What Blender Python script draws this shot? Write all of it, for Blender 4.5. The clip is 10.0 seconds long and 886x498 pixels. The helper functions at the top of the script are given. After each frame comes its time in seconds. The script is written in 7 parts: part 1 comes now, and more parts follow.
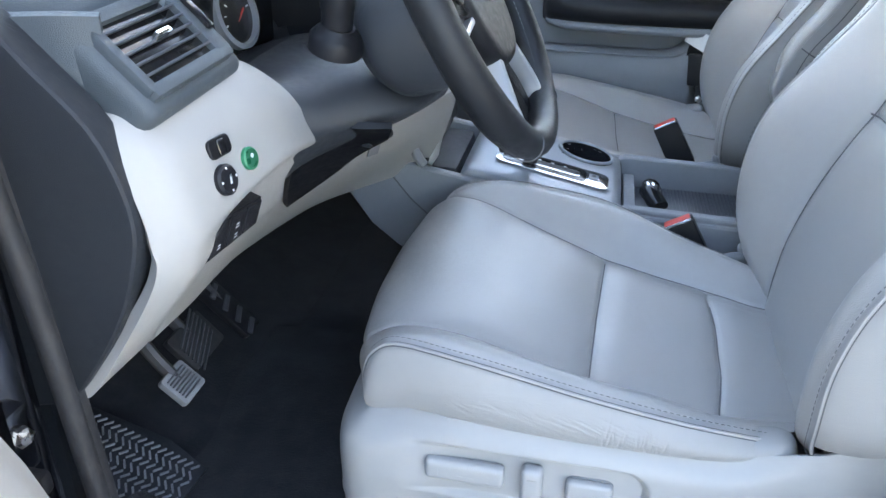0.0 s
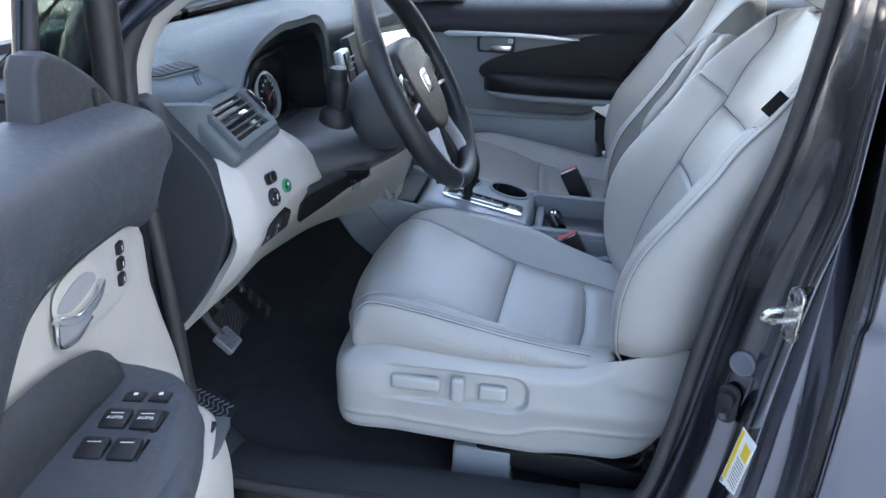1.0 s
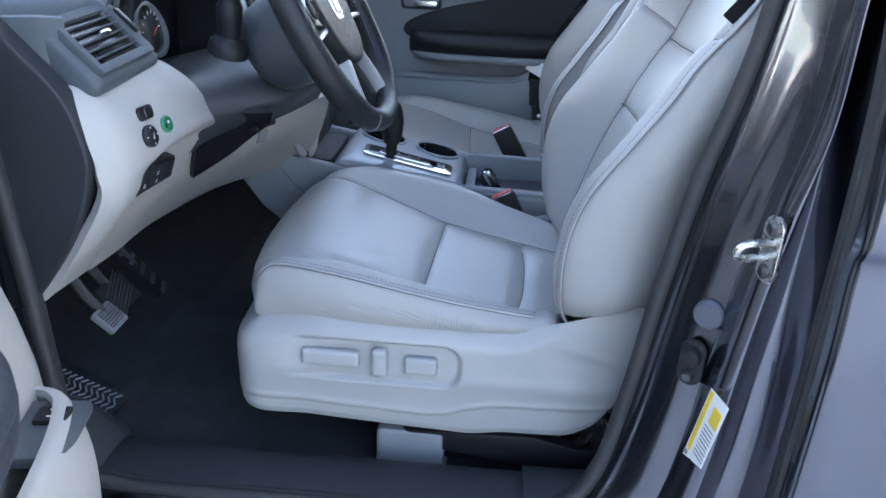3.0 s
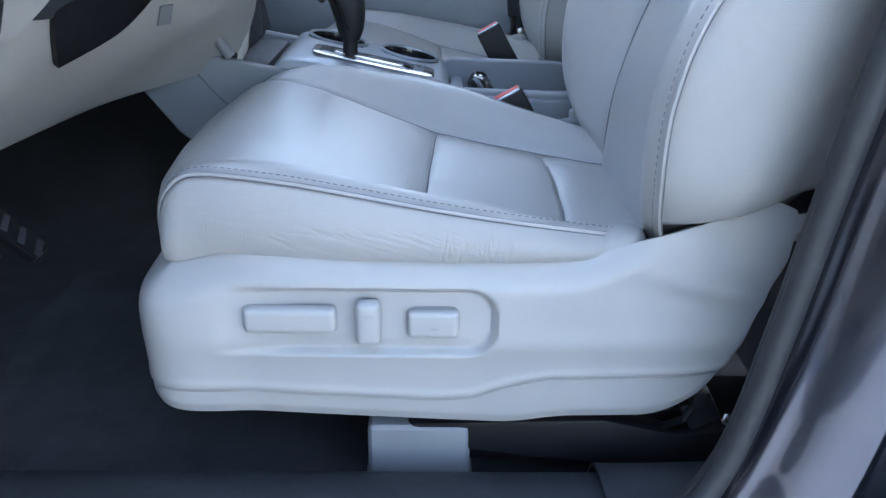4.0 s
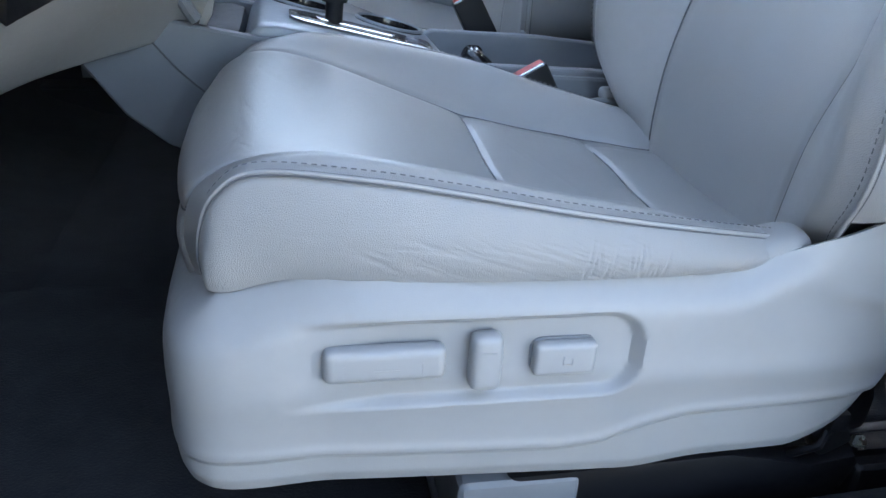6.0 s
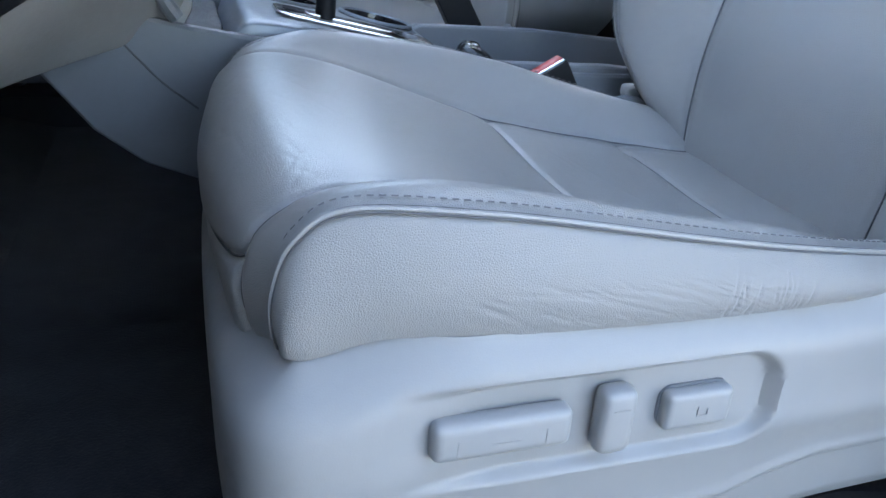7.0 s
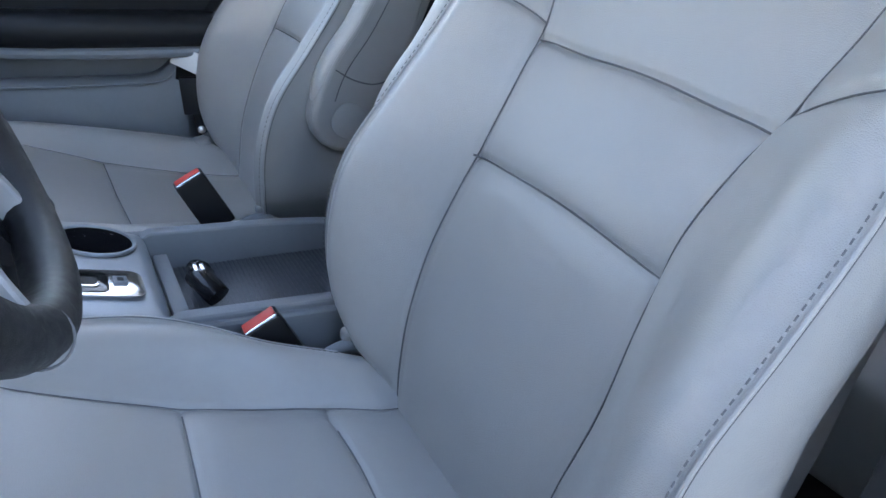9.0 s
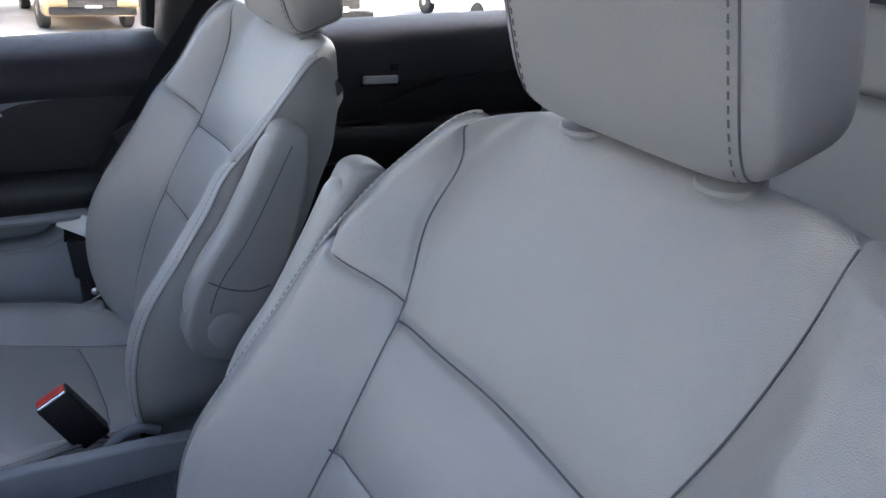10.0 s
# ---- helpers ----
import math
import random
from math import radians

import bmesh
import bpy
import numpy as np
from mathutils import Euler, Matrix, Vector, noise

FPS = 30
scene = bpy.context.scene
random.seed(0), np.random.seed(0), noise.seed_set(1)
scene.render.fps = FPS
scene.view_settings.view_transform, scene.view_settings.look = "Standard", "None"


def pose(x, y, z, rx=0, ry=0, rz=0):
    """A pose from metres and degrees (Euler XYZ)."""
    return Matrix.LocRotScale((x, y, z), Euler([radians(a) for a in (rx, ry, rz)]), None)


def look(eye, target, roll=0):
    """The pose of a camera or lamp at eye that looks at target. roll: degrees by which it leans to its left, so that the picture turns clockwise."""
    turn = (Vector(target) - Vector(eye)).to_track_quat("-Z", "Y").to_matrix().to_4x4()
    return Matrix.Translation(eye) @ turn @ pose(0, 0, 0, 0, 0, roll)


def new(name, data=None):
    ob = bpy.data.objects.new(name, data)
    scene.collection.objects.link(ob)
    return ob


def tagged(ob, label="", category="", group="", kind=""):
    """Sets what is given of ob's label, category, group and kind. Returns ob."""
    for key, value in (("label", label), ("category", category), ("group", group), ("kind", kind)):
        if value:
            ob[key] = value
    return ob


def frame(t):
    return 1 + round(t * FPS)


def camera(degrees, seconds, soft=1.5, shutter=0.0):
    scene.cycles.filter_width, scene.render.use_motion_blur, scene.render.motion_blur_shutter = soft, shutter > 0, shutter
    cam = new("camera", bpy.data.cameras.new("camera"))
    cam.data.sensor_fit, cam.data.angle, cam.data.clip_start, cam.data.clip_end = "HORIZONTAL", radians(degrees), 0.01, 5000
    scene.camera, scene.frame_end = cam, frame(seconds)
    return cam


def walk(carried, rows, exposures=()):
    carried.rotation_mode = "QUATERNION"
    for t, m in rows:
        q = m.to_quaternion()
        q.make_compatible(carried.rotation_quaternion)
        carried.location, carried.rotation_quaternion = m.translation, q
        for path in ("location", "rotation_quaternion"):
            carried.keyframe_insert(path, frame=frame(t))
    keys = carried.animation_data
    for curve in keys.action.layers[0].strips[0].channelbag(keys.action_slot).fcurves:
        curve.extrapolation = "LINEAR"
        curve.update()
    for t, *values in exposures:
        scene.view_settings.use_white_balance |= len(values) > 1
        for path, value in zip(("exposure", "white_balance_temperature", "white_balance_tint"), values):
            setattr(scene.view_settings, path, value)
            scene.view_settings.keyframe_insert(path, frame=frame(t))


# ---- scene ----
cam = camera(59.0, 10.0)
PATH = [
    (0, (0.004, -0.037, 1.267), (-0.33, 1.699, 0.331), 1.2),
    (0.5, (0.082, -0.307, 1.342), (-0.224, 1.468, 0.474), 1.4),
    (1, (0.119, -0.523, 1.416), (-0.154, 1.284, 0.605), 2.0),
    (1.5, (0.15, -0.622, 1.445), (-0.114, 1.198, 0.658), 2.1),
    (2, (0.173, -0.647, 1.447), (-0.068, 1.182, 0.676), 2.4),
    (2.2, (0.177, -0.628, 1.441), (-0.055, 1.2, 0.663), 2.4),
    (3.3, (0.107, -0.264, 1.186), (0.038, 1.56, 0.366), 2.2),
    (3.5, (0.096, -0.192, 1.121), (0.047, 1.634, 0.306), 1.5),
    (4, (0.042, -0.041, 1.029), (0.072, 1.772, 0.185), 0.9),
    (4.5, (0.017, 0.03, 0.994), (0.092, 1.835, 0.136), 0.6),
    (5, (-0.006, 0.055, 0.983), (0.152, 1.857, 0.13), 1.4),
    (5.5, (-0.051, 0.077, 0.978), (0.203, 1.869, 0.127), 2.4),
    (6, (-0.151, 0.137, 0.972), (0.234, 1.898, 0.106), 3.9),
    (6.2, (-0.2, 0.165, 0.972), (0.25, 1.903, 0.091), 4.2),
    (7.3, (-0.285, 0.288, 0.944), (0.416, 1.953, 0.087), 5.3),
    (7.5, (-0.32, 0.301, 0.959), (0.475, 1.918, 0.092), 6.3),
    (8, (-0.271, 0.325, 1.018), (0.601, 1.926, 0.196), 5.4),
    (8.5, (-0.173, 0.307, 1.114), (0.715, 1.912, 0.316), 5.0),
    (9, (-0.047, 0.337, 1.228), (0.841, 1.903, 0.357), 5.8),
    (9.5, (0.035, 0.382, 1.331), (0.939, 1.914, 0.418), 5.7),
    (10, (0.117, 0.454, 1.421), (1.084, 2.013, 0.625), 4.8),
]
walk(cam, [(t, look(eye, target, roll)) for t, eye, target, roll in PATH],
     exposures=[(0.0, 3.95, 7650, 12), (1.0, 3.42, 7200, 13), (2.2, 3.15, 6800, 14), (3.5, 3.7, 6950, 13), (4.0, 3.75, 7000, 12), (5.5, 3.75, 7350, 11), (6.2, 3.55, 7200, 12), (8.0, 3.72, 7100, 11), (9.0, 3.47, 7050, 13), (9.5, 3.13, 7200, 15), (10.0, 2.90, 7400, 18)])

# world and sun: clear midday sky, the car shaded by an unseen tall block added off its tail
SUN_EL, SUN_AZ = 45.0, 62.0   # azimuth clockwise from +y, so +x is 90
world = bpy.data.worlds.new("sky")
scene.world = world
world.use_nodes = True
sky = world.node_tree.nodes.new("ShaderNodeTexSky")
sky.sky_type, sky.sun_disc = "NISHITA", False
sky.sun_elevation, sky.sun_rotation = radians(SUN_EL), radians(SUN_AZ)
world.node_tree.links.new(sky.outputs[0], world.node_tree.nodes["Background"].inputs[0])
world.node_tree.nodes["Background"].inputs[1].default_value = 0.12
sun = new("sun", bpy.data.lights.new("sun", "SUN"))
sun.data.energy, sun.data.angle, sun.data.color = 5.0, radians(0.53), (1.0, 0.95, 0.88)
_d = Vector((math.sin(radians(SUN_AZ)) * math.cos(radians(SUN_EL)), math.cos(radians(SUN_AZ)) * math.cos(radians(SUN_EL)), math.sin(radians(SUN_EL))))
sun.matrix_world = look(_d * 20, (0, 0, 0))

# ---- materials ----
def material(name, base, rough=0.5, metal=0.0, grain=0.0, grain_size=0.001, cells=True, var=0.06, var_size=0.08,
             rough_var=0.08, coat=0.0, coat_rough=0.04, sheen=0.0, dirt=None, dirt_amount=0.0, dirt_size=0.03, spec=0.5, crease=0.0, fold=(26.0, 26.0, 26.0)):
    """A surface with colour variation at two scales, roughness variation and fine relief, in metres of the object."""
    m = bpy.data.materials.new(name)
    m.use_nodes = True
    nt = m.node_tree
    n, l = nt.nodes, nt.links
    b = n["Principled BSDF"]
    tc = n.new("ShaderNodeTexCoord")

    def tex(scale, detail=3.0, rough=0.55):
        t = n.new("ShaderNodeTexNoise")
        t.inputs["Scale"].default_value, t.inputs["Detail"].default_value, t.inputs["Roughness"].default_value = scale, detail, rough
        l.new(tc.outputs["Object"], t.inputs["Vector"])
        return t.outputs["Fac"]

    def remap(sock, lo, hi, a=0.3, c=0.7):
        r = n.new("ShaderNodeMapRange")
        r.inputs[1].default_value, r.inputs[2].default_value, r.inputs[3].default_value, r.inputs[4].default_value = a, c, lo, hi
        l.new(sock, r.inputs[0])
        return r.outputs[0]

    big, small = tex(1 / var_size), tex(1 / (var_size * 0.09), 4.0)
    mul = n.new("ShaderNodeMath")
    mul.operation = "MULTIPLY"
    l.new(remap(big, 1 - var, 1 + var), mul.inputs[0])
    l.new(remap(small, 1 - var * 0.6, 1 + var * 0.6), mul.inputs[1])
    mix = n.new("ShaderNodeVectorMath")
    mix.operation = "SCALE"
    mix.inputs[0].default_value = base
    l.new(mul.outputs[0], mix.inputs["Scale"])
    colour = mix.outputs[0]
    if dirt:
        mx = n.new("ShaderNodeMix")
        mx.data_type = "RGBA"
        mx.inputs["B"].default_value = (*dirt, 1)
        l.new(colour, mx.inputs["A"])
        l.new(remap(tex(1 / dirt_size, 6.0, 0.7), 0, dirt_amount, 0.5, 0.75), mx.inputs["Factor"])
        colour = mx.outputs["Result"]
    l.new(colour, b.inputs["Base Color"])
    l.new(remap(small, max(rough - rough_var, 0.02), min(rough + rough_var, 1)), b.inputs["Roughness"])
    b.inputs["Metallic"].default_value = metal
    b.inputs["Specular IOR Level"].default_value = spec
    b.inputs["Coat Weight"].default_value, b.inputs["Coat Roughness"].default_value = coat, coat_rough
    b.inputs["Sheen Weight"].default_value = sheen
    if grain:
        if cells:
            v = n.new("ShaderNodeTexVoronoi")
            v.feature = "DISTANCE_TO_EDGE"
            v.inputs["Scale"].default_value = 1 / grain_size
            l.new(tc.outputs["Object"], v.inputs["Vector"])
            h = remap(v.outputs["Distance"], 0, 1, 0.0, 0.25)
        else:
            h = tex(1 / grain_size, 2.0)
        bump = n.new("ShaderNodeBump")
        bump.inputs["Strength"].default_value, bump.inputs["Distance"].default_value = grain, grain_size * 0.35
        l.new(h, bump.inputs["Height"])
        last = bump
        if crease:
            # soft folds and stretch marks in the hide
            st = n.new("ShaderNodeTexNoise")
            st.inputs["Scale"].default_value, st.inputs["Detail"].default_value, st.inputs["Distortion"].default_value = 1.0, 5.0, 0.6
            fm_ = n.new("ShaderNodeVectorMath")
            fm_.operation = "MULTIPLY"
            fm_.inputs[1].default_value = fold
            l.new(tc.outputs["Object"], fm_.inputs[0])
            l.new(fm_.outputs[0], st.inputs["Vector"])
            b2 = n.new("ShaderNodeBump")
            b2.inputs["Strength"].default_value, b2.inputs["Distance"].default_value = crease, 0.004
            l.new(st.outputs["Fac"], b2.inputs["Height"])
            l.new(b2.outputs[0], bump.inputs["Normal"])
        l.new(last.outputs[0], b.inputs["Normal"])
    return m


def glass(name, tint=(1, 1, 1), rough=0.0):
    m = bpy.data.materials.new(name)
    m.use_nodes = True
    b = m.node_tree.nodes["Principled BSDF"]
    b.inputs["Base Color"].default_value = (*tint, 1)
    b.inputs["Roughness"].default_value, b.inputs["Transmission Weight"].default_value, b.inputs["IOR"].default_value = rough, 1.0, 1.45
    return m


def glow(name, colour, strength):
    m = material(name, colour, 0.3, var=0.01)
    b = m.node_tree.nodes["Principled BSDF"]
    b.inputs["Emission Color"].default_value, b.inputs["Emission Strength"].default_value = (*colour, 1), strength
    return m


LEATHER = material("grey_leather", (0.31, 0.303, 0.290), 0.37, spec=1.0, coat=0.65, coat_rough=0.31, grain=0.55, grain_size=0.0015, var=0.035, var_size=0.12, crease=0.07, rough_var=0.045)
LEATHER_SIDE = material("grey_vinyl", (0.285, 0.280, 0.271), 0.44, spec=0.6, grain=0.40, grain_size=0.0014, var=0.03, var_size=0.15, crease=0.16, fold=(14.0, 30.0, 75.0))
THREAD = material("grey_thread", (0.13, 0.13, 0.135), 0.8, var=0.1)
# dark colour standing for the shade inside seam folds and joints
SEAM_SHADE = material("seam_shadow_fold", (0.11, 0.11, 0.115), 0.7, var=0.1)
SHIELD = material("light_grey_plastic", (0.300, 0.300, 0.295), 0.42, grain=0.25, grain_size=0.0009, cells=False, var=0.025, dirt=(0.33, 0.32, 0.30), dirt_amount=0.12, dirt_size=0.08)
SWITCH = material("switch_grey_plastic", (0.315, 0.315, 0.31), 0.42, grain=0.15, grain_size=0.0007, cells=False, var=0.03)
GREY = material("mid_grey_plastic", (0.19, 0.20, 0.215), 0.5, grain=0.3, grain_size=0.0011, var=0.04)
BEIGE = material("pale_trim_plastic", (0.335, 0.326, 0.308), 0.5, grain=0.3, grain_size=0.0012, var=0.025, dirt=(0.45, 0.43, 0.38), dirt_amount=0.12, dirt_size=0.12)
DASH = material("charcoal_dash_plastic", (0.023, 0.026, 0.031), 0.5, spec=0.3, grain=0.4, grain_size=0.0014, var=0.06)
SLATE = material("slate_dash_pad", (0.060, 0.073, 0.083), 0.48, spec=0.5, grain=0.45, grain_size=0.0016, var=0.06)
DOOR = material("charcoal_door_pad", (0.034, 0.040, 0.050), 0.48, spec=0.4, grain=0.45, grain_size=0.0016, var=0.06)
BLACK = material("black_plastic", (0.010, 0.010, 0.012), 0.42, spec=0.3, grain=0.25, grain_size=0.0012, var=0.1)
GLOSS = material("gloss_black", (0.012, 0.012, 0.014), 0.12, var=0.05, rough_var=0.03)
RUBBER = material("black_rubber", (0.022, 0.022, 0.024), 0.6, grain=0.3, grain_size=0.002, cells=False, var=0.12, dirt=(0.08, 0.075, 0.07), dirt_amount=0.3)
CARPET = material("black_carpet", (0.021, 0.022, 0.026), 0.95, grain=1.0, grain_size=0.0025, cells=False, var=0.25, var_size=0.05, sheen=0.15, dirt=(0.06, 0.055, 0.05), dirt_amount=0.2, spec=0.1)
STEEL = material("zinc_steel", (0.62, 0.60, 0.55), 0.28, metal=1.0, grain=0.1, grain_size=0.002, cells=False, var=0.08)
DARKSTEEL = material("dark_steel", (0.10, 0.10, 0.105), 0.4, metal=0.8, var=0.1)
CHROME = material("satin_chrome", (0.75, 0.75, 0.76), 0.16, metal=1.0, var=0.02, rough_var=0.03)
SILVER = material("silver_trim_paint", (0.50, 0.52, 0.54), 0.32, metal=0.6, var=0.02, rough_var=0.04)
SATIN = material("satin_grey_block_plastic", (0.25, 0.27, 0.29), 0.34, metal=0.25, var=0.03, rough_var=0.04)
PAINT = material("dark_blue_grey_metallic_paint", (0.130, 0.139, 0.172), 0.22, metal=1.0, var=0.012, var_size=0.5, coat=1.0, rough_var=0.01)
PLUG = material("painted_plug", (0.070, 0.076, 0.096), 0.4, var=0.05, rough_var=0.03)
COLUMN = material("charcoal_column_plastic", (0.034, 0.038, 0.044), 0.45, spec=0.5, grain=0.35, grain_size=0.0014, var=0.06)
BELT = material("black_belt_webbing", (0.008, 0.008, 0.009), 0.8, spec=0.15, grain=0.8, grain_size=0.0012, cells=False, var=0.1)
RED = material("red_button_plastic", (0.62, 0.05, 0.035), 0.38, var=0.05)
WHITE = material("white_label_paper", (0.78, 0.78, 0.76), 0.45, var=0.02)
YELLOW = material("yellow_label_ink", (0.75, 0.52, 0.05), 0.5, var=0.03)
INK = material("label_ink_grey", (0.25, 0.25, 0.25), 0.6, var=0.05)
GREEN = material("green_ring", (0.015, 0.19, 0.09), 0.35, var=0.04)
MARK = material("white_print", (0.70, 0.71, 0.72), 0.5, var=0.02)
WHEEL = material("black_wheel_leather", (0.011, 0.012, 0.014), 0.40, spec=0.35, grain=0.3, grain_size=0.0013, var=0.06, crease=0.1)
TAMBOUR = material("dark_grained_lid", (0.055, 0.06, 0.07), 0.42, grain=0.2, grain_size=0.001, cells=False, var=0.08)
HEADLINER = material("grey_headliner", (0.68, 0.67, 0.65), 0.9, grain=0.4, grain_size=0.002, cells=False, var=0.03)
ASPHALT = material("pale_concrete", (0.60, 0.575, 0.54), 0.9, grain=0.5, grain_size=0.01, var=0.10, var_size=0.8, dirt=(0.34, 0.32, 0.30), dirt_amount=0.4, dirt_size=0.5)
STUCCO = material("pale_stucco", (0.72, 0.70, 0.66), 0.9, grain=0.4, grain_size=0.01, cells=False, var=0.04, var_size=0.6)
CARWHITE = material("white_car_paint", (0.78, 0.78, 0.77), 0.3, var=0.01, coat=1.0)
CARRED = material("rust_red_car_paint", (0.30, 0.06, 0.04), 0.3, var=0.02, coat=1.0)
CARGREY = material("silver_car_paint", (0.35, 0.36, 0.37), 0.3, metal=0.5, var=0.02, coat=1.0)
CARGLASS = material("dark_car_glass", (0.02, 0.022, 0.025), 0.06, var=0.02)
LAMP = material("lamp_lens", (0.6, 0.6, 0.6), 0.15, var=0.05)
GLASS = glass("window_glass", (0.93, 0.96, 0.95))

TINTED = glass("tinted_quarter_glass", (0.06, 0.085, 0.08))
CARTAN = material("tan_car_paint", (0.42, 0.30, 0.16), 0.3, var=0.02, coat=1.0)

# ---- geometry helpers ----
def thing(name, loc, label="", category="", group="", kind=""):
    ob = new(name)
    ob.empty_display_size = 0.05
    ob.location = loc
    return tagged(ob, label, category, group, kind)


def adopt(ob, parent):
    """Makes ob, whose mesh is in world metres, a part of parent."""
    if parent is not None:
        ob.parent = parent
        if parent.parent is None:
            ob.matrix_parent_inverse = Matrix.Translation(-parent.location)
    return ob


def part(name, bm, mat, parent=None, label="", smooth=True, angle=35):
    """Links a bmesh (or mesh) as one object, as a part of parent if there is one."""
    if isinstance(bm, bmesh.types.BMesh):
        me = bpy.data.meshes.new(name)
        bm.to_mesh(me)
        bm.free()
    else:
        me = bm
    me.materials.append(mat)
    if smooth:
        me.shade_smooth()
        me.set_sharp_from_angle(angle=radians(angle))
    ob = new(name, me)
    adopt(ob, parent)
    return tagged(ob, label)


def settle(root, move=(0, 0, 0), about=(0, 0, 0), size=(1, 1, 1)):
    """Scales a finished thing about a point and shifts it, parts and all."""
    m = Matrix.Translation(Vector(about) + Vector(move)) @ Matrix.Diagonal((*size, 1)) @ Matrix.Translation(-Vector(about))
    done = set()
    for ob in root.children_recursive + ([root] if root.type == "MESH" else []):
        if ob.data.name not in done:
            done.add(ob.data.name)
            ob.data.transform(m)
    return root


def spline(pts, n, closed=False):
    """Catmull-Rom through the points, n samples, even in the knots."""
    p = np.asarray(pts, float)
    k = len(p)
    if closed:
        q = np.vstack([p[-1], p, p[0], p[1]])
        t = np.linspace(0, k, n, endpoint=False)
    else:
        q = np.vstack([2 * p[0] - p[1], p, 2 * p[-1] - p[-2]])
        t = np.linspace(0, k - 1, n)
    i = np.minimum(t.astype(int), (k if closed else k - 1) - 1)
    u = (t - i)[:, None]
    a, b, c, d = q[i], q[i + 1], q[i + 2], q[i + 3]
    return 0.5 * (2 * b + (c - a) * u + (2 * a - 5 * b + 4 * c - d) * u**2 + (3 * b - a - 3 * c + d) * u**3)


def even(pts, n, closed=False):
    """A smooth line through the points, n samples at even lengths."""
    fine = spline(pts, 400, closed)
    if closed:
        fine = np.vstack([fine, fine[:1]])
    s = np.r_[0, np.cumsum(np.linalg.norm(np.diff(fine, axis=0), axis=1))]
    at = np.linspace(0, s[-1], n + 1 if closed else n)
    out = np.stack([np.interp(at, s, fine[:, j]) for j in range(fine.shape[1])], 1)
    return out[:-1] if closed else out


def loft(sections, nu, nv):
    """A smooth grid through sections of equal length: nu samples along a section, nv across the sections."""
    a = np.stack([spline(s, nu) for s in sections])
    return np.stack([spline(a[:, j], nv) for j in range(nu)], 1)


def normals(P):
    du, dv = np.gradient(P, axis=0), np.gradient(P, axis=1)
    n = np.cross(du, dv)
    return n / np.maximum(np.linalg.norm(n, axis=-1, keepdims=True), 1e-9)


def grid(P, flip=False, wrap=False):
    """A mesh from a grid of points."""
    r, c = P.shape[:2]
    idx = np.arange(r * c).reshape(r, c)
    if wrap:
        idx = np.concatenate([idx, idx[:, :1]], 1)
    q = np.stack([idx[:-1, :-1], idx[1:, :-1], idx[1:, 1:], idx[:-1, 1:]], -1).reshape(-1, 4)
    if flip:
        q = q[:, ::-1]
    me = bpy.data.meshes.new("grid")
    me.from_pydata(P.reshape(-1, 3).tolist(), [], q.tolist())
    return me


def slab(P, thick, flip=False):
    """A grid with thickness: the second face lies thick behind the first, and the rim is closed."""
    n = normals(P) * (-1 if flip else 1)
    Q = P - n * thick
    r, c = P.shape[:2]
    ia = np.arange(r * c).reshape(r, c)
    ib = ia + r * c
    def quads(i):
        return np.stack([i[:-1, :-1], i[1:, :-1], i[1:, 1:], i[:-1, 1:]], -1).reshape(-1, 4)
    f = quads(ia).tolist() + quads(ib)[:, ::-1].tolist()
    ring = [(k, 0) for k in range(r)] + [(r - 1, k) for k in range(1, c)] + [(k, c - 1) for k in range(r - 2, -1, -1)] + [(0, k) for k in range(c - 2, 0, -1)]
    for (a, b), (d, e) in zip(ring, ring[1:] + ring[:1]):
        f.append([ia[a, b], ib[a, b], ib[d, e], ia[d, e]])
    me = bpy.data.meshes.new("slab")
    me.from_pydata(np.vstack([P.reshape(-1, 3), Q.reshape(-1, 3)]).tolist(), [], [[int(v) for v in q] for q in f])
    bm = bmesh.new()
    bm.from_mesh(me)
    bpy.data.meshes.remove(me)
    bmesh.ops.recalc_face_normals(bm, faces=bm.faces)
    return bm


def tube(path, radius, sides=10, closed=False, flat=1.0, side=(0, 1, 0), taper=None):
    """A round or oval bar along a path; flat squeezes it along the normal to the side axis."""
    p = np.asarray(path, float)
    if closed:
        t = np.roll(p, -1, 0) - np.roll(p, 1, 0)
    else:
        t = np.gradient(p, axis=0)
    t /= np.maximum(np.linalg.norm(t, axis=1, keepdims=True), 1e-9)
    s = np.broadcast_to(np.asarray(side, float), p.shape)
    a = s - (s * t).sum(1, keepdims=True) * t
    a /= np.maximum(np.linalg.norm(a, axis=1, keepdims=True), 1e-9)
    b = np.cross(t, a)
    ang = np.linspace(0, 2 * np.pi, sides, endpoint=False)
    rad = np.full(len(p), radius) if taper is None else np.asarray(taper) * radius
    P = p[:, None] + rad[:, None, None] * (np.cos(ang)[None, :, None] * a[:, None] + flat * np.sin(ang)[None, :, None] * b[:, None])
    r, c = P.shape[:2]
    f = []
    for i in range(r if closed else r - 1):
        for j in range(c):
            f.append([i * c + j, i * c + (j + 1) % c, ((i + 1) % r) * c + (j + 1) % c, ((i + 1) % r) * c + j])
    if not closed:
        f += [list(range(c))[::-1], [(r - 1) * c + j for j in range(c)]]
    me = bpy.data.meshes.new("tube")
    me.from_pydata(P.reshape(-1, 3).tolist(), [], f)
    bm = bmesh.new()
    bm.from_mesh(me)
    bpy.data.meshes.remove(me)
    bmesh.ops.recalc_face_normals(bm, faces=bm.faces)
    return bm


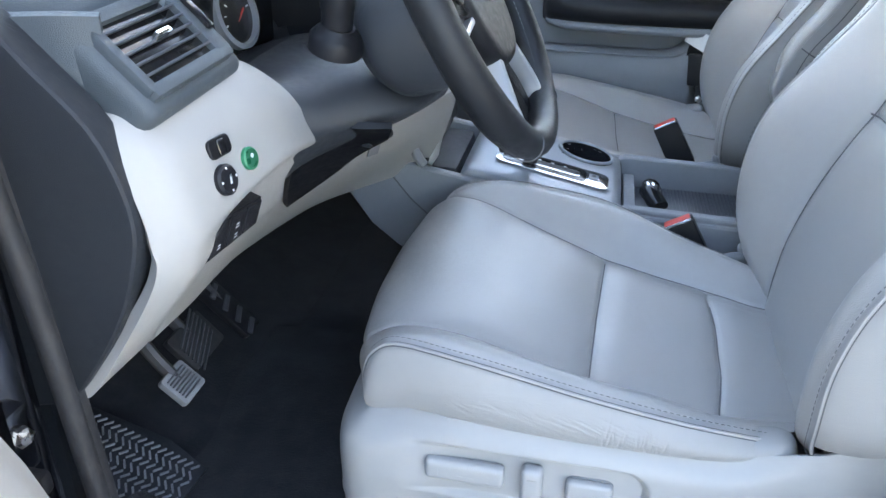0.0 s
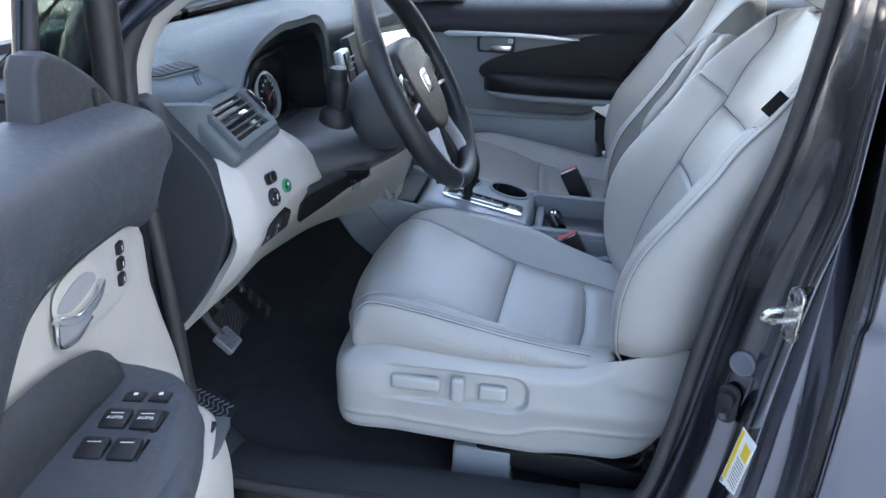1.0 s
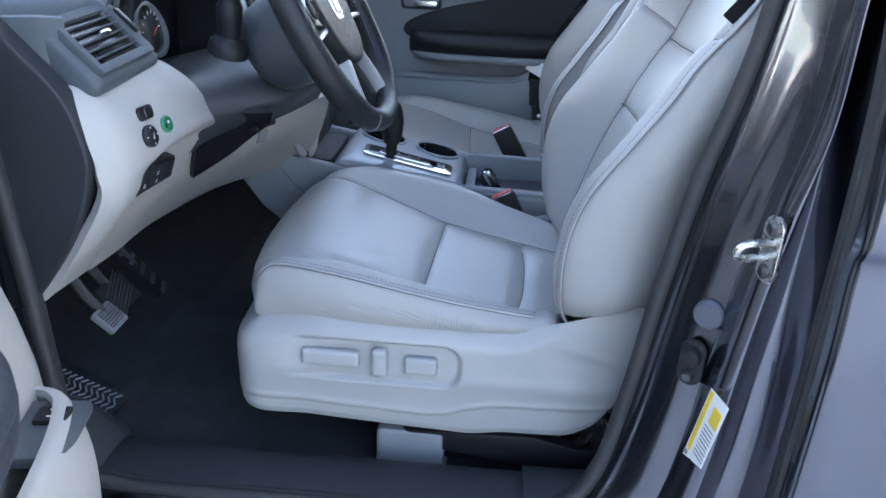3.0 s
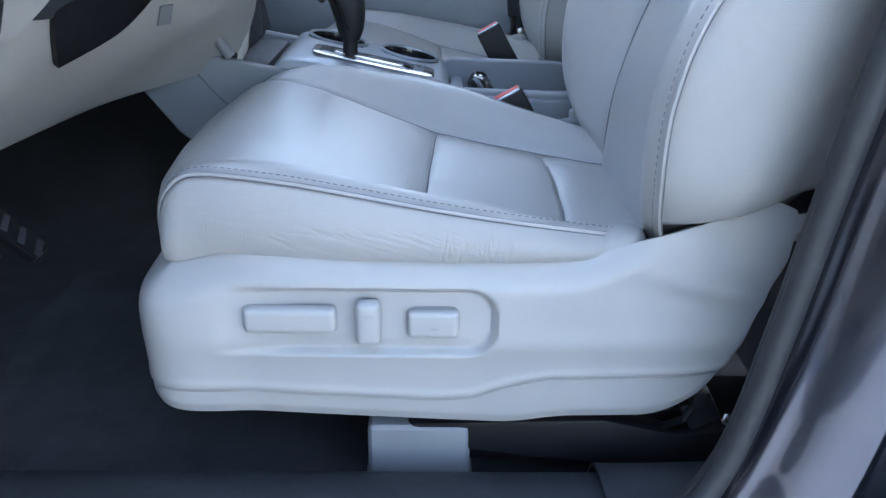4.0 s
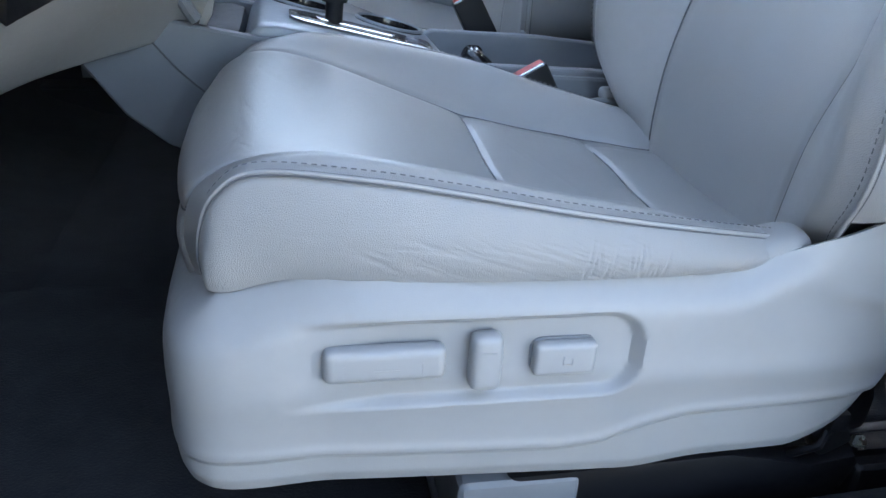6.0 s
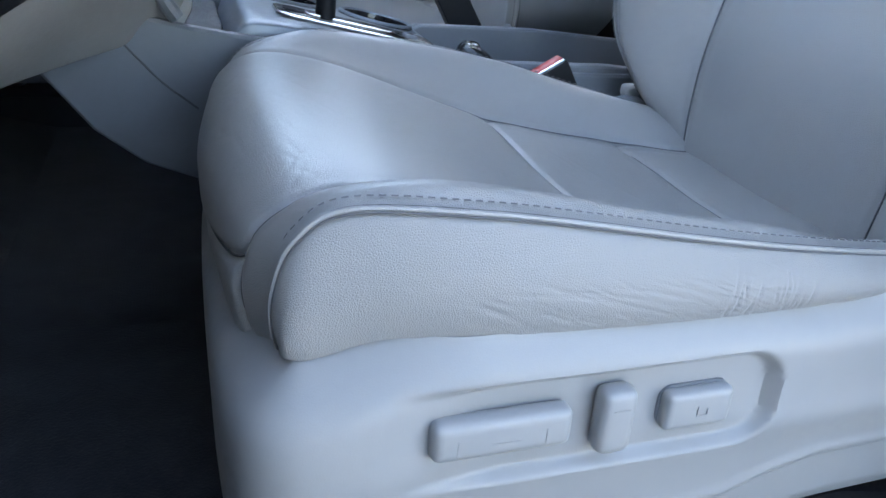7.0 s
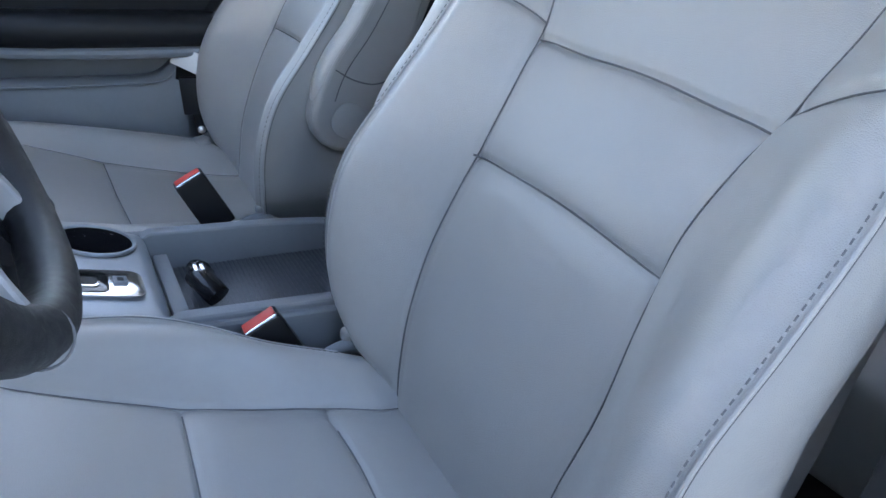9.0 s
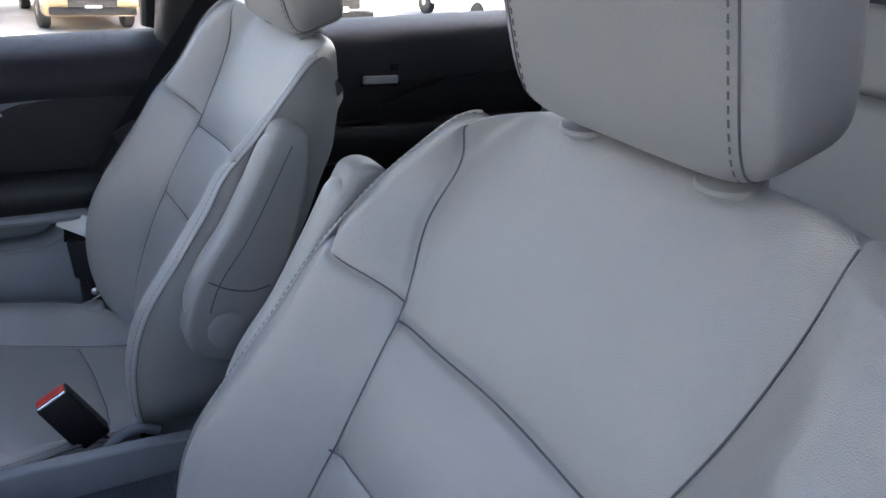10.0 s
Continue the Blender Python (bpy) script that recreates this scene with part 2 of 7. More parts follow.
def box(center, size, bevel=0.003, segs=2, m=None, taper=None):
    """A box with rounded edges. m: a 3x3 or 4x4 turn about its centre; taper: (x, y) scale of its top."""
    bm = bmesh.new()
    bmesh.ops.create_cube(bm, size=1.0)
    for v in bm.verts:
        v.co = Vector((v.co.x * size[0], v.co.y * size[1], v.co.z * size[2]))
        if taper and v.co.z > 0:
            v.co.x *= taper[0]
            v.co.y *= taper[1]
    if bevel:
        bmesh.ops.bevel(bm, geom=bm.edges[:], offset=min(bevel, 0.45 * min(size)), segments=segs, profile=0.6, affect="EDGES", clamp_overlap=True)
    t = Matrix.Translation(center) @ (m.to_4x4() if m is not None else Matrix())
    bm.transform(t)
    return bm


def prism(outline, at, depth, plane="xz", bevel=0.003, segs=2):
    """An outline in a plane, pushed out to a depth along the third axis, from at to at + depth."""
    bm = bmesh.new()
    def put(a, b, c):
        return {"xz": (a, c, b), "xy": (a, b, c), "yz": (c, a, b)}[plane]
    lo = [bm.verts.new(put(a, b, at)) for a, b in outline]
    hi = [bm.verts.new(put(a, b, at + depth)) for a, b in outline]
    k = len(lo)
    bm.faces.new(lo)
    bm.faces.new(hi[::-1])
    for i in range(k):
        bm.faces.new((lo[i], hi[i], hi[(i + 1) % k], lo[(i + 1) % k]))
    bmesh.ops.recalc_face_normals(bm, faces=bm.faces)
    if bevel:
        rim = [e for e in bm.edges if (e.verts[0] in lo) == (e.verts[1] in lo)]
        bmesh.ops.bevel(bm, geom=rim, offset=bevel, segments=segs, profile=0.6, affect="EDGES", clamp_overlap=True)
    return bm


def rounded(w, h, r, n=5, cx=0.0, cy=0.0):
    """A rounded rectangle's outline."""
    out = []
    for sx, sy, a0 in ((1, 1, 0), (-1, 1, 90), (-1, -1, 180), (1, -1, 270)):
        for k in range(n + 1):
            a = radians(a0 + 90 * k / n)
            out.append((cx + sx * (w / 2 - r) + r * math.cos(a), cy + sy * (h / 2 - r) + r * math.sin(a)))
    return out


def lathe(profile, centre, axis=(0, 0, 1), sides=24, caps=True):
    """A turned body from (radius, height) pairs."""
    bm = bmesh.new()
    rows = []
    for r, hgt in profile:
        rows.append([bm.verts.new((r * math.cos(2 * math.pi * k / sides), r * math.sin(2 * math.pi * k / sides), hgt)) for k in range(sides)])
    for a, b in zip(rows, rows[1:]):
        for k in range(sides):
            bm.faces.new((a[k], a[(k + 1) % sides], b[(k + 1) % sides], b[k]))
    if caps:
        bm.faces.new(rows[0][::-1])
        bm.faces.new(rows[-1])
    bmesh.ops.recalc_face_normals(bm, faces=bm.faces)
    bm.transform(Matrix.Translation(centre) @ Vector(axis).to_track_quat("Z", "Y").to_matrix().to_4x4())
    return bm


def basis(x, y, z):
    """A turn whose columns are the given axes."""
    return Matrix((Vector(x), Vector(y), Vector(z))).transposed()


def merged(*bms):
    out = bmesh.new()
    for b in bms:
        me = bpy.data.meshes.new("tmp")
        b.to_mesh(me)
        b.free()
        out.from_mesh(me)
        bpy.data.meshes.remove(me)
    return out


def text(name, body, size, m, mat, parent, depth=0.0002):
    """Raised lettering in the built-in face, as a mesh at the pose m."""
    cu = bpy.data.curves.new(name, "FONT")
    cu.body, cu.size, cu.align_x, cu.align_y, cu.extrude, cu.resolution_u = body, size, "CENTER", "CENTER", depth, 2
    tmp = bpy.data.objects.new(name, cu)
    me = bpy.data.meshes.new_from_object(tmp)
    bpy.data.objects.remove(tmp)
    bpy.data.curves.remove(cu)
    me.transform(m)
    return part(name, me, mat, parent, smooth=False)


def smooth01(x, a, b):
    t = np.clip((np.asarray(x, float) - a) / (b - a), 0, 1)
    return t * t * (3 - 2 * t)


def bell(d, w):
    return np.exp(-(d / w) ** 2)


YC, YMID = 0.840, 1.243      # the driver's seat's middle and the car's

# ---- outside: ground, far wall ----
def lot_z(y):
    """Height of the car park, which falls away beyond the car's far side."""
    return float(np.interp(y, [3.2, 19.0], [0.0, -1.55]))


gy = [-400, -3, 3.2, 7, 11, 15, 19.0, 24, 400]
gp_ = np.array([[(x, y, lot_z(y)) for y in gy] for x in (400, 10, -10, -400)], float)
tagged(part("ground", grid(gp_), ASPHALT, None, smooth=False), "pale concrete of a sloping car park, sunlit beyond the shade", kind="structure")

# ---- the car's shell: floor, roof, pillars, glass ----
BELT0, BELT_RISE = 1.052, 0.052   # inner belt line on the far side


def struct(ob, label=""):
    return tagged(ob, label, kind="structure")


struct(part("car_floor", box((0.55, YMID, 0.405), (2.5, 1.46, 0.05), 0.0), CARPET), "black carpet of the car floor")
# carpet hump and toe board
toe = loft([[(-.50, y, .410), (-.58, y, .430), (-.68, y, .47), (-.77, y, .57), (-.84, y, .72), (-.86, y, .92), (-.86, y, 1.13)] for y in (0.50, 1.25, 2.02)], 24, 6)
struct(part("toe_board", slab(toe, 0.02, flip=True), CARPET), "black carpeted toe board under the dash")
lumps = loft([[(x, y, .436 + 0.005 * math.sin(9 * x + 5 * y) + 0.003 * math.sin(23 * y + 3 * x) - .012 * (abs(x - .07) > .6)) for x in np.linspace(-.60, .75, 14)] for y in np.linspace(.575, 1.12, 8)], 60, 36)
carpet = thing("floor_mat", (-.1, .84, .43), "black carpet mat under the pedals and seat, slightly wavy", "car mat")
part("carpet", slab(lumps, 0.006), CARPET, carpet)

# roof: outer skin and headliner
def roof_piece(x0, x1, y0, y1, z, crown):
    return loft([[(x, y, z + crown * (1 - ((y - YMID) / 0.85) ** 2) - 0.05 * ((x - 1.0) / 1.3) ** 2) for y in np.linspace(y0, y1, 7)] for x in np.linspace(x0, x1, 7)], 20, 20)


roof = thing("roof", (1.0, YMID, 1.70), "dark metallic car roof with pale headliner", "car roof", kind="structure")
part("roof_skin", slab(roof_piece(.0, 3.2, .52, 1.99, 1.735, .045), 0.012, flip=True), PAINT, roof)
part("headliner", slab(roof_piece(.0, 3.2, .52, 1.99, 1.69, .03), 0.02, flip=True), HEADLINER, roof, "pale grey headliner")

# sill on the driver's side
sill = thing("door_sill", (0.0, .50, .50), "dark grey plastic sill plate along the open doorway", "door sill", kind="structure")
prof = [(.300, .40), (.312, .46), (.375, .487), (.43, .492), (.455, .497), (.50, .503), (.55, .500), (.580, .482), (.592, .435)]
part("outer_sill", slab(loft([[(x, y, z) for y, z in prof[:5]] for x in (-.50, 0.0, .5)], 16, 8), 0.004, flip=True), PAINT, sill, "painted body sill")
part("scuff_plate", slab(loft([[(x, y, z + 0.003) for y, z in prof[4:]] for x in np.linspace(-.43, .225, 5)], 24, 40), 0.004, flip=True), DASH, sill, "scuffed dark scuff plate")
part("rear_scuff_plate", slab(loft([[(x, y + .004, z + 0.012 + 0.05 * max(0, x - .26) ** 1.0) for y, z in prof[4:]] for x in np.linspace(.205, .46, 5)], 24, 20), 0.004, flip=True), DASH, sill)
part("front_kick_cap", slab(loft([[(-.47, .46, .62), (-.47, .50, .60), (-.47, .545, .585), (-.475, .575, .56)], [(-.435, .462, .555), (-.435, .502, .56), (-.435, .552, .553), (-.435, .585, .52)], [(-.405, .462, .505), (-.405, .505, .514), (-.40, .556, .51), (-.40, .588, .48)]], 14, 14), 0.004, flip=True), DASH, sill)
wl = slab(loft([[(-.49, y, .44), (-.49, y, .80), (-.49, y, 1.10)] for y in (.49, .53)], 10, 6), 0.02)
struct(part("kick_panel", wl, DASH), "dark kick panel at the front of the footwell")

# door opening seal: from the B-pillar's top, down, along the sill, and up the front jamb
SEAL = [(.445, .520, 1.66), (.432, .505, 1.45), (.420, .498, 1.32), (.402, .498, 1.15), (.368, .499, 1.00), (.346, .500, .86), (.326, .500, .70), (.300, .494, .575), (.25, .480, .515), (.16, .466, .503), (-.10, .462, .503),
        (-.37, .463, .505), (-.428, .465, .545), (-.444, .468, .69), (-.452, .468, .82), (-.460, .466, .93), (-.470, .462, 1.05), (-.475, .462, 1.16), (-.468, .468, 1.22), (-.43, .48, 1.285), (-.38, .495, 1.335), (-.25, .52, 1.45), (-.1, .55, 1.58), (0, .57, 1.65), (.12, .57, 1.68)]
seal_line = even(SEAL, 240)
seal = thing("door_seal", (0, .49, .50), "black rubber weatherstrip round the driver's doorway", "weatherstrip", kind="structure")
part("bulb", tube(seal_line, 0.011, 12), RUBBER, seal)
part("flange", tube(seal_line + np.array([0.0, 0.014, 0.0]), 0.010, 10, flat=0.6), RUBBER, seal)


# B-pillar: a folded painted channel between the seal and the rear door
def bpillar(z):
    xs = np.interp(z, [.50, .575, .70, .86, 1.00, 1.15, 1.32, 1.45, 1.66], [.270, .300, .326, .346, .368, .402, .420, .432, .445])
    wide = np.interp(z, [.5, .7, .85, 1.0, 1.2, 1.4, 1.7], [1.25, 1.05, .95, .86, .70, .62, .55])
    s_ = float(np.interp(z, [.5, .98, 1.12, 1.4], [0, 0, .014, .024]))
    pts = [(-.004, .520), (.004, .500), (.012, .490), (.028, .466), (.046, .450), (.0495, .445), (.0515, .430), (.0535, .412), (.058, .403), (.066 + s_, .397), (.073 + s_, .403), (.081 + s_, .418), (.100 + .5 * s_, .424), (.119, .412), (.128, .380), (.133, .352)]
    return [(min(xs + a * wide, .455 + 0.3 * (a - .12)), y, z) for a, y in pts]


zs = [.46, .52, .60, .70, .80, .90, 1.0, 1.1, 1.2, 1.3, 1.42, 1.55, 1.70]
BP = loft([bpillar(z) for z in zs], 110, 90)
pillar = thing("b_pillar", (.40, .43, .50), "dark blue-grey painted B-pillar with clear coat reflections", "car pillar", kind="structure")
part("channel", slab(BP, 0.004, flip=True), PAINT, pillar)
part("inner_trim", slab(loft([[(x, y, z) for x, y in ((np.interp(z, [.5, 1.0, 1.7], [.30, .375, .45]) + a, b) for a, b in ((0.0, .515), (.02, .555), (.08, .575), (.16, .565)))] for z in (.50, .8, 1.1, 1.4, 1.69)], 12, 20), 0.004), GREY, pillar)
part("rear_seal", tube(even([(.462, .350, .46), (.462, .345, .75), (.462, .343, 1.05), (.460, .345, 1.17), (.452, .362, 1.24), (.450, .385, 1.45), (.455, .43, 1.68)], 90), 0.010, 10), RUBBER, pillar)
part("gap_filler", tube(even([(.470, .365, .46), (.470, .362, 1.05), (.463, .37, 1.25), (.462, .40, 1.45), (.47, .44, 1.68)], 50), 0.016, 10), RUBBER, pillar)

striker = thing("door_striker", (.415, .438, .941), "zinc-plated door striker bolted to the pillar", "door striker")
sn, su = Vector((-.95, -.31, 0)).normalized(), Vector((0, 0, 1))
sx = su.cross(sn)
ms = basis(sx, su, sn)
pl = prism(rounded(.030, .072, .013, 6), 0, .005, "xy", .0015)
pl.transform(Matrix.Translation(Vector((.4180, .372, .972))) @ ms.to_4x4())
part("plate", pl, STEEL, striker)
lp = [Vector((.4180, .372, .972)) + sx * a + su * b + sn * c for a, b, c in ((.004, .010, .0), (.004, .010, .028), (.002, .006, .038), (0, 0, .041), (-.002, -.006, .038), (-.004, -.010, .028), (-.004, -.010, 0))]
part("loop", tube(even([tuple(p) for p in lp], 30), 0.0042, 10, side=(0.2, 0.9, 0.3)), STEEL, striker)
for b in (-.024, .024):
    bt = lathe([(.008, 0), (.008, .003), (.0045, .006), (.0040, .003)], Vector((.4180, .372, .972)) + su * b + sn * .004, sn, 18)
    part("screw", bt, DARKSTEEL, striker)

pn = Vector((-.52, -.85, 0)).normalized()
plug = thing("body_plug", (.377, .451, .852), "round painted body plug on the pillar", "body plug")
part("disc", lathe([(.0175, -.004), (.0175, .002), (.0155, .004), (.0145, .0032), (.002, .0030)], (.3875, .4340, .860), pn, 30), PLUG, plug)
switch_box = thing("door_switch", (.367, .445, .794), "black rubber door-ajar switch in the pillar", "door switch")
mp = basis(su.cross(pn), su, pn)
sb = prism(rounded(.030, .060, .0145, 7), 0, .006, "xy", .002)
sb.transform(Matrix.Translation((.3800, .4340, .797)) @ mp.to_4x4())
part("base", sb, BLACK, switch_box)
part("plunger", lathe([(.012, 0), (.012, .006), (.010, .010), (.003, .011)], Vector((.3800, .4340, .807)) + pn * .005, pn, 20), BLACK, switch_box)
part("boot", lathe([(.008, 0), (.007, .004), (.006, .007), (.005, .010)], Vector((.3800, .4340, .781)) + pn * .005, pn, 16), DARKSTEEL, switch_box)

# tyre information label on the pillar's shut face
lab = thing("tyre_label", (.395, .41, .73), "white and yellow printed tyre label stuck on the pillar", "label")
lu = Vector((0, 0, 1))
ln = Vector((-.985, -.17, 0.04)).normalized()
lx = lu.cross(ln).normalized()
lu = ln.cross(lx)
ml = Matrix.Translation(Vector((.4000, .3900, .742)) + lx * .009 + ln * .0085) @ basis(lx, lu, ln).to_4x4()
sheet = [(-.020, .052), (.016, .056), (.022, -.040), (-.014, -.055)]


def on_label(name, pts, z, mat):
    bm = prism([(1.20 * x_ + .30 * z_ - .001, 1.04 * z_ - .006) for x_, z_ in pts], 0, z, "xy", 0)
    bm.transform(ml)
    return part(name, bm, mat, lab, smooth=False)


on_label("paper", sheet, .0006, WHITE)
on_label("yellow_bar", [(-.0185, .050), (-.0115, .0508), (-.0062, -.0400), (-.0128, -.0420)], .0011, YELLOW)
on_label("yellow_patch", [(-.0020, .040), (.0135, .040), (.0150, .016), (-.0008, .016)], .0011, YELLOW)
on_label("black_mark", [(-.0115 + .0040 * math.cos(k * .6283), -.0475 + .0040 * math.sin(k * .6283)) for k in range(10)], .0011, INK)
for k in range(9):
    z = .010 - .0055 * k
    on_label("print_line", [(-.0035 + .0004 * k, z), (.0150 + .0005 * k, z + .0004), (.0150 + .0005 * k, z - .0012), (-.0035 + .0004 * k, z - .0016)], .0011, INK)

# A-pillar with pale inner trim, and the painted jamb below it
ap = thing("a_pillar", (-.45, .5, 1.15), "pale trim on the inside of the A-pillar", "car pillar", kind="structure")
apl = even([(-.495, .515, 1.10), (-.487, .515, 1.19), (-.462, .52, 1.25), (-.415, .525, 1.295), (-.375, .53, 1.325), (-.25, .555, 1.43), (-.1, .59, 1.58), (.02, .61, 1.67)], 50)
part("inner_trim", tube(apl, 0.024, 14, flat=0.8), BEIGE, ap)
part("outer_frame", tube(apl + np.array([-.045, -.05, -.004]), 0.040, 12), PAINT, ap)
struct(part("front_jamb", slab(loft([[(-.47, .455, z), (-.462, .43, z), (-.475, .36, z), (-.51, .31, z)] for z in (.44, .7, 1.0, 1.16)], 16, 16), 0.006), PAINT), "painted front door jamb with the hinges")
jamb = thing("hinge_plate", (-.45, .40, .79), "painted steel hinge plate with a bolt on the jamb", "hinge plate", kind="structure")
part("leaf", box((-.462, .398, .79), (.022, .05, .07), .006), PAINT, jamb)
part("bolt", lathe([(.010, 0), (.010, .006), (.006, .009)], (-.450, .405, .80), (1, -.3, 0), 6), STEEL, jamb)
part("check_link", box((-.44, .39, .765), (.04, .014, .022), .005), BLACK, jamb)

# windscreen, cowl and far A-pillar
ws = [[(-.74 - .05 * (1 - ((y - YMID) / .75) ** 2), y, 1.155), (-.42 - .05 * (1 - ((y - YMID) / .75) ** 2), y, 1.43), (.0 - .03 * (1 - ((y - YMID) / .75) ** 2), y, 1.71)] for y in np.linspace(.56, 1.95, 7)]
wsg = struct(part("windscreen", slab(loft(ws, 12, 20), 0.005), GLASS), "clear windscreen glass")
wsg.visible_shadow = False
struct(part("windscreen_band", tube(even([(-.745 - .05 * (1 - ((y - YMID) / .75) ** 2), y, 1.158) for y in np.linspace(.56, 1.95, 9)], 40), 0.016, 8), BLACK), "black band at the foot of the windscreen")
sticker = thing("windscreen_sticker", (-.60, 1.42, 1.28), "small pale sticker on the windscreen", "sticker")
part("film", box((-.625, 1.44, 1.268), (.05, .07, .001), 0, 1, Euler((0, radians(-41), 0)).to_matrix()), WHITE, sticker)
bonnet = [[(x, y, 1.10 + .05 * (1 - ((y - YMID) / .85) ** 2) - .12 * ((-x - .8) / .9) ** 1.6) for y in np.linspace(.40, 2.1, 7)] for x in (-.80, -1.1, -1.4, -1.7)]
struct(part("bonnet", slab(loft(bonnet, 14, 16), 0.01), PAINT), "dark metallic bonnet")
struct(part("far_sill", box((.45, 2.06, .43), (2.6, .22, .13), .02), DASH), "dark sill trim at the far side")
struct(part("far_kick_panel", box((-.74, 2.06, .76), (.36, .06, .74), .01), DASH), "dark kick panel at the far side")
for nm, y in (("left_wing", .33), ("right_wing", 2.18)):
    struct(part(nm, prism([(-1.75, .35), (-.47, .35), (-.50, 1.08), (-.80, 1.10), (-1.7, .96)], y - .04, .08, "xz", .02), PAINT), "dark metallic front wing")
struct(part("firewall", box((-.885, YMID, .80), (.03, 1.6, .72), 0), BLACK), "black firewall")
struct(part("underbody", box((.9, YMID, .33), (3.9, 1.7, .10), .02), BLACK), "black underbody of the car")
for x in (-1.15, 1.70):
    for y in (.42, 2.09):
        w = thing("wheel", (x, y, 0), "black tyre on an alloy wheel", "wheel", "wheels of the car")
        part("tyre", lathe([(.22, -.11), (.33, -.11), (.365, -.07), (.365, .07), (.33, .11), (.22, .11)], (x, y, .365), (0, 1, 0), 40), RUBBER, w)
        part("rim", lathe([(.05, -.10), (.225, -.095), (.225, .095), (.05, .07)], (x, y, .365), (0, 1, 0), 30), SILVER, w)

# far A-pillar, B-pillar and roof rail
for nm, pts, r, mt in (("far_a_pillar", [(-.62, 2.00, 1.10), (-.50, 1.98, 1.22), (-.33, 1.96, 1.375), (-.16, 1.93, 1.52), (.02, 1.90, 1.66)], .045, DASH),
                       ("far_b_pillar", [(.46, 2.02, 1.05), (.48, 2.00, 1.3), (.50, 1.95, 1.5), (.52, 1.90, 1.70)], .055, BLACK),
                       ("far_c_pillar", [(1.50, 2.02, 1.10), (1.45, 2.00, 1.3), (1.40, 1.95, 1.5), (1.36, 1.90, 1.70)], .06, GREY),
                       ("far_roof_rail", [(-.08, 1.90, 1.665), (.5, 1.90, 1.70), (1.2, 1.90, 1.71), (2.4, 1.90, 1.66)], .035, HEADLINER),
                       ("near_roof_rail", [(-.04, .60, 1.665), (.5, .60, 1.70), (1.2, .60, 1.71), (2.4, .60, 1.66)], .035, HEADLINER)):
    struct(part(nm, tube(even(pts, 24), r, 14), mt), "trimmed body pillar" if "pillar" in nm else "roof rail trim")

# rear body closing the cabin
struct(part("tailgate", prism([(.45, .35), (2.06, .35), (2.08, 1.1), (1.95, 1.7), (.56, 1.7), (.43, 1.1)], 2.55, .05, "yz", .02), GREY), "grey trimmed tailgate")
for nm, y in (("left_quarter", .36), ("right_quarter", 2.10)):
    struct(part(nm, prism([(1.55, .35), (2.6, .35), (2.6, 1.66), (1.46, 1.66), (1.52, 1.1)], y - .03, .06, "xz", .01), PAINT), "rear quarter panel")

# ---- front seats ----



def superbox(center, half, e=0.3, m=None, nu=40, nv=56):
    """A pillow-shaped block: a box with very round edges."""
    th, ph = np.linspace(-np.pi / 2, np.pi / 2, nu), np.linspace(-np.pi, np.pi, nv, endpoint=False)
    f = lambda a: np.sign(a) * np.abs(a) ** e
    T, F = np.meshgrid(th, ph, indexing="ij")
    P = np.stack([half[0] * f(np.cos(T)) * f(np.cos(F)), half[1] * f(np.cos(T)) * f(np.sin(F)), half[2] * f(np.sin(T))], -1)
    if m is not None:
        P = P @ np.array(m).T
    me = grid(P + np.array(center), wrap=True)
    bm = bmesh.new()
    bm.from_mesh(me)
    bpy.data.meshes.remove(me)
    bmesh.ops.remove_doubles(bm, verts=bm.verts, dist=1e-5)
    bmesh.ops.recalc_face_normals(bm, faces=bm.faces)
    return bm


def stitches(name, line, length, gap, radius, mat, parent, lift):
    """A row of thread stitches along a line, joined as one part."""
    n = max(int(np.linalg.norm(np.diff(line, axis=0), axis=1).sum() / (length + gap)), 2)
    p = even(line, n * 2 + 1)
    v, f = [], []
    for k in range(n):
        a, b = p[2 * k] + lift, p[2 * k] + (p[2 * k + 1] - p[2 * k]) * 1.15 + lift
        d = (b - a) / max(np.linalg.norm(b - a), 1e-9)
        s = np.cross(d, lift)
        s = s / max(np.linalg.norm(s), 1e-9) * radius
        u = np.asarray(lift) / max(np.linalg.norm(lift), 1e-9) * radius
        i = len(v)
        v += [a - s, a + u, a + s, b - s, b + u, b + s]
        f += [[i, i + 1, i + 4, i + 3], [i + 1, i + 2, i + 5, i + 4], [i, i + 2, i + 1], [i + 3, i + 4, i + 5]]
    me = bpy.data.meshes.new(name)
    me.from_pydata([list(map(float, q)) for q in v], [], f)
    return tagged(part(name, me, mat, parent), kind="stuff")


def calm(line, k=30):
    """Smooths small steps out of a line."""
    p = np.array(line)
    for _ in range(k):
        p[1:-1] = (p[:-2] + 2 * p[1:-1] + p[2:]) / 4
    return p


def seam_row(P, q, cols, lift):
    """The line on a grid where the field q changes sign, column by column."""
    out = []
    for j in cols:
        col = q[:, j]
        hit = np.where((col[:-1] <= 0) & (col[1:] > 0))[0]
        if len(hit):
            i = hit[-1]
            f = col[i] / (col[i] - col[i + 1])
            out.append(P[i, j] * (1 - f) + P[i + 1, j] * f + lift)
    return calm(out)


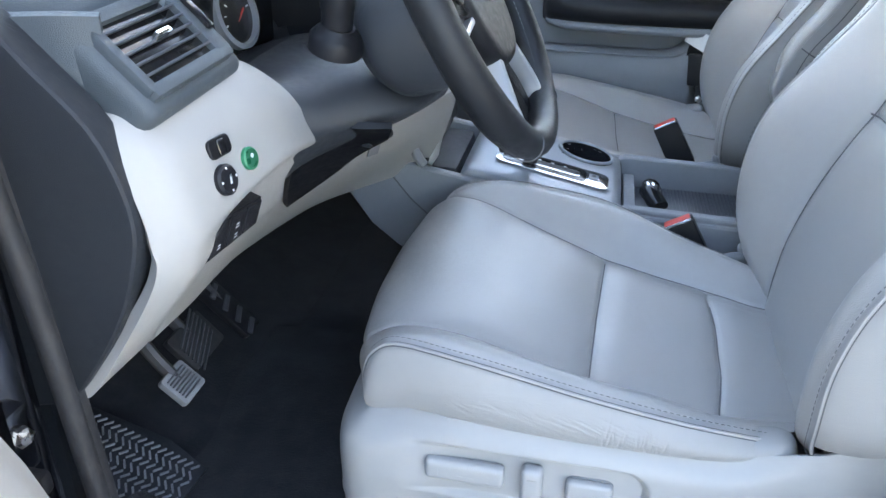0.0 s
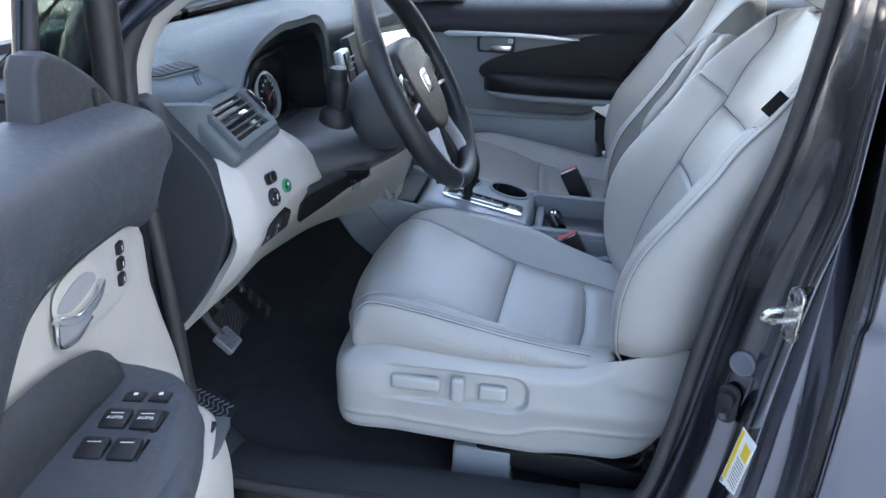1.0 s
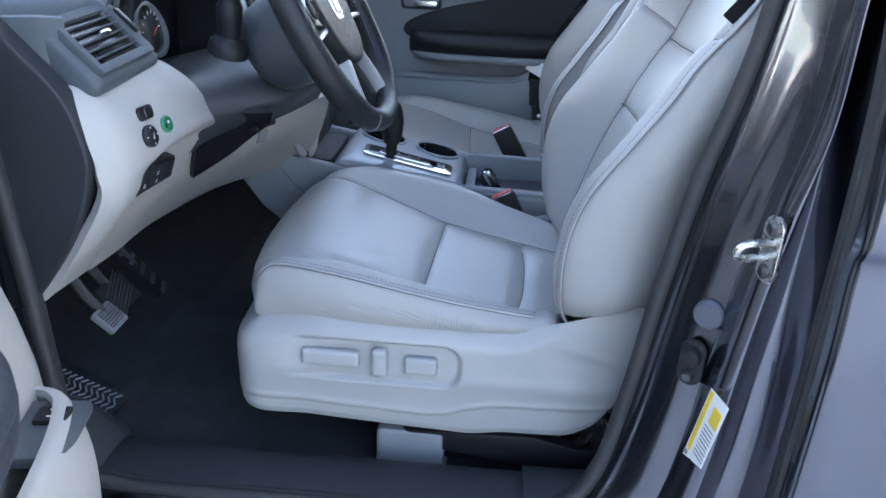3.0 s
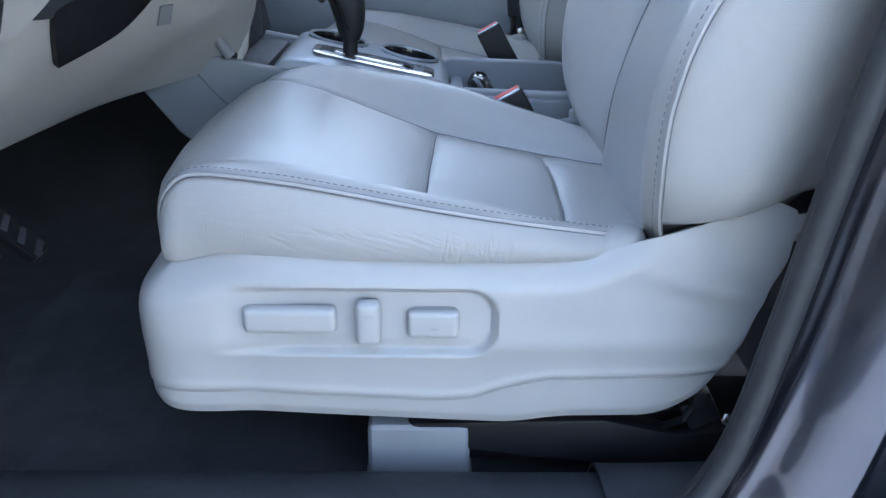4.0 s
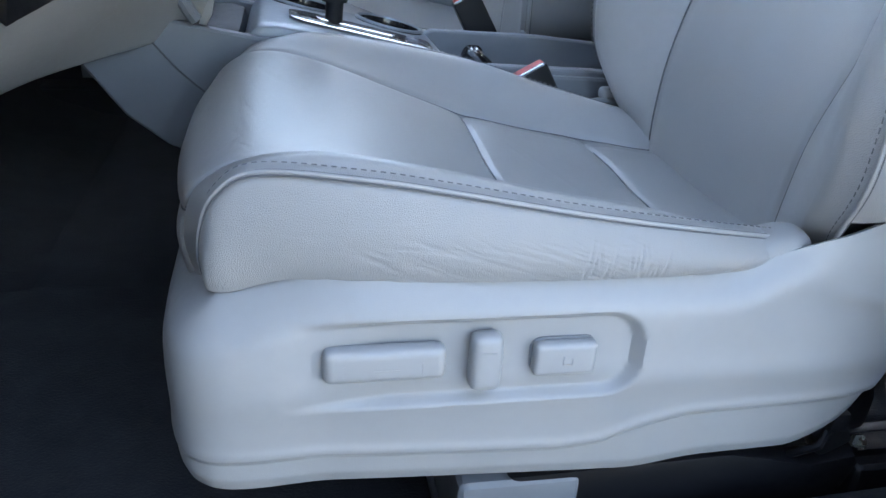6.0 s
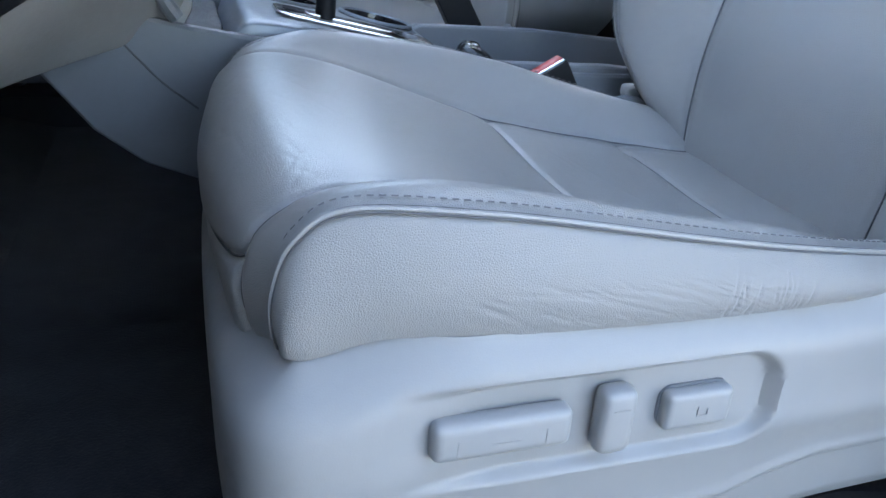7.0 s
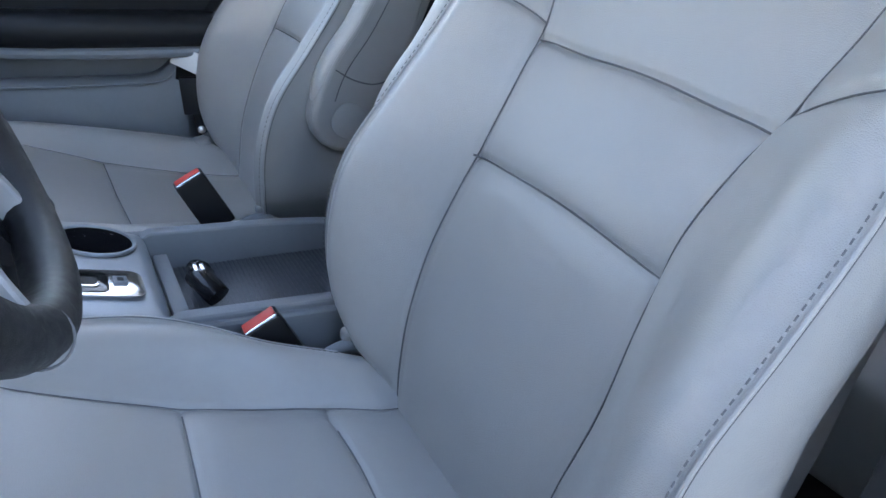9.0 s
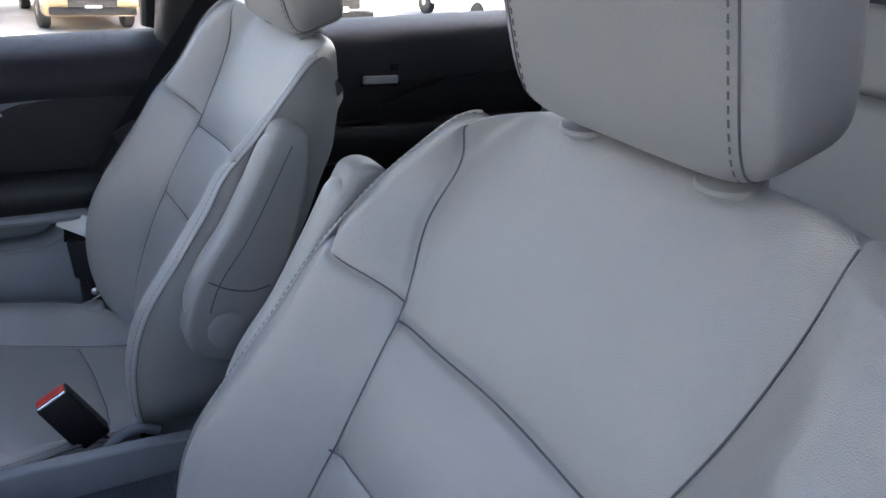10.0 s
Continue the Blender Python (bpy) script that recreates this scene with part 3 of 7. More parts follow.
def seam_col(P, A, ins, sign, rows, lift):
    """The line on a grid where the lateral distance equals ins, on one side."""
    out = []
    n = P.shape[1]
    for i in rows:
        cols = range(n // 2, n - 1) if sign > 0 else range(n // 2, 0, -1)
        for j in cols:
            k = j + (1 if sign > 0 else -1)
            if A[i, j] <= ins[i] < A[i, k]:
                f = (ins[i] - A[i, j]) / (A[i, k] - A[i, j])
                out.append(P[i, j] * (1 - f) + P[i, k] * f + lift)
                break
    return calm(out)


def build_seat(side, yc, dx, dz, label, driver):
    off = np.array([dx, 0.0, dz])
    root = thing("front_seat", (0.05 + dx, yc, 0.44), label, "car seat", "front seats")

    def world(x, v, z):
        """From seat metres (v: towards the console) to the world's."""
        x, v, z = np.broadcast_arrays(x, v, z)
        return np.stack([x + dx, yc + side * v, z + dz], -1)

    fl = side < 0

    # cushion top, from the nose's foot over the crest to the back: middle, outer and inner edge
    C = [(-.222, .66), (-.238, .70), (-.242, .735), (-.226, .768), (-.182, .784), (-.11, .776), (-.03, .752), (.041, .728), (.12, .711), (.196, .700), (.30, .692)]
    E = [(-.203, .690), (-.211, .718), (-.210, .746), (-.199, .774), (-.171, .791), (-.10, .789), (-.04, .781), (.03, .769), (.09, .759), (.15, .750), (.215, .738)]
    EI = [(-.203, .690), (-.211, .718), (-.210, .744), (-.197, .768), (-.165, .782), (-.10, .787), (-.04, .781), (.03, .771), (.09, .760), (.15, .747), (.225, .728)]
    W = [(.197, .205), (.203, .216), (.207, .228), (.211, .240), (.214, .254), (.225, .263), (.230, .265), (.233, .264), (.233, .243), (.231, .210), (.221, .193)]
    ns, nv = (360, 280) if driver else (190, 150)
    c, e, ei = spline(C, ns), spline(E, ns), spline(EI, ns)
    w, wi = spline(W, ns).T
    t = np.linspace(-1, 1, nv)[None]
    ww = np.where(t > 0, wi[:, None], w[:, None])
    V = ww * t
    A = np.abs(V)
    ins_o = np.interp(c[:, 0], [-.21, -.17, -.10, .05, .16, .21, .27], [.172, .162, .156, .155, .147, .138, .126])
    ins_i = np.interp(c[:, 0], [-.21, -.157, -.09, -.02, .045, .105, .162, .215, .265], [.206, .196, .173, .164, .158, .151, .143, .134, .118])
    ins = np.where(t > 0, ins_i[:, None], ins_o[:, None])
    ex = np.where(V > 0, ei[:, :1], e[:, :1])
    ez = np.where(V > 0, ei[:, 1:], e[:, 1:])
    k = smooth01(A, ins - 0.016, ww * 0.985)
    X = c[:, :1] + (ex - c[:, :1]) * (0.35 * smooth01(A, 0.03, 0.19) + 0.65 * smooth01(A, 0.15, ww + 0.004) ** 1.6)
    Z = c[:, 1:] + (ez - c[:, 1:]) * k
    top = smooth01(c[:, 0], -0.22, -0.12)[:, None]
    ridge = 1 - smooth01(c[:, 0], 0.10, 0.22)[:, None]
    Z = Z + top * (0.010 * ridge * bell(A - (0.62 * ww + 0.38 * ins), 0.024) * (1 - smooth01(A, ww - 0.016, ww)) - 0.005 * bell(A, 0.09) * smooth01(c[:, 0], -0.05, 0.1)[:, None])
    P = world(X, V, Z)
    N = normals(P) * (-1 if fl else 1)
    if N[ns // 2, nv // 2, 2] < 0:
        N = -N
    xc = np.broadcast_to(c[:, :1], A.shape)
    zc = np.broadcast_to(c[:, 1:], A.shape)
    inner = 1 - smooth01(A, ins - 0.002, ins + 0.002)
    d = 0.0030 * bell(A - ins, 0.0038) + 0.0026 * bell(A - ins, 0.016)

    def cross(at, bow):
        return xc - at - bow * np.clip(V / 0.15, -1.2, 1.2) - 0.005 * (A / 0.15) ** 2
    for seam, bow in ((0.041, 0.007), (0.196, 0.006)):
        q = cross(seam, bow)
        d = d + inner * (0.0030 * bell(q, 0.0036) + 0.0034 * bell(q, 0.017))
    nose = smooth01(-xc, 0.17, 0.2)
    qn = zc - 0.716 - 0.030 * (A / 0.17) ** 2
    d = d + inner * nose * (0.003 * bell(qn, 0.004) + 0.002 * bell(qn, 0.014))
    # wear wrinkles on the nose and the insert
    wr = np.zeros_like(A)
    rng = np.random.RandomState(5 if driver else 9)
    for _ in range(46):
        px, pv, ang, ln = rng.uniform(-.225, -.13), rng.uniform(-.20, .17), rng.uniform(-.7, .7), rng.uniform(.008, .028)
        qa = (xc - px) * math.cos(ang) + (V - pv) * math.sin(ang)
        qb = -(xc - px) * math.sin(ang) + (V - pv) * math.cos(ang)
        wr += 0.00024 * bell(qa, 0.0019) * bell(qb, ln)
    for px, pv, ang, ln in ((0.10, 0.03, 0.25, 0.03), (0.115, -0.02, 0.2, 0.022), (0.085, 0.045, 0.3, 0.02)):
        qa = (xc - px) * math.cos(ang) + (V - pv) * math.sin(ang)
        qb = -(xc - px) * math.sin(ang) + (V - pv) * math.cos(ang)
        wr += 0.00040 * bell(qa, 0.0028) * bell(qb, ln)
    P = P - N * (d + wr)[..., None]
    cushion = part("cushion", grid(P, flip=fl), LEATHER, root, "grey leather seat cushion with stitched panels, creased at the nose")
    up_ = np.array([0, 0, 0.0002])
    # dark tubes laid in the seam grooves in place of their shade
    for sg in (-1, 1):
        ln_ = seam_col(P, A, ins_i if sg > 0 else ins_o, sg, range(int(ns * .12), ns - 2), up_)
        part("seam", tube(even(ln_, 150), 0.0008, 6), SEAM_SHADE, cushion)
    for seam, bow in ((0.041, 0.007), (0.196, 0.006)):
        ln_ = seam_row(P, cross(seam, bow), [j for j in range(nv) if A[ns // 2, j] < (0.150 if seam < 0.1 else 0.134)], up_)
        part("seam", tube(even(ln_, 60), 0.0009, 6, side=(1, 0, 0)), SEAM_SHADE, cushion)
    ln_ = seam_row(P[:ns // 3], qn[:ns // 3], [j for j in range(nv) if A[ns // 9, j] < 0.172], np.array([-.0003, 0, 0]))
    part("seam", tube(even(ln_, 60), 0.0009, 6, side=(1, 0, 0)), SEAM_SHADE, cushion)

    # side panels of the cushion, with a piped edge
    for sg in (-1, 1):
        ee = ei if sg > 0 else e
        we = wi if sg > 0 else w
        edge = np.stack([ee[:, 0], sg * we, ee[:, 1]], 1)
        n2, m2 = (60, 520) if sg < 0 and driver else (26, ns)
        fine = np.stack([np.interp(np.linspace(0, 1, m2), np.linspace(0, 1, ns), edge[:, a]) for a in range(3)], 1)
        r = np.linspace(0, 1, n2)
        bz = np.minimum((0.719 - 0.012 * (1 - smooth01(fine[:, 0], -0.205, -0.15))) if sg < 0 else 0.688, fine[:, 2] - 0.002)
        S = np.zeros((m2, n2, 3))
        S[..., 0] = fine[:, :1] + 0.004 * r[None]
        S[..., 2] = fine[:, 2:] + (bz - fine[:, 2])[:, None] * r[None]
        S[..., 1] = fine[:, 1:2] + sg * (((0.015 if sg < 0 else 0.014) * (0.2 + 0.8 * smooth01(fine[:, 2], 0.706, 0.752)))[:, None] * np.sin(np.pi * r * (0.72 if sg < 0 else 0.75))[None] - 0.003 * bell(r, 0.06)[None])
        if sg < 0 and driver:
            # wear: upright folds near the back, a fan of fine creases below the middle
            xx, zz = S[..., 0], S[..., 2]
            for _ in range(20):
                px, pz, ln, sl = rng.uniform(.045, .125), rng.uniform(.716, .742), rng.uniform(.004, .012), rng.uniform(-.15, .25)
                S[..., 1] += 0.0009 * bell(xx - px - sl * (zz - pz), 0.0011) * bell(zz - pz, ln)
            for _ in range(150):
                px, pz, ln, sl = rng.uniform(-.10, .10), rng.uniform(.706, .748), rng.uniform(.008, .022), rng.uniform(-.55, -.05)
                S[..., 1] += rng.uniform(.00018, .0004) * bell(zz - pz - sl * (xx - px), 0.0009) * bell(xx - px, ln)
            for _ in range(14):
                px, pz, sl = rng.uniform(.12, .17), rng.uniform(.704, .722), rng.uniform(.1, .5)
                S[..., 1] += 0.0005 * bell(zz - pz - sl * (xx - px), 0.0013) * bell(xx - px, .018)
        S = world(S[..., 0], S[..., 1], S[..., 2])
        part("cushion_side", grid(S, flip=(sg * side > 0)), LEATHER_SIDE, root, "grey leather bolster side, creased near the back" if sg < 0 else "")
        line = world(edge[:, 0], edge[:, 1] + sg * 0.0005, edge[:, 2] - 0.0005)
        part("piping", tube(even(line, 120), 0.0018, 8), LEATHER, root)
        part("piping_joint", tube(even(line + np.array([0.0004, side * sg * 0.0016, -0.0018]), 120), 0.0007, 6), SEAM_SHADE, root)
        part("piping_joint", tube(even(line - np.array([-0.0010, side * sg * 0.0022, -0.0006]), 120), 0.0006, 6), SEAM_SHADE, root)
        lv = np.array([0, 0, 0.0009])
        st = world(ee[4:, 0], sg * (we[4:] - 0.007), ee[4:, 1] + 0.0026)
        stitches("stitching", st, 0.0042, 0.0022, 0.0007, THREAD, root, lv)
    # underside pan
    part("seat_pan", box((0.03 + dx, yc, 0.645 + dz), (0.46, 0.42, 0.05), 0.02), BLACK, root)

    # backrest front, from its foot over the top to the rear: middle and edges, half widths, insert
    C = [(.268, .665), (.272, .72), (.279, .79), (.302, .865), (.328, .94), (.354, 1.0), (.385, 1.05), (.418, 1.10), (.452, 1.16), (.486, 1.22), (.511, 1.262), (.530, 1.277), (.547, 1.264), (.553, 1.22)]
    E = [(.265, .71), (.238, .745), (.222, .80), (.221, .875), (.240, .945), (.285, 1.015), (.325, 1.075), (.352, 1.12), (.396, 1.172), (.437, 1.222), (.468, 1.255), (.491, 1.265), (.507, 1.252), (.512, 1.213)]
    W = [(.215, .200), (.240, .206), (.274, .243), (.280, .250), (.280, .250), (.280, .246), (.278, .240), (.274, .234), (.268, .230), (.262, .216), (.252, .200), (.244, .190), (.238, .186), (.234, .184)]
    if not driver:
        W = [(a - 0.020 * min(max((k - 1) / 3, 0), 1), b + 0.022 * min(max((k - 7) / 3, 0), 1)) for k, (a, b) in enumerate(W)]
    I = [.130, .132, .137, .143, .137, .132, .138, .149, .170, .183, .190, .190, .188, .186]
    ns, nv = (360, 280) if driver else (220, 160)
    c, e = spline(C, ns), spline(E, ns)
    wo, w = spline(W, ns).T
    ins = spline([(a, 0) for a in I], ns)[:, 0]
    e_in = e - np.stack([np.full(ns, 0 if driver else 0.012), (0.008 if driver else 0.0) * smooth01(c[:, 1], 1.15, 1.25)], 1)
    e = e + np.stack([np.zeros(ns), 0.024 * smooth01(c[:, 1], 1.14, 1.24)], 1)
    V = np.where(t_lat(nv)[None] < 0, wo[:, None], w[:, None]) * t_lat(nv)[None]
    A = np.abs(V)
    ww = np.where(V < 0, wo[:, None], w[:, None])
    tuck = 0.018 * smooth01(c[:, 1], 1.14, 1.262) * (np.arange(ns) < ns * .86)
    ins2 = ins[:, None] - np.where(V > 0, tuck[:, None], 0)
    ink = ins - 0.075 * smooth01(np.linspace(0, 1, ns), 0.66, 0.86)
    k = smooth01(A, ink[:, None] - 0.012, ww * 0.93)
    X = c[:, :1] + (np.where(V > 0, e_in[:, :1], e[:, :1]) - c[:, :1]) * k
    Z = c[:, 1:] + (np.where(V > 0, e_in[:, 1:], e[:, 1:]) - c[:, 1:]) * smooth01(A, 0.4 * ins[:, None], ww)
    X = X + 0.010 * smooth01(1 - A / ww, 0.12, 0.0)
    sway = np.interp(c[:, 1], [1.10, 1.16, 1.25], [0, .008, .014])[:, None]
    P = world(X, V + sway * smooth01(ww - A, 0, 0.06), Z)
    soft = smooth01(np.linspace(0, 1, ns), 0.60, 0.74)[1:-1, None, None]
    for _ in range(80 if driver else 30):
        mean = (P[:-2, 1:-1] + P[2:, 1:-1] + P[1:-1, :-2] + P[1:-1, 2:]) / 4
        P[1:-1, 1:-1] += soft * (mean - P[1:-1, 1:-1])
    N = normals(P)
    if N[ns // 2, nv // 2, 0] > 0:
        N = -N
    zc = np.broadcast_to(c[:, 1:], A.shape)
    sc = np.linspace(0, 1, ns)[:, None] + 0 * A
    inner = 1 - smooth01(A, ins2 - 0.002, ins2 + 0.002)
    over = 1 - smooth01(sc, 0.86, 0.9)
    d = over * (0.0036 * bell(A - ins2, 0.0040) + 0.0026 * bell(A - ins2, 0.016))
    for zs, bow in ((0.979, 0.008), (1.090, 0.010)):
        q = zc - zs + bow * (A / 0.14) ** 2
        d = d + inner * (0.0036 * bell(q, 0.004) + 0.0030 * bell(q, 0.018))
    q = zc - 1.094 - 0.42 * (A - ins[:, None])
    d = d + (1 - inner) * (0.0030 * bell(q, 0.004) + 0.0018 * bell(q, 0.012))
    wr = np.zeros_like(A)
    for _ in range(34):
        ps, pv, ang, ln = rng.uniform(.70, .79), rng.uniform(-.11, .12), rng.uniform(-.5, .5), rng.uniform(.010, .03)
        qa = (V - pv) * math.cos(ang) + (sc - ps) * 0.9 * math.sin(ang)
        qb = -(V - pv) * math.sin(ang) + (sc - ps) * 0.9 * math.cos(ang)
        wr += 0.00030 * bell(qa, 0.0024) * bell(qb, ln)
    P = P - N * (d + wr)[..., None]
    rest = part("backrest", grid(P, flip=not fl), LEATHER, root, "grey leather backrest with curved cross seams")
    out_ = np.array([-0.0002, 0, 0.0001])
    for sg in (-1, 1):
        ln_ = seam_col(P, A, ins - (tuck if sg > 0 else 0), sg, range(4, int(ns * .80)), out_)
        part("seam", tube(even(ln_, 150), 0.0010, 6), SEAM_SHADE, rest)
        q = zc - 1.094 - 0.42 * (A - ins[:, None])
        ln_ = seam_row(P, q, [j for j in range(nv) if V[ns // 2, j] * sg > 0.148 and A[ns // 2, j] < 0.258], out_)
        part("seam", tube(even(ln_, 30), 0.0010, 6, side=(1, 0, 0)), SEAM_SHADE, rest)
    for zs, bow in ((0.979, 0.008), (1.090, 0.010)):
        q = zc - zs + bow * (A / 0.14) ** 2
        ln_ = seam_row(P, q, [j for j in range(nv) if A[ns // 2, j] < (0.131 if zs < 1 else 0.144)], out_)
        part("seam", tube(even(ln_, 60), 0.0010, 6, side=(1, 0, 0)), SEAM_SHADE, rest)
    R = [(.366, .734), (.382, .750), (.397, .80), (.413, .87), (.426, .94), (.446, 1.01), (.468, 1.06), (.485, 1.10), (.499, 1.14), (.507, 1.17), (.511, 1.190), (.513, 1.201), (.514, 1.207), (.514, 1.211)]
    rr = spline(R, ns)
    for sg in (-1, 1):
        n2 = 30
        r = np.linspace(0, 1, n2)[None]
        fade = (1 - smooth01(np.linspace(0, 1, ns), 0.7, 0.85))[:, None]
        eb = e if sg < 0 else e_in
        S0 = eb[:, :1] + 0.010 + (rr[:, :1] - eb[:, :1] - 0.010) * r
        S2 = eb[:, 1:] + (rr[:, 1:] - eb[:, 1:]) * r
        S1 = sg * ((wo if sg < 0 else w)[:, None] - (0.028 * r if sg < 0 else 0.012 * r) * fade + ((0.020 if sg < 0 else 0.006) * np.sin(np.pi * np.minimum(r * 1.25, 1)) - 0.003 * bell(r, 0.06)) * fade)
        if sg < 0:
            # tucked in behind the shield at its lower end
            foot_z = 0.742 + 0.25 * (S0 - 0.24)
            S1 = S1 - sg * 0.034 * (1 - smooth01(S2, foot_z - 0.004, foot_z + 0.022))
        part("backrest_side", grid(world(S0, S1, S2), flip=(sg * side < 0)), LEATHER_SIDE, root, "smooth grey vinyl side of the backrest")
        stop = int(ns * 0.86)
        wv = wo if sg < 0 else w
        line = world(eb[:stop, 0] + 0.010, sg * (wv[:stop] + 0.001), eb[:stop, 1])
        part("piping", tube(even(line, 140), 0.0019, 8), LEATHER, root)
        part("piping_joint", tube(even(line + np.array([0.0016, side * sg * 0.0014, 0]), 140), 0.0007, 6), SEAM_SHADE, root)
        st = world(eb[16:stop, 0] + 0.0062, sg * (wv[16:stop] - 0.0022), eb[16:stop, 1])
        stitches("stitching", st, 0.0044, 0.0026, 0.0007, THREAD, root, np.array([-0.0012, 0, 0.0003]))
    m = np.linspace(-1, 1, 24)[None]
    wr_ = (w - 0.028 * (1 - smooth01(np.linspace(0, 1, ns), 0.7, 0.85)))[:, None]
    B = world(rr[:, :1] + 0.044 * (1 - m**4), wr_ * m, rr[:, 1:] + 0 * m)
    part("back_panel", grid(B[::4], flip=fl), LEATHER_SIDE, root)
    foot = world(np.linspace(c[0, 0], rr[0, 0], 6)[:, None] + 0 * m, np.linspace(w[0], wr_[0, 0], 6)[:, None] * m, np.linspace(c[0, 1], rr[0, 1], 6)[:, None] + 0.05 * m**8 * np.linspace(1, 0, 6)[:, None])
    part("back_foot", grid(foot, flip=not fl), LEATHER_SIDE, root)

    # head restraint on two posts
    lean = radians(18)
    hx, hy = 0.500 + dx, yc + 0.003
    HZ = (1.388 if driver else 1.380) + dz
    mh = [[math.cos(lean), 0, -math.sin(lean)], [0, 1, 0], [math.sin(lean), 0, math.cos(lean)]]
    head = part("headrest", superbox((hx, hy, HZ), (0.046, 0.130, 0.104), 0.34, mh), LEATHER, root, "padded grey leather headrest with stitched side seam")
    for sg in (-1, 1):
        def ring_at(v):
            kk = (1 - (v / 0.130) ** (2 / 0.34)) ** (0.34 / 2)
            cs_ = [(math.copysign(abs(math.cos(a)) ** 0.34, math.cos(a)) * 0.0461 * kk, math.copysign(abs(math.sin(a)) ** 0.34, math.sin(a)) * 0.1041 * kk) for a in np.linspace(0, 2 * np.pi, 120, endpoint=False)]
            return np.array([(hx + p * math.cos(lean) - q_ * math.sin(lean), hy + sg * v, HZ + p * math.sin(lean) + q_ * math.cos(lean)) for p, q_ in cs_])
        part("seam", tube(ring_at(0.108), 0.0009, 6, closed=True), SEAM_SHADE, head)
        ring2 = ring_at(0.102)
        stitches("stitching", np.vstack([ring2, ring2[:1]]), 0.0055, 0.003, 0.0009, THREAD, head, np.array([-0.0008, 0, 0]))
        a, b = (0.530 + dx, hy + sg * 0.071, 1.255 + dz), (0.510 + dx, hy + sg * 0.071, 1.37 + dz)
        part("headrest_post", tube(np.linspace(a, b, 4), 0.006, 14), CHROME, root, "chrome headrest post")
        part("post_guide", lathe([(0.0170, -0.006), (0.0175, 0.000), (0.0225, 0.0015), (0.0235, 0.004), (0.0215, 0.0065), (0.0120, 0.0085), (0.009, 0.0105)], (0.528 + dx, hy + sg * 0.071, 1.270 + dz), (-0.22, 0, 1), 28), SHIELD, root, "grey headrest post collar")

    # folding armrest, swung up along the backrest's inner side
    v0 = 0.264
    axis = spline([(.330, .930), (.347, .983), (.377, 1.038), (.402, 1.103), (.417, 1.153), (.423, 1.178)], 30)
    tap = spline([(.052, 0), (.051, 0), (.046, 0), (.038, 0), (.030, 0), (.024, 0)], 30)[:, 0]
    dirv = np.gradient(axis, axis=0)
    dirv /= np.linalg.norm(dirv, axis=1, keepdims=True)
    nrm = np.stack([-dirv[:, 1], dirv[:, 0]], 1)
    ang = np.linspace(0, np.pi, 9)
    tip = [axis[-1] + tap[-1] * (math.cos(a) * -nrm[-1] + math.sin(a) * dirv[-1] * 0.8) for a in ang]
    heel = [axis[0] + tap[0] * (math.cos(a) * nrm[0] - math.sin(a) * dirv[0]) for a in ang]
    outline = [tuple(q) for q in (axis - nrm * tap[:, None])] + [tuple(q) for q in tip[1:-1]] + [tuple(q) for q in (axis + nrm * tap[:, None])[::-1]] + [tuple(q) for q in heel[1:-1]]
    at = yc + side * v0
    arm = part("armrest", prism([(a + dx, b + dz) for a, b in outline], at - 0.0222, 0.0444, "xz", 0.010, 4), LEATHER_SIDE, root, "fold-up grey armrest beside the backrest")
    face = at + side * 0.022
    part("pivot_cap", lathe([(0.026, -0.002), (0.026, 0.002), (0.024, 0.0032)], (0.332 + dx, face, 0.926 + dz), (0, side, 0), 30), SHIELD, arm)
    part("pad", tube([(q[0] + dx, at, q[1] + dz) for q in (axis + nrm * (tap[:, None] - 0.009))], 0.0222, 16, flat=0.7, taper=np.interp(np.linspace(0, 1, 30), [0, .04, .12, .85, .95, 1], [.3, .7, 1, 1, .75, .25])), LEATHER, arm)
    part("pad_seam", tube([(q[0] + dx, face + side * 0.0004, q[1] + dz) for q in (axis + nrm * (tap[:, None] - 0.026))[2:-2]], 0.0009, 6), SEAM_SHADE, arm)
    cut = [(0.310, 1.000), (.335, .986), (.365, .978), (.391, .982)]
    part("joint_line", tube([(a + dx, face + side * 0.0002, b + dz) for a, b in even(cut, 14)], 0.0012, 6), SEAM_SHADE, arm)

    # plastic shield round the seat's outer foot
    plan = [(-.14, -.225), (-.19, -.222), (-.214, -.19), (-.224, -.10), (-.228, 0.0), (-.229, .10), (-.228, .180), (-.2240, .228), (-.210, .256), (-.178, .2665), (-.10, .2695), (0, .2705), (.10, .2705), (.20, .270), (.28, .2685), (.340, .266), (.366, .260)]
    plan = [(x - (.006 if x < -.2 else 0) + (.014 if x > .3 else 0), v - .018 * smooth01(v, -.1, .2)) for x, v in plan]
    nx, nz = (440, 130) if driver else (260, 60)
    p2 = even(plan, nx)
    xs = p2[:, 0]
    zt = np.interp(xs, [-.23, -.18, -.029, .14, .184, .215, .247, .30, .350, .366], [.716, .720, .720, .716, .719, .735, .748, .766, .786, .768])
    zb = np.interp(xs, [-.245, -.228, -.215, -.195, -.142, -.007, .122, .171, .268, .308, .326, .342, .352, .360, .366], [.570, .564, .559, .556, .552, .546, .540, .548, .549, .572, .596, .630, .668, .704, .742])
    ker = np.ones(13) / 13 if driver else np.ones(9) / 9
    kh_ = len(ker) // 2
    for arr in (zt, zb):
        arr[kh_:-kh_] = np.convolve(arr, ker, "valid")
    r = np.linspace(0, 1, nz)
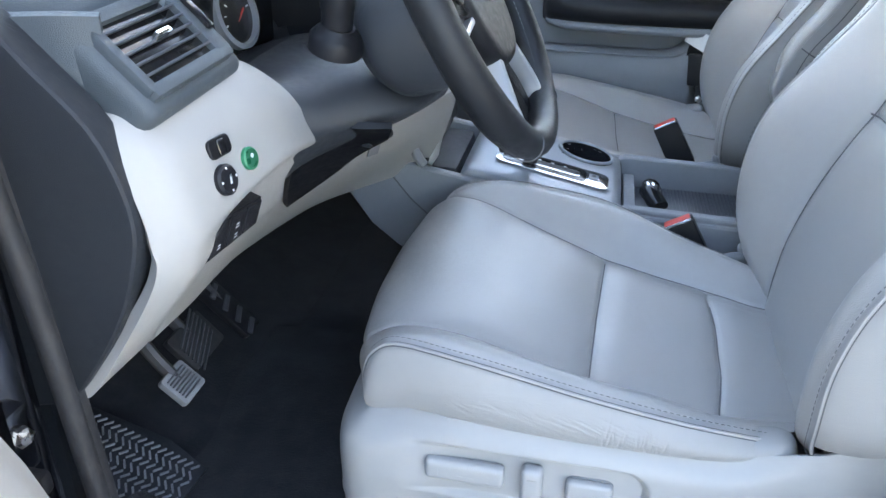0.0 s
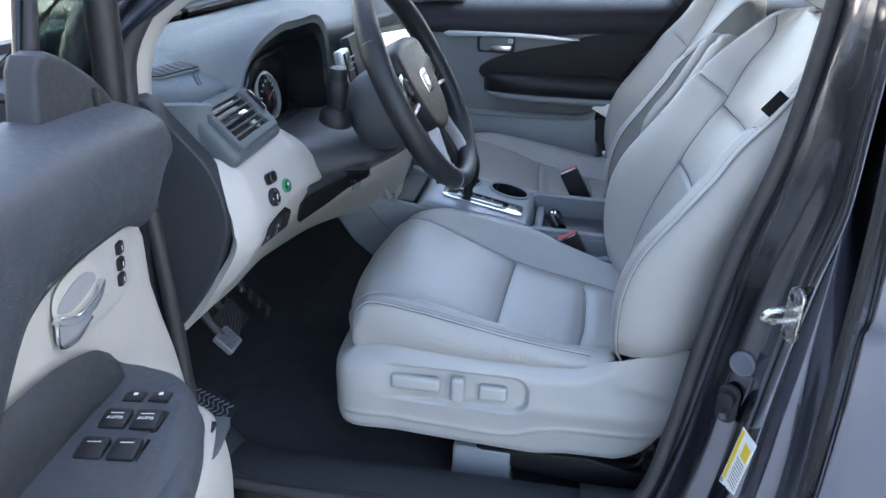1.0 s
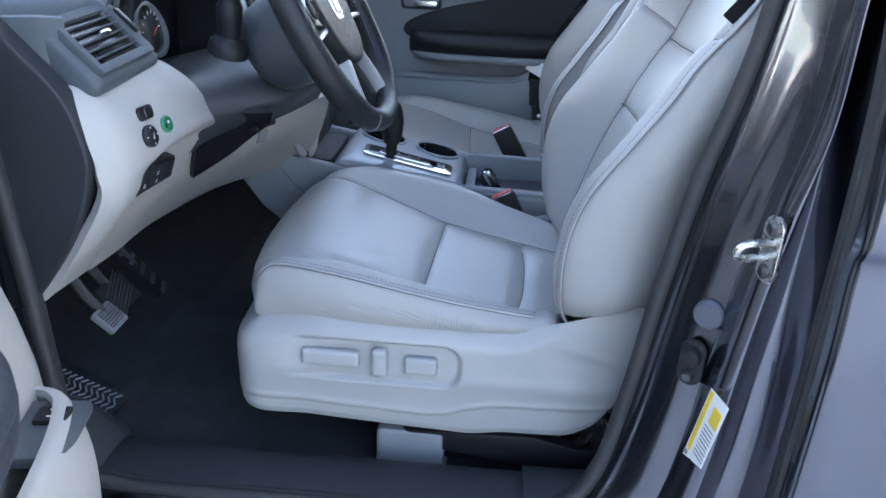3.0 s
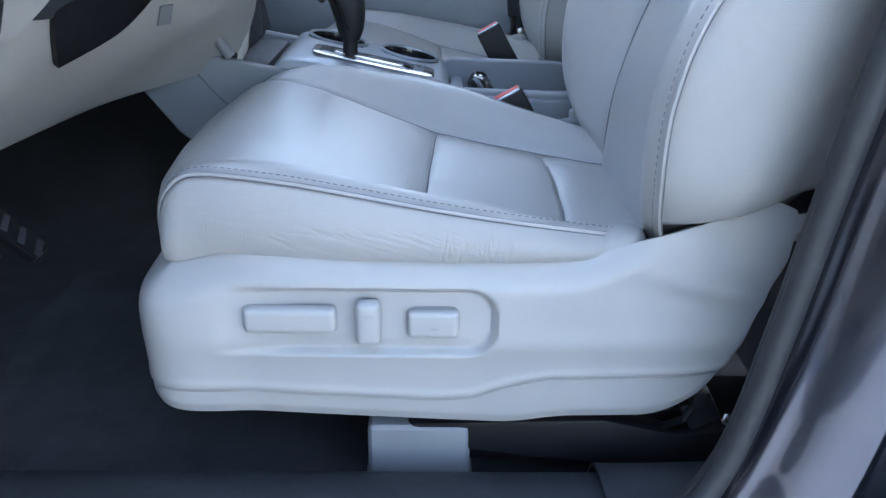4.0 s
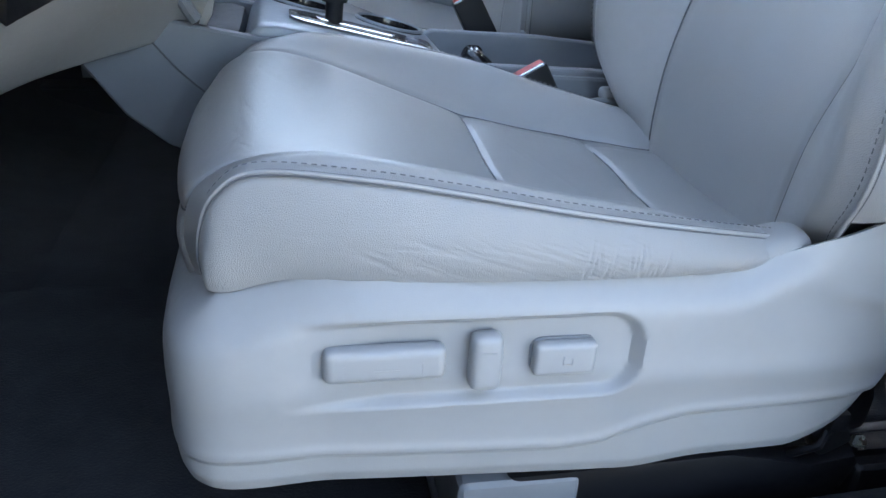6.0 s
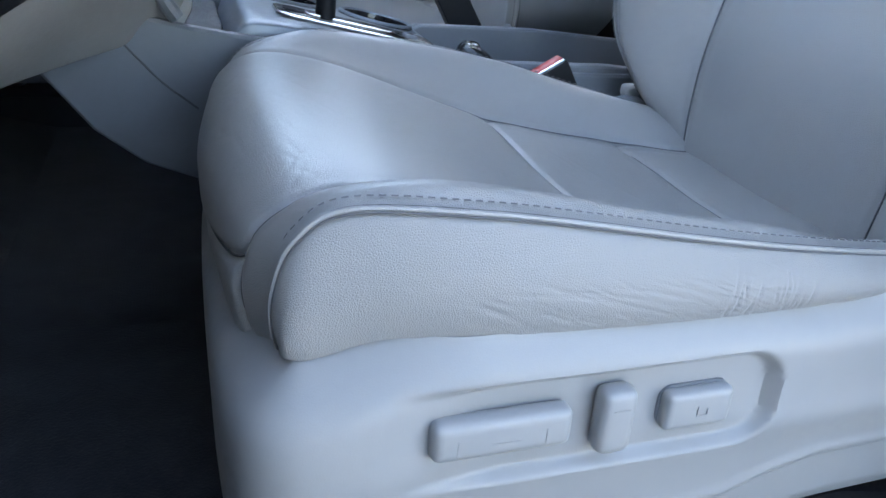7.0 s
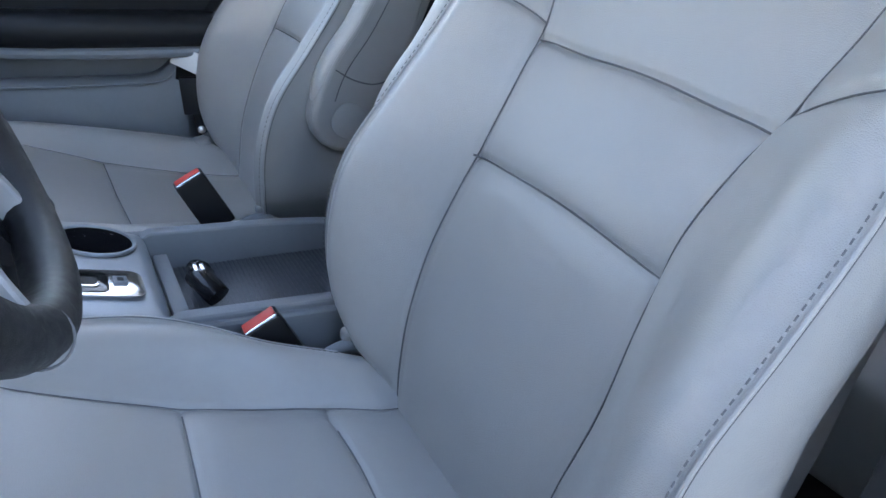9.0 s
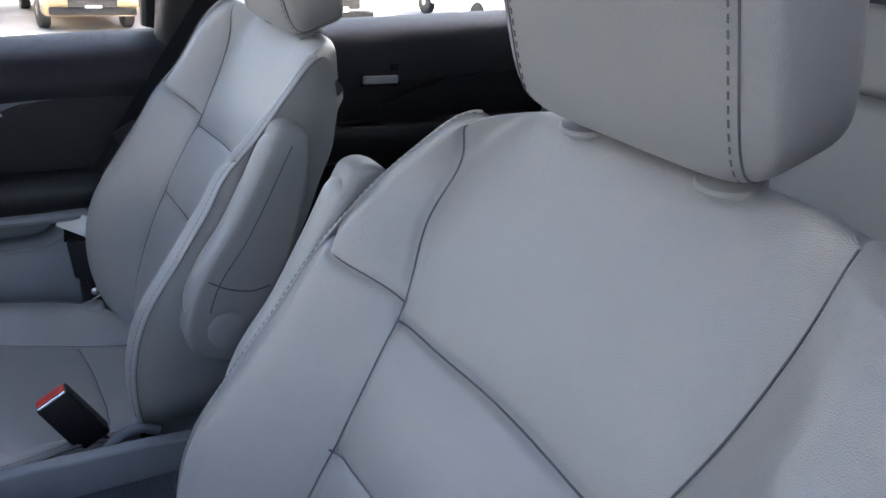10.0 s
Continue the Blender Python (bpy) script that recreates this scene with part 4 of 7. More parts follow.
    Zs = zb[:, None] + (zt - zb)[:, None] * r[None]
    tang = np.gradient(p2, axis=0)
    tang /= np.linalg.norm(tang, axis=1, keepdims=True)
    nrm = np.stack([-tang[:, 1], tang[:, 0]], 1)
    if nrm[nx // 2, 1] < 0:
        nrm = -nrm
    Xs = np.broadcast_to(xs[:, None], Zs.shape)
    onside = smooth01(Xs, -.205, -.17)
    nose = 1 - smooth01(Xs, -.225, -.12)
    rim = 1 - smooth01(Xs, -0.20, -0.10)
    inset = (0.015 + 0.024 * rim) * (1 - 0.8 * smooth01(Xs, 0.20, 0.26)) * smooth01(Zs, zt[:, None] - 0.032 - 0.02 * rim, zt[:, None] + 0.004) ** 1.5 + 0.004 * smooth01(zb[:, None] + 0.012 - Zs, 0, 0.016)
    lip = np.interp(xs, [-.23, -.102, .05, .085, .114, .157, .294, .36], [.586, .578, .571, .574, .586, .596, .599, .608])[:, None]
    inset = inset + (1 - 0.6 * nose) * (0.0042 * (1 - smooth01(Zs, lip - 0.0025, lip + 0.002)) - 0.0014 * bell(Zs - lip - 0.006, 0.005))
    inset = inset + (1 - 0.8 * nose) * (0.004 * smooth01(0.640 - Zs, -0.012, 0.05) - 0.002 * bell(Zs - 0.636, 0.014)) - 0.010 * nose * (1 - 0.6 * smooth01(Zs, 0.655, 0.70))
    # hollow for the switches: straight sides, a round rear end
    hx0, hx1, hz0, hz1 = -.150, .104, .626, .692
    qx = np.maximum(np.maximum(hx0 - Xs, Xs - (hx1 - 0.028)), 0)
    qz = np.maximum(np.abs(Zs - (hz0 + hz1) / 2) - ((hz1 - hz0) / 2 - 0.026), 0)
    q = np.hypot(qx, qz) - 0.028
    inset = inset + onside * 0.0100 * (1 - smooth01(q, -0.0065, 0.0025)) * smooth01(Xs, -.165, -.07) ** 0.8
    # soft facet where the rear end turns in
    inset = inset + 0.005 * smooth01(Xs - 0.27 + (Zs - 0.60) * 0.9, 0.0, 0.10) * smooth01(0.70 - Zs, -0.02, 0.02)
    inset = inset - 0.003 * bell(Zs - 0.705 + (Xs - 0.25) * 0.25, 0.010) * smooth01(Xs, 0.22, 0.3)
    S = world(Xs - nrm[:, :1] * inset, -(p2[:, 1:] - nrm[:, 1:] * inset), Zs)
    shield = part("side_shield", slab(S, 0.003, flip=(side < 0)), SHIELD, root, "moulded light grey plastic seat shield with switch recess")
    fy = -(0.2525 - 0.0095)

    def knob(name, x0, x1, z0, z1, depth, bev, lab):
        y = yc + side * (fy - depth / 2 + 0.001)
        return part(name, box(((x0 + x1) / 2 + dx, y, (z0 + z1) / 2 + dz), (x1 - x0, depth, z1 - z0), bev, 4), SWITCH, shield, lab)
    if driver:
        slide = knob("slide_switch", -.1310, -.0450, .6495, .6755, 0.0155, 0.008, "light grey bar-shaped seat slide switch")
        for x in (-.116, -.062):
            part("mark", box((x + dx, yc + side * (fy - 0.0146), .6605), (0.0008, 0.0006, 0.010), 0), SHIELD, slide)
        part("mark", box((-.087 + dx, yc + side * (fy - 0.0146), .6600), (0.018, 0.0006, 0.0007), 0), SHIELD, slide)
        recl = knob("recline_switch", -.0275, -.0040, .6375, .6830, 0.017, 0.009, "upright light grey recline switch")
        part("mark", box((-.0155 + dx, yc + side * (fy - 0.0162), .671), (0.011, 0.0006, 0.0008), 0), SHIELD, recl)
        lum = knob("lumbar_switch", .0205, .0685, .6440, .6715, 0.012, 0.009, "square light grey lumbar rocker switch")
        part("gap", prism(rounded(0.0505, 0.0300, 0.009, 5, 0.0445 + dx, 0.6578 + dz), yc + side * (fy - 0.0012), 0.0016 * side, "xz", 0), GREY, shield)
        for a, b, cx, cz in ((0.0008, 0.007, .0425, .658), (0.007, 0.0008, .046, .6545), (0.0008, 0.005, .0495, .657)):
            part("mark", box((cx + dx, yc + side * (fy - 0.0116), cz), (a, 0.0006, b), 0), SHIELD, lum)
    # tuck of leather at the cushion's rear corner
    part("corner_tuck", superbox((0.214 + dx, yc - side * 0.216, 0.722 + dz), (0.030, 0.024, 0.021), 0.75, [[0.95, 0.15, -0.28], [-0.15, 0.98, 0], [0.28, 0, 0.96]], 20, 28), LEATHER_SIDE, root)

    # rails and frame under the cushion
    for v in (-0.19, 0.19):
        y = yc + side * v
        part("seat_rail", merged(box((0.24 + dx, y, 0.472), (0.34, 0.032, 0.016), 0.003), box((0.22 + dx, y, 0.486), (0.30, 0.022, 0.014), 0.003)), BLACK, root)
        yo = y - side * 0.030
        part("rail_cover", prism([(0.02 + dx, 0.53), (0.05 + dx, 0.502), (0.15 + dx, 0.487), (0.275 + dx, 0.474), (0.325 + dx, 0.472), (0.340 + dx, 0.482), (0.350 + dx, 0.512), (0.345 + dx, 0.522), (0.30 + dx, 0.516), (0.22 + dx, 0.535)], yo - 0.012, 0.024, "xz", 0.004), BLACK, root, "black rail cover")
        part("rail_end_block", merged(box((0.395 + dx, y - side * 0.02, 0.478), (0.095, 0.055, 0.068), 0.010, 3), box((0.375 + dx, y - side * 0.018, 0.515), (0.06, 0.03, 0.010), 0.003)), BLACK, root)
        part("rail_bracket", merged(box((0.322 + dx, y - side * 0.022, 0.538), (0.034, 0.022, 0.034), 0.003, 2, Euler((0, radians(-28), 0)).to_matrix()), box((0.38 + dx, y - side * 0.004, 0.519), (0.085, 0.012, 0.005), 0.001)), DARKSTEEL, root, "bare steel bracket")
        part("bracket_bolt", lathe([(0.008, 0), (0.008, 0.005), (0.004, 0.007)], (0.352 + dx, y - side * 0.03, 0.528), (0, -side, 0.5), 6), STEEL, root)
        for x in (0.14, 0.24):
            part("frame_riser", box((x + dx, y, 0.56 + dz / 2), (0.05, 0.02, 0.14), 0.004), DARKSTEEL, root)
    part("frame_beam", box((0.22 + dx, yc, 0.545 + dz), (0.32, 0.40, 0.05), 0.012), BLACK, root)
    part("rail_bolt", lathe([(0.010, 0), (0.010, 0.005), (0.006, 0.007)], (0.385 + dx, yc - side * 0.19, 0.494), (0, 0, 1), 6), STEEL, root)
    part("wiring_plug", merged(box((0.315 + dx, yc - side * 0.225, 0.562), (0.018, 0.02, 0.02), 0.004), tube([(0.315 + dx, yc - side * 0.225, 0.556), (0.30 + dx, yc - side * 0.235, 0.54), (0.285 + dx, yc - side * 0.22, 0.52)], 0.004, 8)), BLACK, root)
    return root


def t_lat(n):
    return np.linspace(-1, 1, n)


build_seat(1, YC, 0.0, 0.0, "grey leather driver's seat with power switches, worn at the nose", True)
build_seat(-1, 1.646, 0.024, -0.036, "grey leather passenger seat beside the centre console", False)

# airbag tag in the seat's side seam
tag = thing("airbag_tag", (0.385, 0.606, 1.15), "black woven airbag tag sewn into the backrest's side seam", "label")
ta, tb = Vector((0.60, 0, 0.80)), Vector((0.76, -0.22, -0.60)).normalized()
tb = (tb - ta * tb.dot(ta)).normalized()
tm = basis(ta, tb, ta.cross(tb)).to_4x4()
tc_ = Vector((0.388, 0.568, 1.188)) + tb * 0.007
part("cloth", box(tc_, (0.034, 0.016, 0.0014), 0.0005, 1, tm), BELT, tag)


def build_buckle(x, y, z, group):
    """A seat-belt buckle leaning forward out of the gap beside the console."""
    root = thing("belt_buckle", (x + 0.04, y, z - 0.09), "black seat-belt buckle with a red release button", "seat belt", group)
    up = Vector((-0.50, 0, 0.866))
    fwd = Vector((-0.866, 0, -0.5))
    m = basis(-fwd, (0, 1, 0), up)
    base = Vector((x, y, z))
    part("housing", box(base - up * 0.045, (0.048, 0.027, 0.092), 0.004, 3, m, (0.96, 0.96)), BLACK, root)
    part("release_button", box(base + up * 0.0005, (0.040, 0.017, 0.007), 0.002, 2, m), RED, root, "red release button")
    part("slot_plate", box(base + up * 0.0012 - fwd * 0.0 + Vector((0, -0.0098, 0)), (0.040, 0.004, 0.004), 0.001, 1, m), CHROME, root, "bright slot edge")
    part("stalk", box(base - up * 0.115, (0.028, 0.006, 0.06), 0.002, 2, m), DARKSTEEL, root)
    return root


build_buckle(0.150, 1.083, 0.754, "belt buckles")
build_buckle(0.143, 1.446, 0.788, "belt buckles")

# ---- dashboard ----
dash = thing("dashboard", (-.55, YMID, .90), "charcoal and pale two-tone dashboard with slate padded top", "dashboard")
# padded top running across, falling to a rear edge
pad_sec = []
for y, xe, ze, zt in ((.515, -.500, 1.128, 1.140), (.56, -.450, 1.142, 1.152), (.63, -.422, 1.150, 1.158), (.72, -.425, 1.160, 1.166), (.80, -.470, 1.168, 1.172), (1.15, -.470, 1.165, 1.170), (1.30, -.440, 1.150, 1.160), (1.60, -.40, 1.140, 1.155), (1.92, -.39, 1.125, 1.14), (1.99, -.42, 1.10, 1.12)):
    pad_sec.append([(-.80, y, 1.140), (-.70, y, zt - .006), (-.60, y, zt), (-.52, y, zt), (xe, y, ze), (xe + .018, y, ze - .022), (xe + .006, y, ze - .06)])
part("top_pad", slab(loft(pad_sec, 60, 90), 0.012, flip=True), SLATE, dash, "slate soft pad with a stitched edge")
PAD = loft(pad_sec, 60, 90).reshape(-1, 3)


def pad_z(x, y):
    return float(PAD[np.argsort((PAD[:, 0] - x) ** 2 + (PAD[:, 1] - y) ** 2)[:4], 2].mean())


for o in (0.0, .006):
    run = even([(-.405 - o, .572), (-.432 - o, .598), (-.465 - o, .650), (-.500 - o, .715), (-.520 - o, .80), (-.53 - o, .95)], 60)
    part("pad_seam", tube([(x, y, pad_z(x, y) + .0006) for x, y in run], .0012, 6), DASH, dash)
# side pod at the driver's end with its stitched fold
pod = loft([[(-.52, .500, z), (-.470, .502, z), (-.415, .512, z + .002), (-.385, .528, z)] for z in (1.135, 1.10, 1.06, 1.03)], 24, 16)
part("end_pod", slab(pod, 0.02), SLATE, dash)
# side vent: frame, slats, tab
vc, vn = Vector((-.372, .590, 1.104)), Vector((.70, -.08, .71)).normalized()
vu = (Vector((-.70, .0, .70)) - vn * vn.dot(Vector((-.70, .0, .70)))).normalized()
vx = vu.cross(vn)
mv = Matrix.Translation(vc) @ basis(vx, vu, vn).to_4x4() @ Matrix.Diagonal((.92, .90, 1, 1))


def at_vent(bm):
    bm.transform(mv)
    return bm


part("vent_pod", at_vent(box((.004, -.002, -.042), (.172, .118, .078), .016, 4)), SLATE, dash, "slate corner pod round the side vent")
vent = part("side_vent", at_vent(merged(*[box((cx, cy, 0), (sx_, sy_, .014), .004) for cx, cy, sx_, sy_ in ((0, .041, .140, .014), (0, -.041, .140, .014), (-.066, 0, .012, .084), (.060, 0, .024, .084))])), SLATE, dash, "slate framed air vent")
part("duct", at_vent(box((-.006, 0, -.0020), (.116, .072, .004), .001)), GLOSS, vent)
for k in range(5):
    part("slat", at_vent(box((-.006, -.025 + .0125 * k, .002), (.114, .0030, .010), .0008, 1, Euler((radians(18), 0, 0)).to_matrix())), TAMBOUR, vent)
for k in range(4):
    part("vane", at_vent(box((-.043 + .025 * k, 0, -.006), (.0018, .062, .012), .0005, 1)), BLACK, vent)
part("tab", at_vent(box((-.004, .001, .009), (.024, .007, .010), .003)), CHROME, vent, "bright vent tab")
part("thumb_wheel", at_vent(box((.060, .006, .012), (.008, .045, .006), .003)), GLOSS, vent)
# defroster outlet in the top
dv = thing("demister_vent", (-.472, .626, 1.158), "slate demister outlet with dark slats on the dash top", "air vent")
ring = prism(rounded(.052, .105, .022, 6), -.008, .0095, "xy", .002)
gx = (pad_z(-.475, .632) - pad_z(-.525, .632)) / .05
gy_ = (pad_z(-.498, .662) - pad_z(-.498, .602)) / .06
dn_ = Vector((-gx, -gy_, 1)).normalized()
dl_ = Vector((math.sin(radians(24)), math.cos(radians(24)), 0))
dl_ = (dl_ - dn_ * dl_.dot(dn_)).normalized()
md = Matrix.Translation(Vector((-.498, .632, pad_z(-.498, .632))) + dn_ * .0025) @ basis(dl_.cross(dn_), dl_, dn_).to_4x4()
ring.transform(md)
part("frame", ring, SLATE, dv)
inn = prism(rounded(.040, .092, .013, 5), .0015, .0018, "xy", 0)
inn.transform(md)
part("opening", inn, BLACK, dv)
for k in range(6):
    s = box((0, -.032 + .0128 * k, .0040), (.038, .0020, .002), .0006, 1)
    s.transform(md)
    part("slat", s, SLATE, dv)

# dark end cap facing the doorway
cap_line = even([(-.515, 1.150), (-.465, 1.150), (-.420, 1.105), (-.374, 1.052), (-.354, .985), (-.363, .930), (-.388, .872), (-.420, .822), (-.456, .778), (-.495, .765)], 40)
part("end_cap", prism([tuple(p) for p in cap_line] + [(-.52, .78), (-.52, 1.14)], .478, .034, "xz", .006, 3), DASH, dash, "charcoal end cap of the dash")

# pale lower panel with its bulge, in front of the driver's knees
low = []
for y, dxx, zt in ((.488, -.030, 1.058), (.508, -.010, 1.060), (.530, 0.0, 1.062), (.58, .006, 1.066), (.63, .012, 1.070), (.675, .018, 1.070), (.720, .016, 1.056)):
    bot = np.interp(y, [.5, .587, .70, .775], [.783, .774, .760, .752])
    bx = np.interp(y, [.5, .587, .70, .775], [-.437, -.440, -.445, -.447])
    nt_ = float(smooth01(y, .53, .64))
    low.append([(-.392 + dxx, y, zt), (-.366 + dxx, y, zt - .006), (-.336 + dxx, y, zt - .035), (-.322 + dxx, y, zt - .075), (-.318 + dxx, y, zt - .105), (-.322 - .016 * nt_ + dxx * .8, y, zt - .125), (-.334 - .018 * nt_ + dxx * .8, y, zt - .155), (.5 * (-.345 - .010 * nt_ + dxx * .8 + bx) + .012 * (1 - nt_) - .004, y, .5 * (zt - .155 + bot)), (bx, y, bot), (bx - .02, y, bot - .006)])
LP = loft(low, 70, 60)
LP[..., 1] += 0.60 * np.clip(1.05 - LP[..., 2], 0, .10) * smooth01(LP[..., 1], .62, .71)
LP[..., 0] -= 0.07 * smooth01(.900 - LP[..., 2], 0, .09) * smooth01(LP[..., 1], .585, .64)
LP[..., 1] -= .090 * smooth01(.945 - LP[..., 2], 0, .06) * smooth01(LP[..., 1], .62, .76)

lowp = part("lower_panel", slab(LP, 0.012, flip=True), BEIGE, dash, "pale moulded lower dash panel with switches")
knee = []
for y, xx, zz in ((.60, -.385, .905), (.70, -.368, .915), (.78, -.350, .925), (.865, -.330, .930), (1.0, -.245, .930), (1.07, -.212, .930), (1.13, -.205, .925), (1.15, -.212, .915)):
    bot = np.interp(y, [.60, .70, .80, .92, 1.0, 1.075, 1.12, 1.15], [.768, .752, .742, .737, .749, .763, .772, .782])
    bx = np.interp(y, [.60, .70, .80, .92, 1.0, 1.075, 1.12, 1.15], [-.445, -.455, -.465, -.458, -.415, -.345, -.288, -.256])
    knee.append([(xx - .06, y, zz + .004), (xx - .012, y, zz), (xx, y, zz - .010), (.8 * xx + .2 * bx + .004, y, .65 * zz + .35 * bot), (.5 * (xx + bx) + .006, y, .4 * zz + .6 * bot), (.2 * xx + .8 * bx + .003, y, .15 * zz + .85 * bot), (bx, y, bot), (bx - .03, y, bot + .004)])
part("knee_panel", slab(loft(knee, 60, 60), 0.010, flip=True), BEIGE, dash, "pale knee bolster under the steering column")
part("knee_end", prism([(-.218, .915), (-.222, .87), (-.235, .80), (-.260, .757), (-.40, .745), (-.42, .928)], 1.146, .010, "xz", .003), BEIGE, dash)
# black box set into the gap to stand for its shadow
part("bin_shadow_gap", box((-.385, .795, .925), (.05, .03, .09), .01), BLACK, dash)
kn = Vector((.795, -.478, -.376)).normalized()
kh = Vector((0, 0, 1)).cross(kn).normalized()
part("knee_badge", box(Vector((-.2890, .958, .879)) + kn * .0015, (.0025, .020, .026), .0005, 1, basis(kn, kh, kn.cross(kh))), GREY, dash)

# switches in the pale panel


def on_panel(y, z):
    """A point of the pale panel's bulge."""
    zt = np.interp(y, [.53, .58, .63, .675], [1.062, 1.066, 1.070, 1.070])
    dxx = np.interp(y, [.53, .58, .63, .675], [0, .006, .012, .018])
    x = np.interp(zt - z, [.006, .035, .075, .105, .125, .155], [-.366, -.336, -.322, -.318, -.338, -.352])
    return Vector((x + dxx, y, z))


def panel_m(y, z, tilt=0.0):
    n_ = Vector((.96, -.14, .26 if z > .95 else -.10)).normalized()
    u_ = Vector((0, 0, 1))
    x_ = u_.cross(n_).normalized()
    return Matrix.Translation(on_panel(y, z) + n_ * .001) @ basis(x_, n_.cross(x_), n_).to_4x4()


def disc(y, z, prof, mat, name, parent, label=""):
    b = lathe(prof, (0, 0, 0), (0, 0, 1), 30)
    b.transform(panel_m(y, z))
    return part(name, b, mat, parent, label)


def plate(y, z, outline, depth, mat, name, parent, label="", base=0.0):
    b = prism(outline, base, depth, "xy", .0006, 1)
    b.transform(panel_m(y, z))
    return part(name, b, mat, parent, label)


dim = plate(.577, 1.014, rounded(.032, .018, .006), .004, BLACK, "dimmer_switch", lowp, "black dimmer rocker")
plate(.577, 1.014, rounded(.010, .014, .002), .006, GLOSS, "roller", dim)
mir = disc(.569, .986, [(.0145, -.002), (.0145, .004), (.012, .006), (.003, .0065)], BLACK, "mirror_knob", lowp, "round black mirror control")
for a in range(4):
    plate(.569, .986, [(.0105 * math.cos(a * 1.571) + s * .0012, .0105 * math.sin(a * 1.571) + t_ * .0012) for s, t_ in ((1, 1), (-1, 1), (-1, -1), (1, -1))], .0004, MARK, "mark", mir, "", .0058)
plate(.569, .986, [(-.001, -.004), (.001, -.004), (.001, .004), (.004, .004), (.004, .0015), (.001, .0015)][::-1], .0004, MARK, "mark", mir, "", .0066)
grn = disc(.612, .991, [(.0112, -.002), (.0112, .003), (.0098, .0042), (.0094, .0032), (.001, .0030)], GREEN, "eco_button", lowp, "round green-ringed push button")
disc(.612, .991, [(.0092, .003), (.0090, .0042), (.001, .0044)], material("dark_green_cap", (.01, .10, .05), .3, var=.03), "cap", grn)
plate(.612, .9935, [(.0026 * math.cos(a), .0024 * math.sin(a)) for a in np.linspace(0, 5.0, 9)], .0004, MARK, "leaf_mark", grn, "", .0046)
tm_ = panel_m(.612, .9865) @ Matrix.Translation((0, 0, .0046))
text("lettering", "ECON", .0042, tm_, MARK, grn)
# switch bank with a slanting lower edge
bn_ = Vector((.10, .995, 0)).cross(Vector((.30, -.03, .95))).normalized()
bank_m = Matrix.Translation(Vector((-.3335, .592, .929)) + bn_ * .008) @ basis((.0999, .995, 0), bn_.cross(Vector((.0999, .995, 0))), bn_).to_4x4() @ Matrix.Diagonal((1.05, 1.2, 1, 1))


def bank(name, outline, z0, depth, mat, parent, label=""):
    b = prism(outline, z0, depth, "xy", .0008, 1)
    b.transform(bank_m)
    return part(name, b, mat, parent, label)


bk = bank("switch_bank", [(-.056, -.016), (-.046, .000), (-.034, .014), (-.020, .020), (.048, .011), (.046, -.016)], -.020, .022, BLACK, lowp, "black four-way switch bank")
bank("switch", [(-.042, -.013), (-.014, -.013), (-.014, .0175), (-.022, .0180), (-.034, .010)], .002, .0025, BLACK, bk)
bank("switch", [(-.012, -.0135), (.016, -.0135), (.016, .0135), (-.012, .0172)], .002, .0025, BLACK, bk)
bank("switch", [(.018, -.0137), (.044, -.0140), (.0455, .0095), (.018, .0132)], .002, .0025, BLACK, bk)
for cx, cy in ((.002, .004), (.002, -.006), (-.028, -.004)):
    bank("mark", [(cx - .003, cy - .003), (cx + .003, cy - .003), (cx + .003, cy - .0018), (cx - .003, cy - .0018)], .0046, .0003, MARK, bk)
    bank("mark", [(cx - .0025, cy), (cx + .0025, cy), (cx + .0025, cy + .0012), (cx - .0025, cy + .0012)], .0046, .0003, MARK, bk)

# instrument binnacle: hood, dark bowl and dial
hood = loft([[(-.390, y0, z0) for y0, z0 in ((.632, 1.080), (.648, 1.125), (.700, 1.172), (.82, 1.194), (.92, 1.192), (1.03, 1.186), (1.085, 1.15), (1.105, 1.08))],
             [(-.43, y0, z0) for y0, z0 in ((.628, 1.085), (.645, 1.135), (.697, 1.182), (.82, 1.202), (.92, 1.202), (1.03, 1.195), (1.09, 1.155), (1.11, 1.08))],
             [(-.54, y0, z0) for y0, z0 in ((.66, 1.07), (.68, 1.12), (.725, 1.158), (.82, 1.175), (.92, 1.178), (1.03, 1.172), (1.09, 1.14), (1.11, 1.08))]], 60, 24)
binn = part("binnacle_hood", slab(hood, 0.016), SLATE, dash, "slate hood over the instruments")
bowl = loft([[(-.394, y0, z0) for y0, z0 in ((.642, 1.00), (.654, 1.095), (.706, 1.158), (.84, 1.172), (.95, 1.175), (1.03, 1.165), (1.08, 1.11), (1.095, 1.00))],
             [(-.44, y0, z0) for y0, z0 in ((.695, 1.01), (.705, 1.08), (.75, 1.130), (.85, 1.150), (.95, 1.150), (1.02, 1.140), (1.07, 1.09), (1.085, 1.01))],
             [(-.47, y0, z0) for y0, z0 in ((.75, 1.01), (.76, 1.07), (.79, 1.11), (.86, 1.125), (.94, 1.125), (1.01, 1.115), (1.05, 1.07), (1.065, 1.01))]], 40, 20)
part("bowl", grid(bowl), BLACK, binn)
part("face", box((-.462, .89, 1.065), (.008, .30, .13), .004), GLOSS, binn)
dial = part("dial", lathe([(.046, 0), (.046, .010), (.040, .012), (.039, .004), (.001, .004)], (-.456, .905, 1.062), (.96, -.1, .27), 40), SATIN, binn, "round dial with a satin rim")
